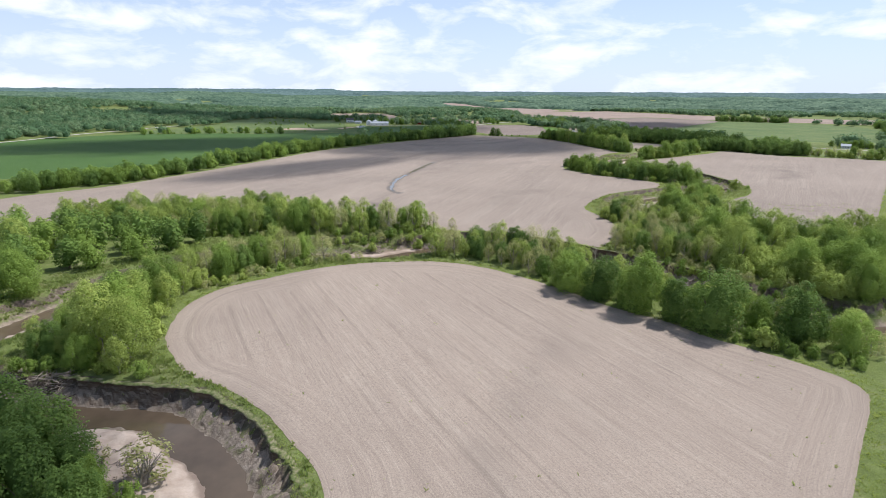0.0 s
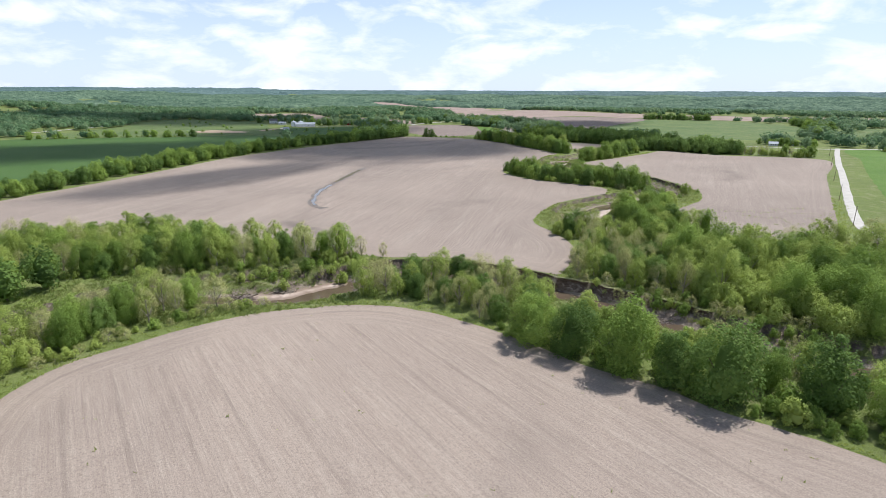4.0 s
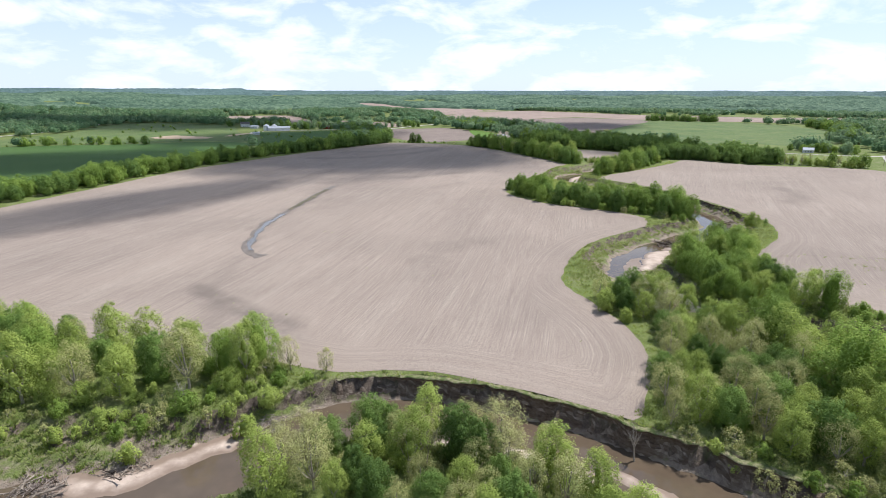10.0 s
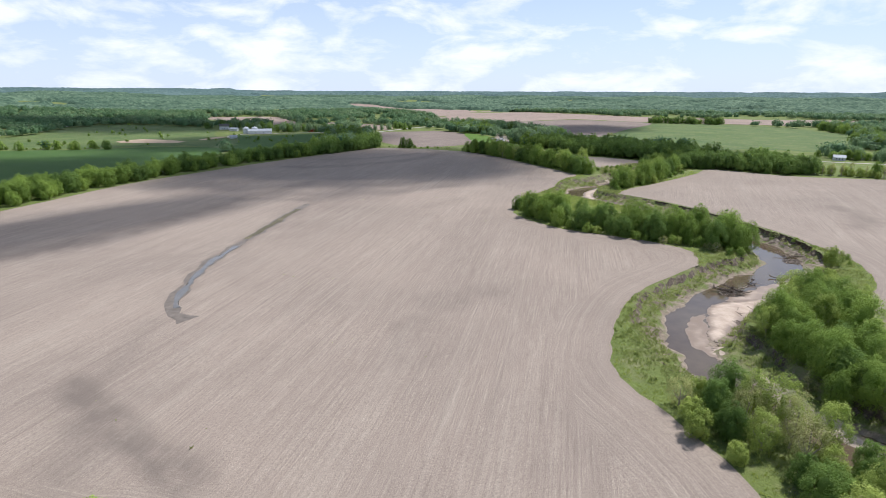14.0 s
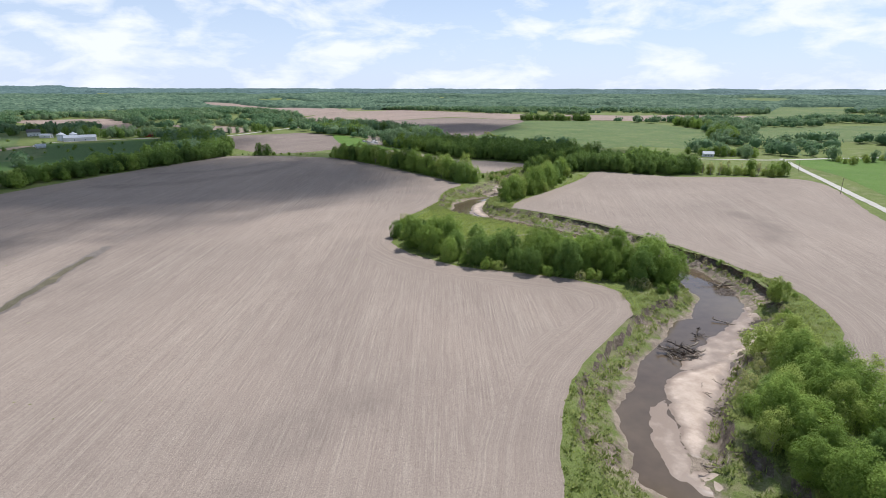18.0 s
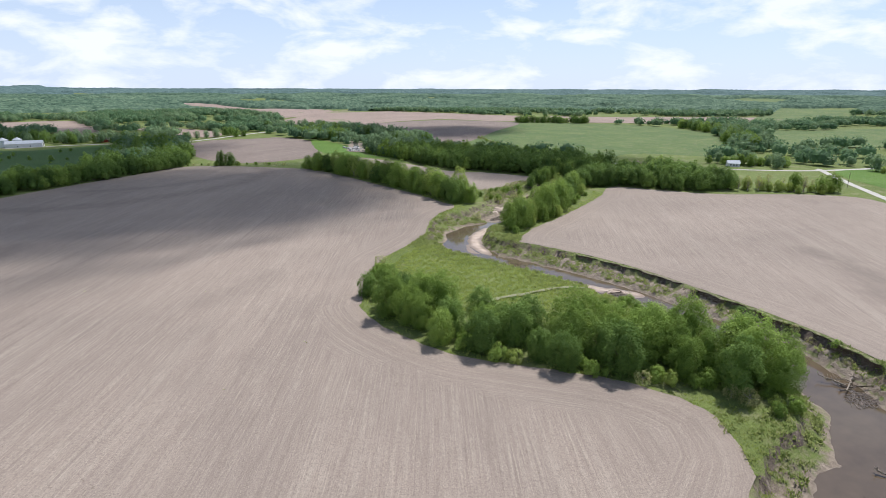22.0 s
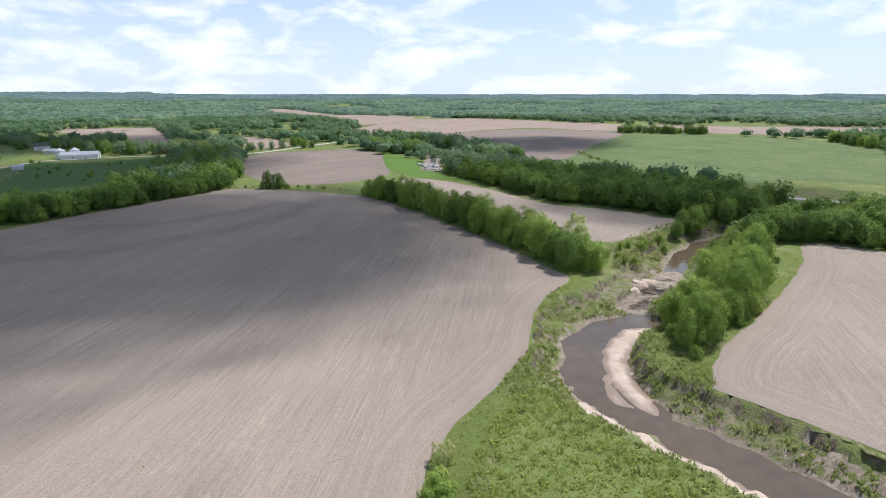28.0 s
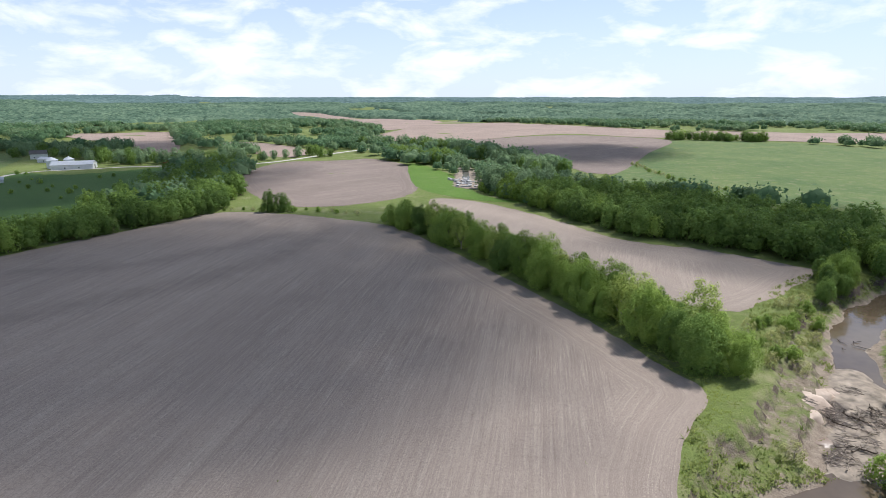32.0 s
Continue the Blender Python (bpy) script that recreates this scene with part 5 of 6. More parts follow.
# ---------------------------------------------------------------- far woods
def woods(name, spots, heights, mat, label, sprays, size):
    """Many trees in one mesh: a rough inner mass each, and leaf sprays over it."""
    V, F, off = [], [], 0
    rng = np.random.RandomState(len(spots))
    keep = ICO_V[:, 2] > -0.6
    ren = -np.ones(len(ICO_V), int)
    ren[keep] = np.arange(keep.sum())
    bf, bv = ren[ICO_F[keep[ICO_F].all(1)]], ICO_V[keep]
    z = land(spots[:, 0], spots[:, 1])
    for (x, y), h, g in zip(spots, heights, z):
        w = h * rng.uniform(0.5, 0.74)
        shape, mid = np.array([w, w, h * 0.55]), np.array([x, y, g + h * 0.45])
        v = bv * (1 + rng.uniform(-0.24, 0.24, len(bv)))[:, None] * shape * 0.85 + mid
        V.append(v), F.append(bf + off)
        off += len(v)
        d = ball_points(sprays, rng)
        d[:, 2] = np.where(d[:, 2] < -0.3, -d[:, 2], d[:, 2])
        nr = d + rng.normal(scale=0.5, size=d.shape)
        nr /= np.linalg.norm(nr, axis=1)[:, None]
        q, f = leaf_quads(d * shape * (1 + rng.normal(scale=0.17, size=sprays))[:, None] + mid, nr, size, rng)
        V.append(q), F.append(f + off)
        off += len(q)
    return tagged(new(name, fast_mesh(name, np.concatenate(V), np.concatenate(F), mat)), label, "woods", kind="stuff")


def scatter(n, seed, lo, hi, test):
    rng = np.random.RandomState(seed)
    a = np.radians(rng.uniform(-52, 75, n))
    r = np.sqrt(rng.uniform(lo * lo, hi * hi, n))
    q = np.stack([60 + np.sin(a) * r, 150 + np.cos(a) * r], 1)
    ok = test(q)
    for p in OPEN:
        ok &= ~inside(q, p)
    close = sum((nearest(q, p, True)[0] < 42).astype(int) for p in OPEN[5:])
    ok &= (close < 2) | (q[:, 0] < -60)
    for line in (ROAD, NORTH_ROAD, WEST_ROAD, CROSS_ROAD):
        ok &= nearest(q, np.array(line, float))[0] > 9
    return q[ok], rng


FARM = np.array([(-260, 900), (-120, 880), (-60, 960), (-70, 1040), (-250, 1140), (-300, 1050)], float)


def wooded(q):
    w = wave(q[:, 0], q[:, 1], 380, 12) + 0.6 * wave(q[:, 0], q[:, 1], 150, 13)
    slope = (q[:, 0] < -560) | (np.hypot(q[:, 0], q[:, 1]) > 1750)
    gap = (q[:, 0] > 10) & (q[:, 0] < 185) & (q[:, 1] < 905)
    return ((w > -0.15) | (slope & (w > -0.95))) & ~inside(q, FARM) & ~gap


q, rng = scatter(16000, 1, 640, 1700, wooded)
half = rng.random_sample(len(q)) + 0.35 * wave(q[:, 0], q[:, 1], 200, 14) < 0.5
woods("valley_woods", q[half], rng.uniform(6, 14, half.sum()), M_LEAF_HAZE, "mixed green woods across the valley, blued for haze", 52, 2.2)
woods("pale_valley_woods", q[~half], rng.uniform(6, 13, (~half).sum()), M_LEAF_PALE_HAZE, "pale yellow-green spring woods across the valley, blued for haze", 52, 2.1)


def canopy_material(name, dark, mid, light):
    """Closed treetops seen from far off: each crown a little lighter or darker, whole stands drift in tone."""
    k = Mat(name, 0.9, 0.1)
    crowns = k.n.new("ShaderNodeTexVoronoi")
    crowns.inputs["Scale"].default_value = 0.1
    k.l.new(k.mapped((1, 1, 0.2)), crowns.inputs["Vector"])
    sep = k.n.new("ShaderNodeSeparateColor")
    k.l.new(crowns.outputs["Color"], sep.inputs[0])
    t = k.math("ADD", k.math("MULTIPLY", sep.outputs[0], 0.55), k.math("MULTIPLY", k.span(k.noise(0.005, 4, 0.6), 0.32, 0.68), 0.45))
    k.bump(k.noise(0.22, 4, 0.7), 1.0, 2.5)
    return k.colour(k.ramp(t, (0.15, dark), (0.5, mid), (0.85, light)))


def canopy(name, mat, label, r0, r1, steps, turns, tree_size, tall, seed):
    """A forest roof: domes of single crowns that meet, laid over the land wherever it is wooded."""
    rng = np.random.RandomState(seed)
    a = np.radians(np.linspace(-52, 75, turns))
    r = np.linspace(r0 ** 0.5, r1 ** 0.5, steps) ** 2
    aa, rr = np.meshgrid(a, r)
    q = np.stack([60 + np.sin(aa).ravel() * rr.ravel(), 150 + np.cos(aa).ravel() * rr.ravel()], 1)
    ok = wooded(q)
    for p in OPEN:
        lo, hi = p.min(0), p.max(0)
        near = ((q > lo) & (q < hi)).all(1)
        if near.any():
            ok[near] &= ~inside(q[near], p)
    close = sum((nearest(q, p, True)[0] < 42).astype(int) for p in OPEN[5:14])
    ok &= close < 2
    rim = np.zeros((steps, turns), bool)
    rim[0] = rim[:, 0] = rim[:, -1] = True
    ok &= ~rim.ravel()
    cell = np.floor(q / tree_size).astype(int)
    jitter = rng.uniform(0.15, 0.85, (64, 64, 2))
    grow = rng.uniform(0.72, 1.15, (64, 64))
    dome = np.zeros(len(q))
    for i in (-1, 0, 1):
        for j in (-1, 0, 1):
            c = cell + np.array([i, j])
            m = c % 64
            d = np.hypot(*(q - (c + jitter[m[:, 0], m[:, 1]]) * tree_size).T) / tree_size
            dome = np.maximum(dome, grow[m[:, 0], m[:, 1]] * np.sqrt(np.clip(1 - 2.4 * d * d, 0, 1)))
    full = ok.reshape(steps, turns).astype(float)
    for axis in (0, 1):
        full = sum(np.roll(full, k, axis) for k in (-2, -1, 0, 1, 2)) / 5
    full = smooth(full.ravel(), 0.5, 1.0)
    z = land(q[:, 0], q[:, 1]) - 1.0 + full * (1.0 + tall * (0.3 + 0.7 * dome))
    ok = full > 0
    ids = np.arange(len(q)).reshape(steps, turns)
    quad = np.stack([ids[:-1, :-1], ids[:-1, 1:], ids[1:, 1:], ids[1:, :-1]], -1).reshape(-1, 4)
    quad = quad[ok[quad].sum(1) > 1]
    used = np.unique(quad)
    ren = np.zeros(len(q), int)
    ren[used] = np.arange(len(used))
    return tagged(new(name, fast_mesh(name, np.column_stack([q, z])[used], ren[quad], mat, True)), label, "woods", kind="stuff")


# treetop greens shifted towards blue as painted haze, most at the horizon
M_CANOPY_HAZE = canopy_material("far_treetops_haze", (0.048, 0.088, 0.058), (0.088, 0.142, 0.092), (0.155, 0.220, 0.138))
M_CANOPY_FAR_HAZE = canopy_material("horizon_treetops_haze", (0.064, 0.106, 0.100), (0.094, 0.148, 0.140), (0.138, 0.198, 0.184))
canopy("bluff_woods", M_CANOPY_HAZE, "continuous green forest on the far bluffs, blued for haze", 1690, 3010, 250, 920, 11.0, 11.0, 2)
canopy("horizon_woods", M_CANOPY_FAR_HAZE, "distant forest along the horizon, blued for haze", 3000, 4750, 150, 700, 20.0, 13.0, 3)


# ---------------------------------------------------------------- river bed: bars, mud, drift
BARS = []


def bar(name, outline, mat, rise, label, category="sand"):
    """A low rounded bank of sand or mud that rises out of the water."""
    rim = curve_points(outline, 1.2, True)[:, :2]
    rim = rim + np.stack([0.45 * wave(rim[:, 0], rim[:, 1], 7, 62) + 0.3 * wave(rim[:, 0], rim[:, 1], 2.5, 63), 0.45 * wave(rim[:, 0], rim[:, 1], 7, 64) + 0.3 * wave(rim[:, 0], rim[:, 1], 2.5, 65)], 1)
    lo, hi = rim.min(0), rim.max(0)
    ax, ay = np.meshgrid(np.arange(lo[0], hi[0], 0.9), np.arange(lo[1], hi[1], 0.9))
    q = np.stack([ax.ravel(), ay.ravel()], 1)
    q = q[inside(q, rim)]
    q = q[nearest(q, rim, True)[0] > 0.5]
    v, _, f, _, _, _ = delaunay_2d_cdt([Vector(p) for p in np.concatenate([rim, q])], [(i, (i + 1) % len(rim)) for i in range(len(rim))], [], 1, 1e-4)
    v = np.array([tuple(p) for p in v])
    d = nearest(v, rim, True)[0]
    z = WATER_Z - 0.03 + rise * smooth(d, 0, 4.5) + (0.02 + 0.05 * rise) * wave(v[:, 0], v[:, 1], 6, 61) * smooth(d, 0.5, 2)
    z = np.maximum(z, land(v[:, 0], v[:, 1]) + min(0.3, 0.6 * rise) * smooth(d, 0, 1.6) - 0.06)
    BARS.append(rim)
    return tagged(new(name, fast_mesh(name, np.column_stack([v, z]), np.array([list(t) for t in f]), mat, True)), label, category, kind="structure")


PALE = "pale smooth sand bar beside the brown water"
bar("sandbar", [(115.5, 329.5), (121, 333.5), (131, 335.5), (139, 336), (141, 334), (133, 328), (124, 322), (114, 314.5), (106.5, 309), (103.5, 309), (107, 315.5), (111, 322)], M_SAND, 0.55, PALE)
bar("wet_sandbar_tail", [(115, 328.5), (108, 326), (102.5, 321), (98.7, 315.7), (96.2, 309.6), (95.9, 304), (98, 298), (102, 300), (105, 309), (110, 318)], M_SAND, 0.1, "flat wet pinkish sand bar under shallow water")
bar("wet_sandbar", [(124, 334.5), (131, 341), (143, 346), (157, 352), (168, 357.5), (174, 358), (164, 346), (149, 336), (136, 332)], M_SAND, 0.13, "flat wet pinkish sand bar by the log jam")
bar("sandbar_south", [(102, 287), (105, 280), (108, 268), (114, 257), (108, 255), (102, 266), (99, 276)], M_SAND, 0.5, PALE)
bar("sandbar_bend", [(172, 537.2), (162, 536), (153, 527.5), (147.5, 518), (145, 507), (146.5, 497.5), (150, 496), (151.5, 506), (155, 517.5), (162, 526), (172, 531.5), (178, 534)], M_SAND, 0.6, "curved pale sand bar on the river bend")
bar("wet_sandbar_bend", [(149, 520), (144, 513), (140.8, 505), (142.5, 500), (147, 498), (146.5, 507), (150, 517)], M_SAND, 0.16, "wet brown sand shelf beside the pale bar")
bar("mud_flat", [(172, 547), (179, 554), (188, 563), (197, 573), (206, 581), (213, 579), (209, 568), (201, 556), (191, 547.5), (181, 544)], M_MUD, 0.55, "churned mud flat choking the channel with drift", "mud")
bar("sandbar_strip", [(136, 505), (140.5, 492), (147, 481), (153, 470), (160, 459), (157, 457), (149, 467), (143, 478), (137, 488), (133, 502)], M_SAND, 0.4, "narrow pale sand strip below the weeds")
bar("sandbar_west", [(-15.5, 223), (-16.5, 219), (-22, 216), (-27, 212.6), (-32.4, 208.6), (-40.5, 206.6), (-48, 208), (-52, 211), (-47.5, 213.8), (-38.5, 215), (-30.5, 218), (-21.8, 223)], M_SAND, 0.34, PALE)
bar("sandbar_run", [(46, 206), (50, 200), (55, 194), (60, 187), (63, 183), (68, 185), (66, 189), (61, 193.5), (56, 199.5), (51, 205)], M_SAND, 0.45, PALE)
bar("sandbar_shade", [(46, 206), (38, 211), (24, 216), (18, 214), (32, 207), (44, 200)], M_SAND, 0.4, PALE)
bar("sandbar_loop", [(-80, 89), (-73, 90.5), (-66, 91), (-61, 89.5), (-56, 86.5), (-50, 81.5), (-44, 77), (-41, 70), (-42, 62), (-50, 62), (-55, 70), (-62, 75), (-70, 82)], M_SAND, 0.5, "grey sand bar with driftwood inside the loop")
bar("sandbar_far_loop", [(-121, 143), (-113, 143), (-110, 134), (-116, 122), (-124, 114), (-127, 122), (-123, 134)], M_SAND, 0.5, PALE)
bar("sandbar_mid", [(158, 462), (168, 451), (177, 441), (174, 436), (165, 444), (157, 455)], M_SAND, 0.4, PALE)


def heap(x, y, r, rise, seed):
    """A low lumpy heap of sand washed up on the bank."""
    rng = np.random.RandomState(seed)
    n = 14
    a = np.arange(n) / n * 6.283
    rings, z0 = [], ground_at(x, y)
    for f, h in ((1.0, -0.25), (0.7, 0.5), (0.35, 0.85)):
        w = r * f * (1 + rng.uniform(-0.28, 0.28, n))
        px, py = x + np.cos(a) * w, y + np.sin(a) * w * 0.7
        rings.append(np.column_stack([px, py, (land(px, py) if f == 1.0 else z0) + h * rise * rng.uniform(0.7, 1.2, n)]))
    v = np.concatenate(rings + [np.array([(x, y, z0 + rise)])])
    i = np.arange(n)
    k = (i + 1) % n
    t = [np.stack([o + i, o + k, o + n + k], 1) for o in (0, n)] + [np.stack([o + i, o + n + k, o + n + i], 1) for o in (0, n)] + [np.stack([2 * n + i, 2 * n + k, np.full(n, 3 * n)], 1)]
    tagged(new("sand_mound", fast_mesh("sand_mound", v, np.concatenate(t), M_SAND, True)), "lumpy heap of pale sand on the churned bank", "sand", "sand heaps by the northern jam")


for k, (x, y, r, h) in enumerate(((187, 568, 3.6, 0.8), (192, 571, 3.0, 0.9), (197, 572, 2.6, 0.6), (183, 563, 2.2, 0.6), (190, 564, 2.4, 0.7), (200, 568, 2.2, 0.6), (180, 556, 2.0, 0.5), (162, 342, 2.4, 0.5), (157, 341, 1.8, 0.5), (196, 564, 1.8, 0.5))):
    heap(x, y, r * 1.25, h * 0.5, k)


def limb(bm, pts, radii, sides, rng, root=None):
    """A bent tapering limb; where it grows from another, it is joined to that one's nearest corner."""
    rings = []
    for k, (p, r) in enumerate(zip(pts, radii)):
        d = (pts[min(k + 1, len(pts) - 1)] - pts[max(k - 1, 0)]).normalized()
        u = d.orthogonal().normalized()
        w = d.cross(u)
        rings.append([bm.verts.new(p + (u * math.cos(a * math.tau / sides) + w * math.sin(a * math.tau / sides)) * r * rng.uniform(0.85, 1.15)) for a in range(sides)])
    if root:
        v = rings[0][0]
        v.co = min(root, key=lambda o: (o.co - v.co).length).co
    for lo, hi in zip(rings, rings[1:]):
        for a in range(sides):
            bm.faces.new((lo[a], lo[(a + 1) % sides], hi[(a + 1) % sides], hi[a]))
    bm.faces.new(rings[0][::-1])
    bm.faces.new(rings[-1])
    return [v for ring in rings for v in ring]


def log_mesh(name, seed, length, radius, mat, roots=False):
    rng = random.Random(seed)
    bm = bmesh.new()
    n = 6
    pts = [Vector((-length / 2 + length * k / n, rng.uniform(-0.25, 0.25), radius * (1 + 0.2 * k) + rng.uniform(0, 0.12))) for k in range(n + 1)]
    stem = limb(bm, pts, [radius * 0.86 ** k for k in range(n + 1)], 7, rng)
    for k in range(2, n + 1):
        for side in (1, -1) if k % 2 else (rng.choice((1, -1)),):
            e = pts[k] + Vector((rng.uniform(0.3, 1.4), side * rng.uniform(0.35, 1) * length * 0.26, rng.uniform(0.1, 1.1)))
            m = pts[k].lerp(e, 0.5) + Vector((0, 0, rng.uniform(-0.1, 0.25)))
            limb(bm, [pts[k], m, e], [radius * 0.42, radius * 0.28, 0.03], 5, rng, stem)
    if roots:
        for k in range(8):
            a = k * 0.8
            e = pts[0] + Vector((-rng.uniform(0.2, 0.9), math.cos(a) * rng.uniform(0.7, 1.2), 0.35 + math.sin(a) * rng.uniform(0.5, 1.0)))
            limb(bm, [pts[0], pts[0].lerp(e, 0.6) + Vector((-0.1, 0, 0.05)), e], [radius * 0.5, radius * 0.3, 0.04], 4, rng, stem)
    bmesh.ops.remove_doubles(bm, verts=bm.verts, dist=1e-5)
    me = bpy.data.meshes.new(name)
    bm.to_mesh(me)
    bm.free()
    me.materials.append(mat)
    return me


M_DARK_WOOD = plain("wet_dark_wood", (0.085, 0.065, 0.05), 0.8, vary=0.4, scale=1.5)
LOGS = [log_mesh("log", k, (5, 7, 9, 4)[k % 4], (0.22, 0.28, 0.34, 0.16)[k % 4], M_DRIFT if k % 3 else M_DARK_WOOD, k % 2 == 0) for k in range(8)]


def jam(x, y, radius, n, seed, group, long=1.0, lift=0.0):
    """Driftwood lying criss-cross round a spot."""
    rng = random.Random(seed)
    for k in range(n):
        a, d = rng.uniform(0, 6.28), radius * math.sqrt(rng.random())
        px, py = x + math.cos(a) * d, y + math.sin(a) * d * 0.7
        z = max(ground_at(px, py), WATER_Z) + lift + 0.12 * rng.randrange(0, 4) * (1 if n > 5 else 0)
        ob = new("log", LOGS[rng.randrange(8)])
        s = rng.uniform(0.5, 1.0) * long
        ob.matrix_basis = pose(px, py, z, rng.uniform(-8, 8), rng.uniform(-14, 14), rng.uniform(0, 360)) @ Matrix.Diagonal((s, s, s, 1))
        tagged(ob, "weathered grey driftwood log stranded on the river bed", "log", group)


def brush_pile(x, y, r, n, high, seed, mat, group):
    """A heap of thin tangled branches."""
    rng = random.Random(seed)
    bm = bmesh.new()
    for k in range(n):
        a, d = rng.uniform(0, 6.28), r * math.sqrt(rng.random())
        px, py = math.cos(a) * d, math.sin(a) * d * 0.75
        h = max(ground_at(x + px, y + py), WATER_Z) + high * (1 - d / r) * rng.random() + 0.08
        t, s = rng.uniform(0, 6.28), rng.uniform(0.8, 2.6)
        e = Vector((math.cos(t) * s, math.sin(t) * s, rng.uniform(-0.25, 0.55)))
        w = rng.uniform(0.05, 0.13)
        c = Vector((px, py, h))
        tube(bm, c - e * 0.5, c + e * 0.5, w, w * 0.5, 4)
    me = bpy.data.meshes.new("brush_pile")
    bm.to_mesh(me)
    bm.free()
    me.materials.append(mat)
    ob = new("brush_pile", me)
    ob.matrix_basis = pose(x, y, 0, 0, 0, 0)
    tagged(ob, "tangled heap of thin grey drift branches", "driftwood", group, kind="stuff")


M_GREY_WOOD = plain("grey_branches", (0.27, 0.225, 0.19), 0.95, vary=0.5, scale=0.8)
for k, (x, y, r, n, high) in enumerate(((194, 561, 7.5, 420, 1.6), (186, 553, 6.0, 300, 1.2), (200, 563, 4.0, 140, 0.9), (179, 550, 4.5, 150, 0.8), (-88, 101, 5.0, 220, 1.3), (-99, 104, 4.0, 120, 0.8), (132, 341, 4.5, 90, 0.8), (-49, 210, 4.5, 160, 0.8),
                                       (-37, 214, 3.5, 110, 0.6), (-9, 215, 4.5, 220, 1.6), (178, 371, 4.0, 120, 0.7), (158, 344, 3.5, 120, 0.6), (166, 348, 3.0, 80, 0.5), (104, 284, 3.0, 80, 0.5), (168, 441, 3.5, 90, 0.5), (80, 182, 4.0, 110, 0.6),
                                       (-63, 79, 5.0, 130, 0.4), (-57, 72, 4.0, 90, 0.4), (-14, 225, 3.0, 90, 0.7), (120, 318, 3.0, 60, 0.3), (190, 545, 3.0, 80, 0.6), (190, 566, 5.0, 200, 0.9), (202, 571, 4.5, 160, 0.8), (207, 562, 3.5, 140, 1.6))):
    brush_pile(x, y, r, n, high, k, (M_GREY_WOOD, M_DRIFT)[k % 3 == 2], "drift heaps along the river")
jam(132, 341, 4.5, 13, 1, "logs of the mid-river jam", 1.15, 0.15)
jam(143, 347, 3.0, 4, 21, "logs of the mid-river jam", 0.7, 0.05)
jam(157.5, 352, 0.8, 2, 2, "logs by the mud flat", 0.6, 0.0)
jam(180, 376, 5, 7, 3, "logs at the upper bend", 1.0, 0.1)
jam(192, 559, 8, 34, 4, "logs of the northern jam", 0.7, 0.5)
jam(180, 550, 5, 14, 44, "logs of the northern jam", 0.6, 0.4)
jam(-49, 210, 5, 11, 5, "logs on the western bar", 0.8, 0.3)
jam(-37, 214, 4, 6, 55, "logs on the western bar", 0.6, 0.3)
jam(-9, 215, 4, 12, 6, "logs at the bar's tip", 0.8, 0.4)
jam(-88, 101, 5, 14, 7, "logs on the loop's bank", 0.9, 0.6)
jam(-95, 96, 4, 6, 77, "logs on the loop's bank", 0.7, 0.3)
jam(-62, 80, 6, 6, 8, "logs on the loop's bar", 0.5, 0.35)
jam(106, 303, 4, 6, 9, "logs along the sand bar", 0.5, 0.4)
jam(126, 325, 5, 6, 10, "logs along the sand bar", 0.45, 0.4)
jam(103, 284, 4, 5, 11, "logs along the sand bar", 0.5, 0.4)
jam(222, 592, 5, 5, 13, "logs in the northern pool", 0.6, 0.05)
jam(80, 181, 6, 8, 14, "logs under the cut bank", 0.7, 0.3)
jam(168, 441, 5, 8, 15, "logs under the eastern bank", 0.6, 0.3)
for k, (x, y, s) in enumerate(((-52, 74, 0.8), (-6, 219, 0.6), (54, 207, 0.7), (-100, 118, 0.8), (120, 250, 0.8), (6, 208, 0.7), (16, 205, 0.75), (32, 195, 0.7), (-30, 226, 0.7))):
    ob = new("dead_tree", BARE[k % 2])
    ob.matrix_basis = pose(x, y, max(ground_at(x, y), WATER_Z + 0.2), 6, 12 if k < 2 else 3, 70 * k) @ Matrix.Diagonal((s, s, s, 1))
    tagged(ob, "bare leafless tree with pale twigs by the river", "tree", "bare trees by the river")

M_GULLY = grass_material("weedy_mud", (0.14, 0.13, 0.08), (0.18, 0.155, 0.105), (0.2, 0.17, 0.125), 0.5)
M_GULLY_MUD = plain("gully_mud", (0.17, 0.142, 0.118), 0.6, vary=0.3, scale=0.5)
# gully across the big field
ribbon("gully_mud", [(-37, 329), (-44, 337), (-46, 350), (-46, 379), (-40, 409), (-33, 440), (-23, 484)], 2.1, M_GULLY_MUD, 0.10, "dark wet mud along a shallow field gully", "mud", 3, 0.02, 1.0)
ribbon("puddle", [(-43, 338), (-45.5, 350), (-45.5, 379), (-41, 402)], 1.0, M_PUDDLE, 0.16, "narrow strip of standing grey water", "puddle", 3, 0.0, 0.6)
ribbon("gully_grass", [(-40, 412), (-33, 440), (-26, 470)], 1.2, M_GULLY, 0.16, "strip of low weeds in the gully", "grass", 3, 0.05, 0.8)
sheet("loop_meadow", [(105, 476), (103, 462), (110, 444), (120, 428), (138, 418), (155, 412), (160, 428), (156, 444), (148, 460), (138, 476), (131, 492), (126, 503), (118, 497), (111, 488)], M_WEED, 0.08, "tall weeds and grass inside the river loop", "grass", step=6, ragged=1.0)


ribbon("trampled_path", [(118, 440), (126, 442.5), (134, 443), (142, 444.3), (150, 443.6), (155, 441)], 0.5, M_STRAW, 0.45, "pale strip of flattened dry grass in the weeds", "grass", 1.5, 0.05, 0.7)


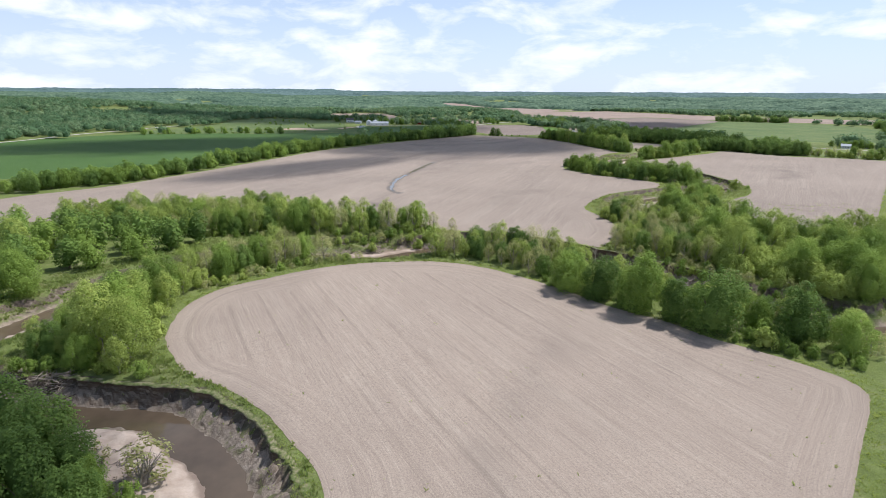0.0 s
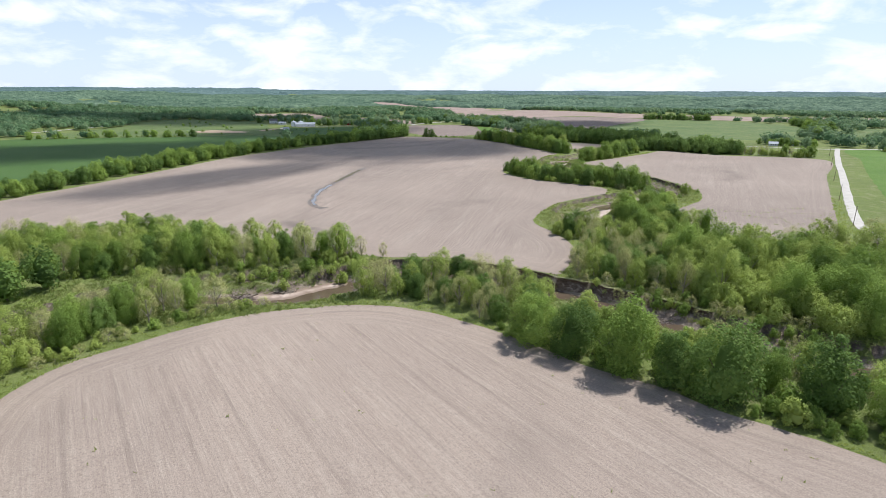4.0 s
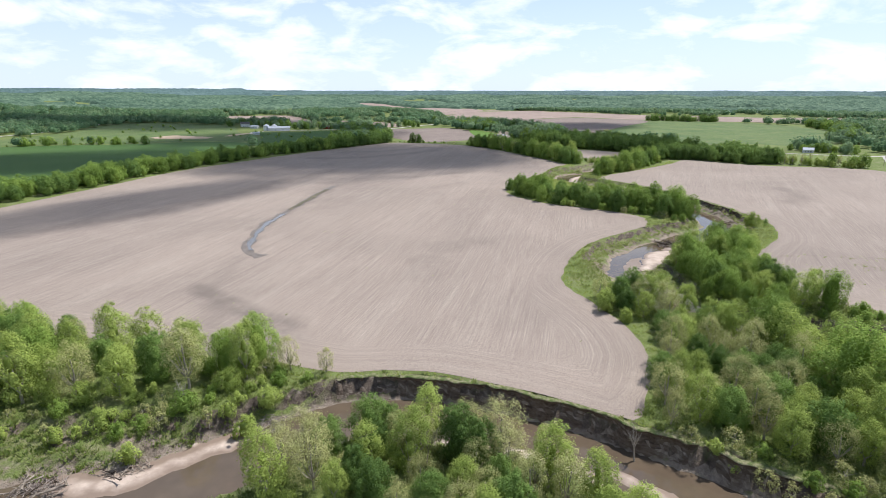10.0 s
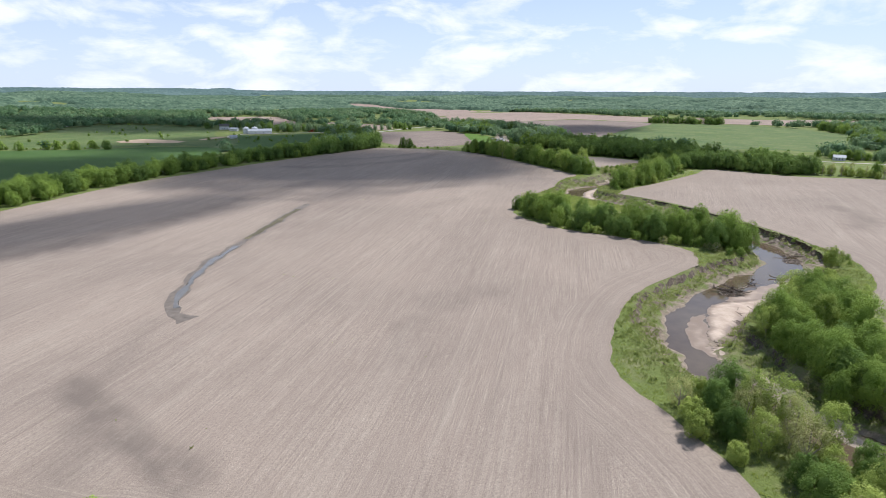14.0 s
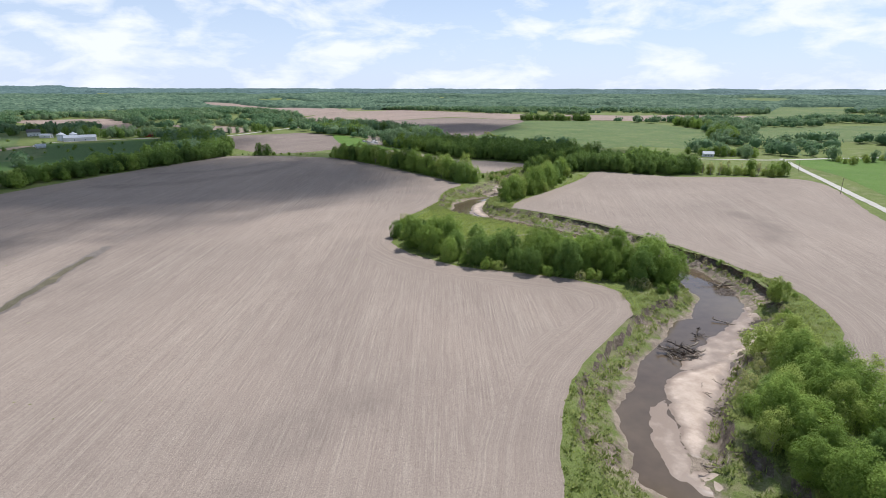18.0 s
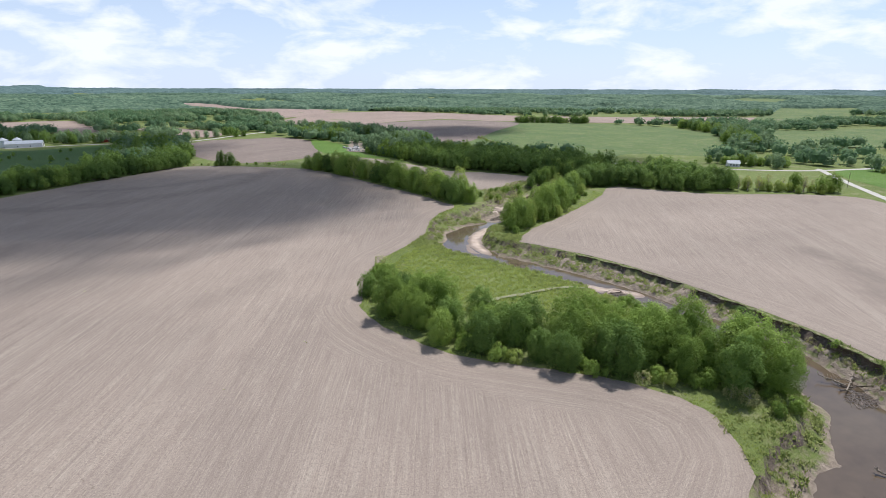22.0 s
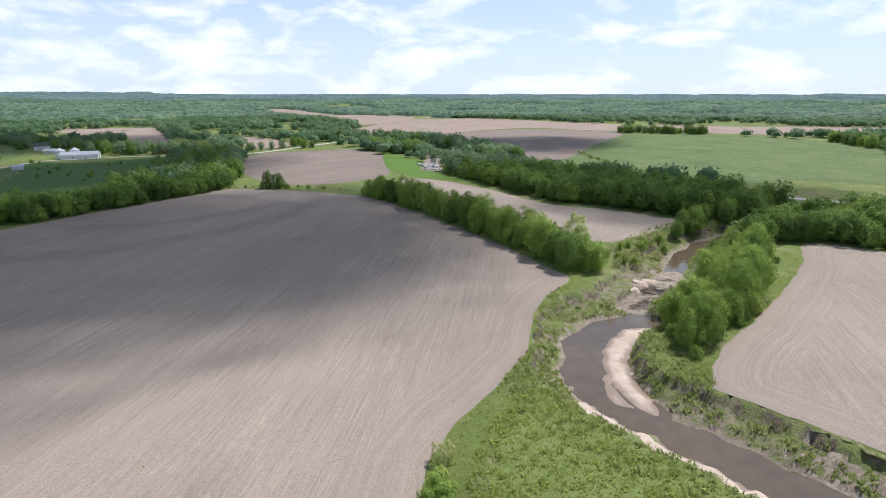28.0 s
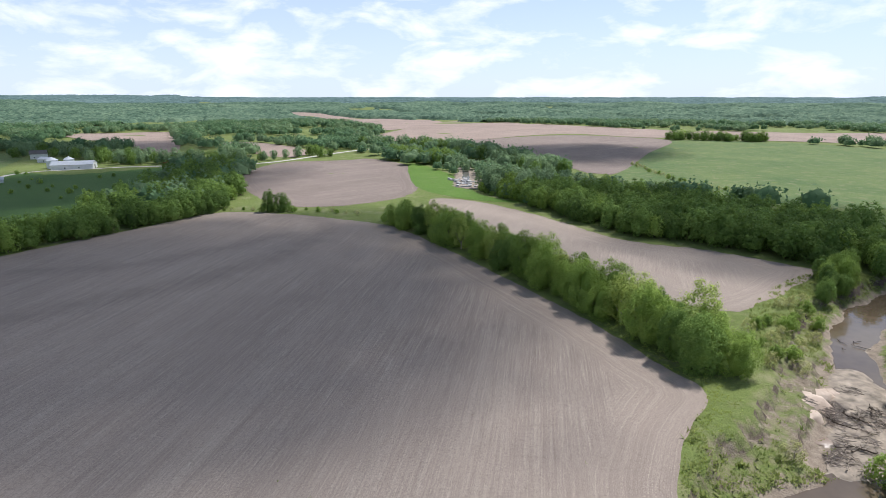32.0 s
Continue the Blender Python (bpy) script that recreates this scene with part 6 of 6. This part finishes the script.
# ---------------------------------------------------------------- clouds that drift over the fields
def cloud_material(name, thick):
    k = Mat(name, 1.0, 0.0)
    n = k.noise(2.2, 5, 0.62)
    v = k.n.new("ShaderNodeVectorMath")
    v.operation = "LENGTH"
    k.l.new(k.mapped((1, 1, 0)), v.inputs[0])
    r = k.math("ADD", v.outputs["Value"], k.span(n, 0.25, 0.75, -0.32, 0.32))
    dense = k.span(r, 0.5, 1.0, thick, 0.0)
    clear_part = k.n.new("ShaderNodeBsdfTransparent")
    blend = k.n.new("ShaderNodeMixShader")
    k.colour((0.9, 0.9, 0.92))
    k.l.new(dense, blend.inputs["Fac"])
    k.l.new(clear_part.outputs[0], blend.inputs[1])
    k.l.new(k.b.outputs[0], blend.inputs[2])
    k.l.new(blend.outputs[0], k.n["Material Output"].inputs["Surface"])
    return k.m


M_CLOUD = cloud_material("cloud_vapour", 0.7)
M_THIN_CLOUD = cloud_material("thin_cloud_vapour", 0.5)
CLOUD_Z = 750.0
bmc = bmesh.new()
bmesh.ops.create_icosphere(bmc, subdivisions=4, radius=1)
for v in bmc.verts:
    v.co *= 1 + 0.14 * noise.noise(v.co * 2.3) + 0.06 * noise.noise(v.co * 6)
    v.co.z *= 1.0 if v.co.z > 0 else 0.35
cloud_me = bpy.data.meshes.new("cloud")
bmc.to_mesh(cloud_me)
bmc.free()
cloud_me.materials.append(M_CLOUD)
cloud_me.polygons.foreach_set("use_smooth", [True] * len(cloud_me.polygons))
thin_me = cloud_me.copy()
thin_me.materials[0] = M_THIN_CLOUD
# the spot that each one shades, its two half widths and its turn
for gx0, gy0, a, b, turn in ((2, 652, 200, 148, 12), (-118, 450, 135, 44, 52), (-120, 885, 210, 130, 30), (-330, 620, 230, 110, 20), (-310, 1170, 300, 170, 10), (300, 730, 170, 70, -40), (262, 668, 80, 50, -45), (330, 1060, 170, 120, 20), (-600, 1250, 260, 120, 10), (-92, 58, 62, 42, 35)):
    ob = new("cloud", thin_me if b < 80 else cloud_me)
    up = (CLOUD_Z - 0) / SUN_DIR.z
    ob.matrix_basis = pose(gx0 + SUN_DIR.x * up, gy0 + SUN_DIR.y * up, CLOUD_Z, 0, 0, turn) @ Matrix.Diagonal((a, b, 40, 1))
    tagged(ob, "fair-weather cumulus cloud high over the fields", "cloud", "fair-weather clouds")


# ---------------------------------------------------------------- tall grass and weeds
M_BLADE = leaf_material("grass_blade", (0.19, 0.255, 0.05), (0.28, 0.36, 0.075), (0.42, 0.47, 0.14), 0.6)
M_BANK_BLADE = leaf_material("weed_blade", (0.15, 0.22, 0.052), (0.25, 0.34, 0.082), (0.42, 0.43, 0.18), 0.6)


def tufts(name, spots, size, label, seed, mat):
    """Many small upright sprays of blades, joined."""
    rng = np.random.RandomState(seed)
    n = len(spots)
    z = land(spots[:, 0], spots[:, 1])
    base = np.column_stack([spots, z])
    grow = rng.uniform(0.5, 1.3, n) * (1 + 0.45 * wave(spots[:, 0], spots[:, 1], 4, 78))
    V, F = [], []
    for k in range(3):
        a = rng.uniform(0, 6.283, n)
        w = np.stack([np.cos(a), np.sin(a), np.zeros(n)], 1) * (size * 0.3 * grow)[:, None]
        tip = np.column_stack([rng.normal(scale=0.45, size=n), rng.normal(scale=0.45, size=n), rng.uniform(0.6, 1.2, n)]) * (size * grow)[:, None]
        foot = base + np.column_stack([rng.uniform(-0.8, 0.8, n) * size, rng.uniform(-0.8, 0.8, n) * size, np.zeros(n)])
        V.append(np.stack([foot - w, foot + w, foot + tip], 1).reshape(-1, 3)), F.append(np.arange(n * 3).reshape(-1, 3) + k * n * 3)
    return tagged(new(name, fast_mesh(name, np.concatenate(V), np.concatenate(F), mat)), label, "grass", kind="stuff")


def weeds(n, seed, lo, hi, test, line=None, reach=0.0):
    """Spots that pass the test, out of n strewn over a rectangle, or along a line as far as reach from it."""
    rng = np.random.RandomState(seed)
    if line is None:
        q = np.stack([rng.uniform(lo[0], hi[0], n), rng.uniform(lo[1], hi[1], n)], 1)
    else:
        q = line[rng.randint(0, len(line), n)] + rng.uniform(-reach, reach, (n, 2))
        q = q[(q[:, 0] > lo[0]) & (q[:, 0] < hi[0]) & (q[:, 1] > lo[1]) & (q[:, 1] < hi[1])]
    return q[test(q)]


def bankside(q):
    d, i, _ = nearest(q, river)
    ok = (d > river[i, 2] + 1.5) & (d < river[i, 2] + 19)
    for p in OPEN[:3] + BARS:
        ok &= ~inside(q, p)
    ok &= rawness(q[:, 0], q[:, 1]) < 0.5 + 0.5 * wave(q[:, 0], q[:, 1], 3, 79)
    return ok & (wave(q[:, 0], q[:, 1], 12, 71) + 0.5 * wave(q[:, 0], q[:, 1], 5, 76) > -0.6)


def verge(q):
    ok = np.zeros(len(q), bool)
    for p in OPEN[:3]:
        r = curve_points(p, 6.0, True)[:, :2]
        ok |= (nearest(q, r, True)[0] < 7) & ~inside(q, r)
    d, i, _ = nearest(q, river)
    return ok & (d > river[i, 2] + 2) & (wave(q[:, 0], q[:, 1], 9, 72) > -0.8)


tufts("bank_weeds", weeds(260000, 1, (-140, 30), (270, 640), bankside, river[:, :2], 24), 0.55, "rough weeds and grass on the river banks", 1, M_BANK_BLADE)
tufts("verge_grass", weeds(110000, 2, (-110, 40), (260, 620), verge, np.concatenate([curve_points(p, 3.0, True)[:, :2] for p in OPEN[:3]]), 7), 0.3, "uncut grass along the field edges", 2, M_BLADE)
loop_rim = curve_points([(101, 476), (99, 462), (108, 444), (120, 428), (138, 418), (155, 412), (160, 428), (156, 444), (148, 460), (138, 476), (131, 492), (126, 506), (116, 500), (108, 490)], 4.0, True)[:, :2]
tufts("loop_weeds", weeds(26000, 3, (98, 408), (164, 508), lambda q: inside(q, loop_rim)), 0.55, "tall weeds inside the river loop", 3, M_BLADE)
# scattered weeds on the worked soil
tufts("field_weeds", np.concatenate([weeds(420, 4, (-70, 60), (80, 185), lambda q: inside(q, OPEN[0]) & (wave(q[:, 0], q[:, 1], 40, 73) > 0.1)),
                                     weeds(2600, 5, (140, 245), (235, 310), lambda q: inside(q, OPEN[2]) & (wave(q[:, 0], q[:, 1], 22, 74) > 0.2)),
                                     weeds(500, 6, (-60, 240), (140, 560), lambda q: inside(q, OPEN[1]) & (wave(q[:, 0], q[:, 1], 60, 75) > 0.5))]), 0.35, "sparse weeds scattered over bare soil", 4, M_BANK_BLADE)


# ---------------------------------------------------------------- farmstead, houses, poles
M_WALL = plain("white_siding", (0.66, 0.66, 0.64), 0.6, vary=0.06, scale=0.8)
M_ROOF = plain("grey_metal_roof", (0.4, 0.42, 0.45), 0.6, 0.0, 0.12, 0.5)
M_ROOF_DARK = plain("dark_shingles", (0.11, 0.105, 0.10), 0.9, vary=0.2, scale=2)
M_STEEL = plain("galvanised_steel", (0.58, 0.6, 0.62), 0.4, 0.6, 0.12, 0.4)
M_PANE = plain("window_glass", (0.06, 0.07, 0.08), 0.15, vary=0.1)
M_POLE = plain("pole_wood", (0.2, 0.16, 0.12), 0.9, vary=0.3, scale=2)
M_RED = plain("red_paint", (0.35, 0.06, 0.05), 0.6, vary=0.2)


def house(name, x, y, turn, w, d, h, rise, wall, roof, label, category, windows=3, door=True):
    """A gabled building with its walls, two roof slopes, windows and door."""
    root = tagged(new(name), label, category)
    root.matrix_basis = pose(x, y, ground_at(x, y), 0, 0, turn)
    bm = bmesh.new()
    v = [bm.verts.new(c) for c in ((-w / 2, -d / 2, -0.5), (w / 2, -d / 2, -0.5), (w / 2, d / 2, -0.5), (-w / 2, d / 2, -0.5), (-w / 2, -d / 2, h), (w / 2, -d / 2, h), (w / 2, d / 2, h), (-w / 2, d / 2, h), (-w / 2, 0, h + rise), (w / 2, 0, h + rise))]
    for f in ((0, 1, 5, 4), (2, 3, 7, 6), (1, 2, 6, 9, 5), (3, 0, 4, 8, 7), (3, 2, 1, 0)):
        bm.faces.new([v[i] for i in f])
    part("wall", bm, wall, root)
    for s in (-1, 1):
        bm = bmesh.new()
        o, t = 0.5, 0.14
        a, b = Vector((0, s * (d / 2 + o), h - o * rise / (d / 2))), Vector((0, 0, h + rise))
        n = Vector((0, s * rise, d / 2)).normalized() * t
        q = [bm.verts.new((sx * (w / 2 + o), p.y, p.z)) for p in (a, b, b + n, a + n) for sx in (-1, 1)]
        for f in ((0, 1, 3, 2), (2, 3, 5, 4), (4, 5, 7, 6), (6, 7, 1, 0), (0, 2, 4, 6), (1, 7, 5, 3)):
            bm.faces.new([q[i] for i in f])
        bmesh.ops.recalc_face_normals(bm, faces=bm.faces)
        part("roof", bm, roof, root)
    for s in (-1, 1):
        for k in range(windows):
            cx = -w / 2 + w * (k + 1) / (windows + 1)
            win = part("window", box(bmesh.new(), cx - 0.6, cx + 0.6, s * d / 2 - 0.06, s * d / 2 + 0.06, 0.9, min(2.2, h - 0.2)), M_WALL, root)
            part("pane", box(bmesh.new(), cx - 0.5, cx + 0.5, s * d / 2 - 0.075, s * d / 2 + 0.075, 1.0, min(2.1, h - 0.3)), M_PANE, win)
    if door:
        part("door", box(bmesh.new(), w / 2 - 0.05, w / 2 + 0.07, -0.5 - w * 0.02, 0.5 + w * 0.02, 0, min(2.1 + w * 0.04, h - 0.1)), M_ROOF_DARK, root)
    return root


def grain_bin(x, y, r, h):
    root = tagged(new("grain_bin"), "round galvanised grain bin with conical roof", "grain bin", "farm grain bins")
    root.matrix_basis = pose(x, y, ground_at(x, y), 0, 0, 0)
    bm = bmesh.new()
    rings = []
    for k in range(int(h / 0.8)):
        for z, e in ((0.8 * k, 0.04), (0.8 * k + 0.7, 0.0)):
            rings.append([bm.verts.new(((r + e) * math.cos(a * math.tau / 28), (r + e) * math.sin(a * math.tau / 28), z)) for a in range(28)])
    rings.append([bm.verts.new((r * math.cos(a * math.tau / 28), r * math.sin(a * math.tau / 28), int(h / 0.8) * 0.8)) for a in range(28)])
    for lo, hi in zip(rings, rings[1:]):
        for a in range(28):
            bm.faces.new((lo[a], lo[(a + 1) % 28], hi[(a + 1) % 28], hi[a]))
    bm.faces.new(rings[-1])
    part("wall", bm, M_STEEL, root)
    bm = bmesh.new()
    bmesh.ops.create_cone(bm, cap_ends=True, segments=28, radius1=r + 0.25, radius2=0.4, depth=r * 0.55, matrix=Matrix.Translation((0, 0, int(h / 0.8) * 0.8 + r * 0.275)))
    part("roof", bm, M_ROOF, root)
    bm = bmesh.new()
    bmesh.ops.create_cone(bm, cap_ends=True, segments=14, radius1=0.45, radius2=0.45, depth=0.5, matrix=Matrix.Translation((0, 0, int(h / 0.8) * 0.8 + r * 0.55 + 0.15)))
    part("cap", bm, M_STEEL, root)
    return root


house("barn", -150, 1004, 8, 32, 14, 4.2, 2.6, M_WALL, M_ROOF, "long white metal barn with pale grey roof", "barn", 2)
grain_bin(-171, 1012, 4.6, 7.2)
grain_bin(-160, 1018, 4.2, 7.2)
house("farmhouse", -223, 1096, 20, 14, 9, 5.4, 3.2, M_WALL, M_ROOF_DARK, "white two-storey farmhouse with dark roof", "house", 3)
house("shed", -168, 925, 30, 8, 6, 2.6, 1.5, M_STEEL, M_ROOF, "small open metal shed in the yard", "shed", 0)
house("shed", -200, 1062, -10, 12, 8, 3.2, 1.8, M_WALL, M_ROOF, "pale machine shed behind the barn", "shed", 1)
house("shed", -79, 1036, 15, 14, 9, 3.4, 2.2, M_RED, M_ROOF_DARK, "dark red shed among the trees", "shed", 1)
house("cottage", 438, 637, -35, 9, 7, 2.9, 2.0, M_WALL, M_ROOF, "white cottage with pale metal roof by the road", "house", 3)
house("garage", 462, 634, -35, 5.5, 5, 2.5, 1.4, M_WALL, M_ROOF_DARK, "small white garage beside the cottage", "garage", 1)
house("trailer", 207, 884, 70, 12, 4.5, 2.8, 0.5, M_WALL, M_ROOF, "long white trailer home near the creek", "house", 3)
ribbon("farm_drive", [(-120, 1003), (-150, 993), (-172, 985), (-182, 962), (-176, 935)], 2.2, M_GRAVEL, 0.2, "pale gravel drive to the farmyard", "road", 5)
M_CLAY = plain("bare_clay", (0.46, 0.34, 0.24), 0.95, vary=0.15, scale=0.1)
sheet("bare_patch", [(-292, 880), (-255, 868), (-221, 862), (-214, 880), (-245, 905), (-280, 920)], M_CLAY, 0.3, "bare tan clay patch on the pasture slope", "earth", step=10, ragged=2)
sheet("bare_patch_small", [(-205, 900), (-192, 905), (-182, 945), (-196, 940)], M_CLAY, 0.3, "small bare clay bank by the yard", "earth", step=8, ragged=1)
M_RUBBLE = plain("broken_concrete", (0.42, 0.41, 0.40), 0.9, vary=0.45, scale=0.5)
sheet("creek_bed", [(160, 850), (168, 838), (178, 838), (184, 856), (190, 900), (200, 975), (192, 985), (180, 930), (168, 880)], M_MUD, 0.24, "muddy creek bed below the far bridge", "creek", step=6, ragged=1.5)
ribbon("creek_water", [(198, 985), (190, 945), (182, 905), (176, 875), (172, 856)], 2.6, M_PUDDLE, 0.3, "strip of pale creek water", "creek", 5, 0.0, 0.6)
rng = random.Random(31)
for k in range(26):
    bm = box(bmesh.new(), -rng.uniform(0.8, 2.2), rng.uniform(0.8, 2.2), -rng.uniform(0.6, 1.6), rng.uniform(0.6, 1.6), -0.3, rng.uniform(0.4, 1.1), 0.12)
    for v in bm.verts:
        v.co += Vector((rng.uniform(-0.3, 0.3), rng.uniform(-0.3, 0.3), rng.uniform(-0.15, 0.15)))
    me = bpy.data.meshes.new("rubble_block")
    bm.to_mesh(me)
    bm.free()
    me.materials.append(M_RUBBLE)
    ob = new("rubble_block", me)
    x, y = 171 + rng.uniform(-7, 8), 858 + rng.uniform(-17, 26)
    ob.matrix_basis = pose(x, y, ground_at(x, y) + 0.25, rng.uniform(-10, 10), rng.uniform(-10, 10), rng.uniform(0, 360))
    tagged(ob, "grey broken concrete block dumped along the creek", "rubble", "rubble along the creek")


def utility_pole():
    root = tagged(new("utility_pole"), "weathered wooden utility pole with one crossarm", "utility pole", "poles along the road")
    part("pole", tube(bmesh.new(), (0, 0, -0.6), (0, 0, 9.5), 0.16, 0.11, 8), M_POLE, root)
    part("crossarm", box(bmesh.new(), -1.2, 1.2, -0.16, -0.06, 8.6, 8.74, 0.01), M_POLE, root)
    for k in (-1.05, -0.35, 1.05):
        part("insulator", tube(bmesh.new(), (k, -0.11, 8.74), (k, -0.11, 8.92), 0.05, 0.04, 6), M_STEEL, root)
    return root


first_pole = None
for k, (x, y) in enumerate(((366, 464), (310, 394), (258, 328), (424, 536), (216, 270))):
    m = pose(x, y, ground_at(x, y), 0, 0, 51)
    if first_pole is None:
        first_pole = utility_pole()
        first_pole.matrix_basis = m
    else:
        copy_thing(first_pole, m)


def fence_post(m):
    global first_post
    if first_post is None:
        first_post = tagged(new("fence_post", log_post), "thin weathered wooden fence post by the field", "fence post", "posts along the lane")
        first_post.matrix_basis = m
    else:
        copy_thing(first_post, m)


bm = tube(bmesh.new(), (0, 0, -0.4), (0, 0, 1.35), 0.07, 0.06, 6)
log_post = bpy.data.meshes.new("fence_post")
bm.to_mesh(log_post)
bm.free()
log_post.materials.append(M_POLE)
first_post = None
for k, p in enumerate(curve_points([(104, 118), (92, 92), (78, 72), (62, 48)], 5.0)):
    fence_post(pose(p[0] + 3.5, p[1] - 2, ground_at(p[0] + 3.5, p[1] - 2), 0, 3 * math.sin(k * 7), 40 * k))
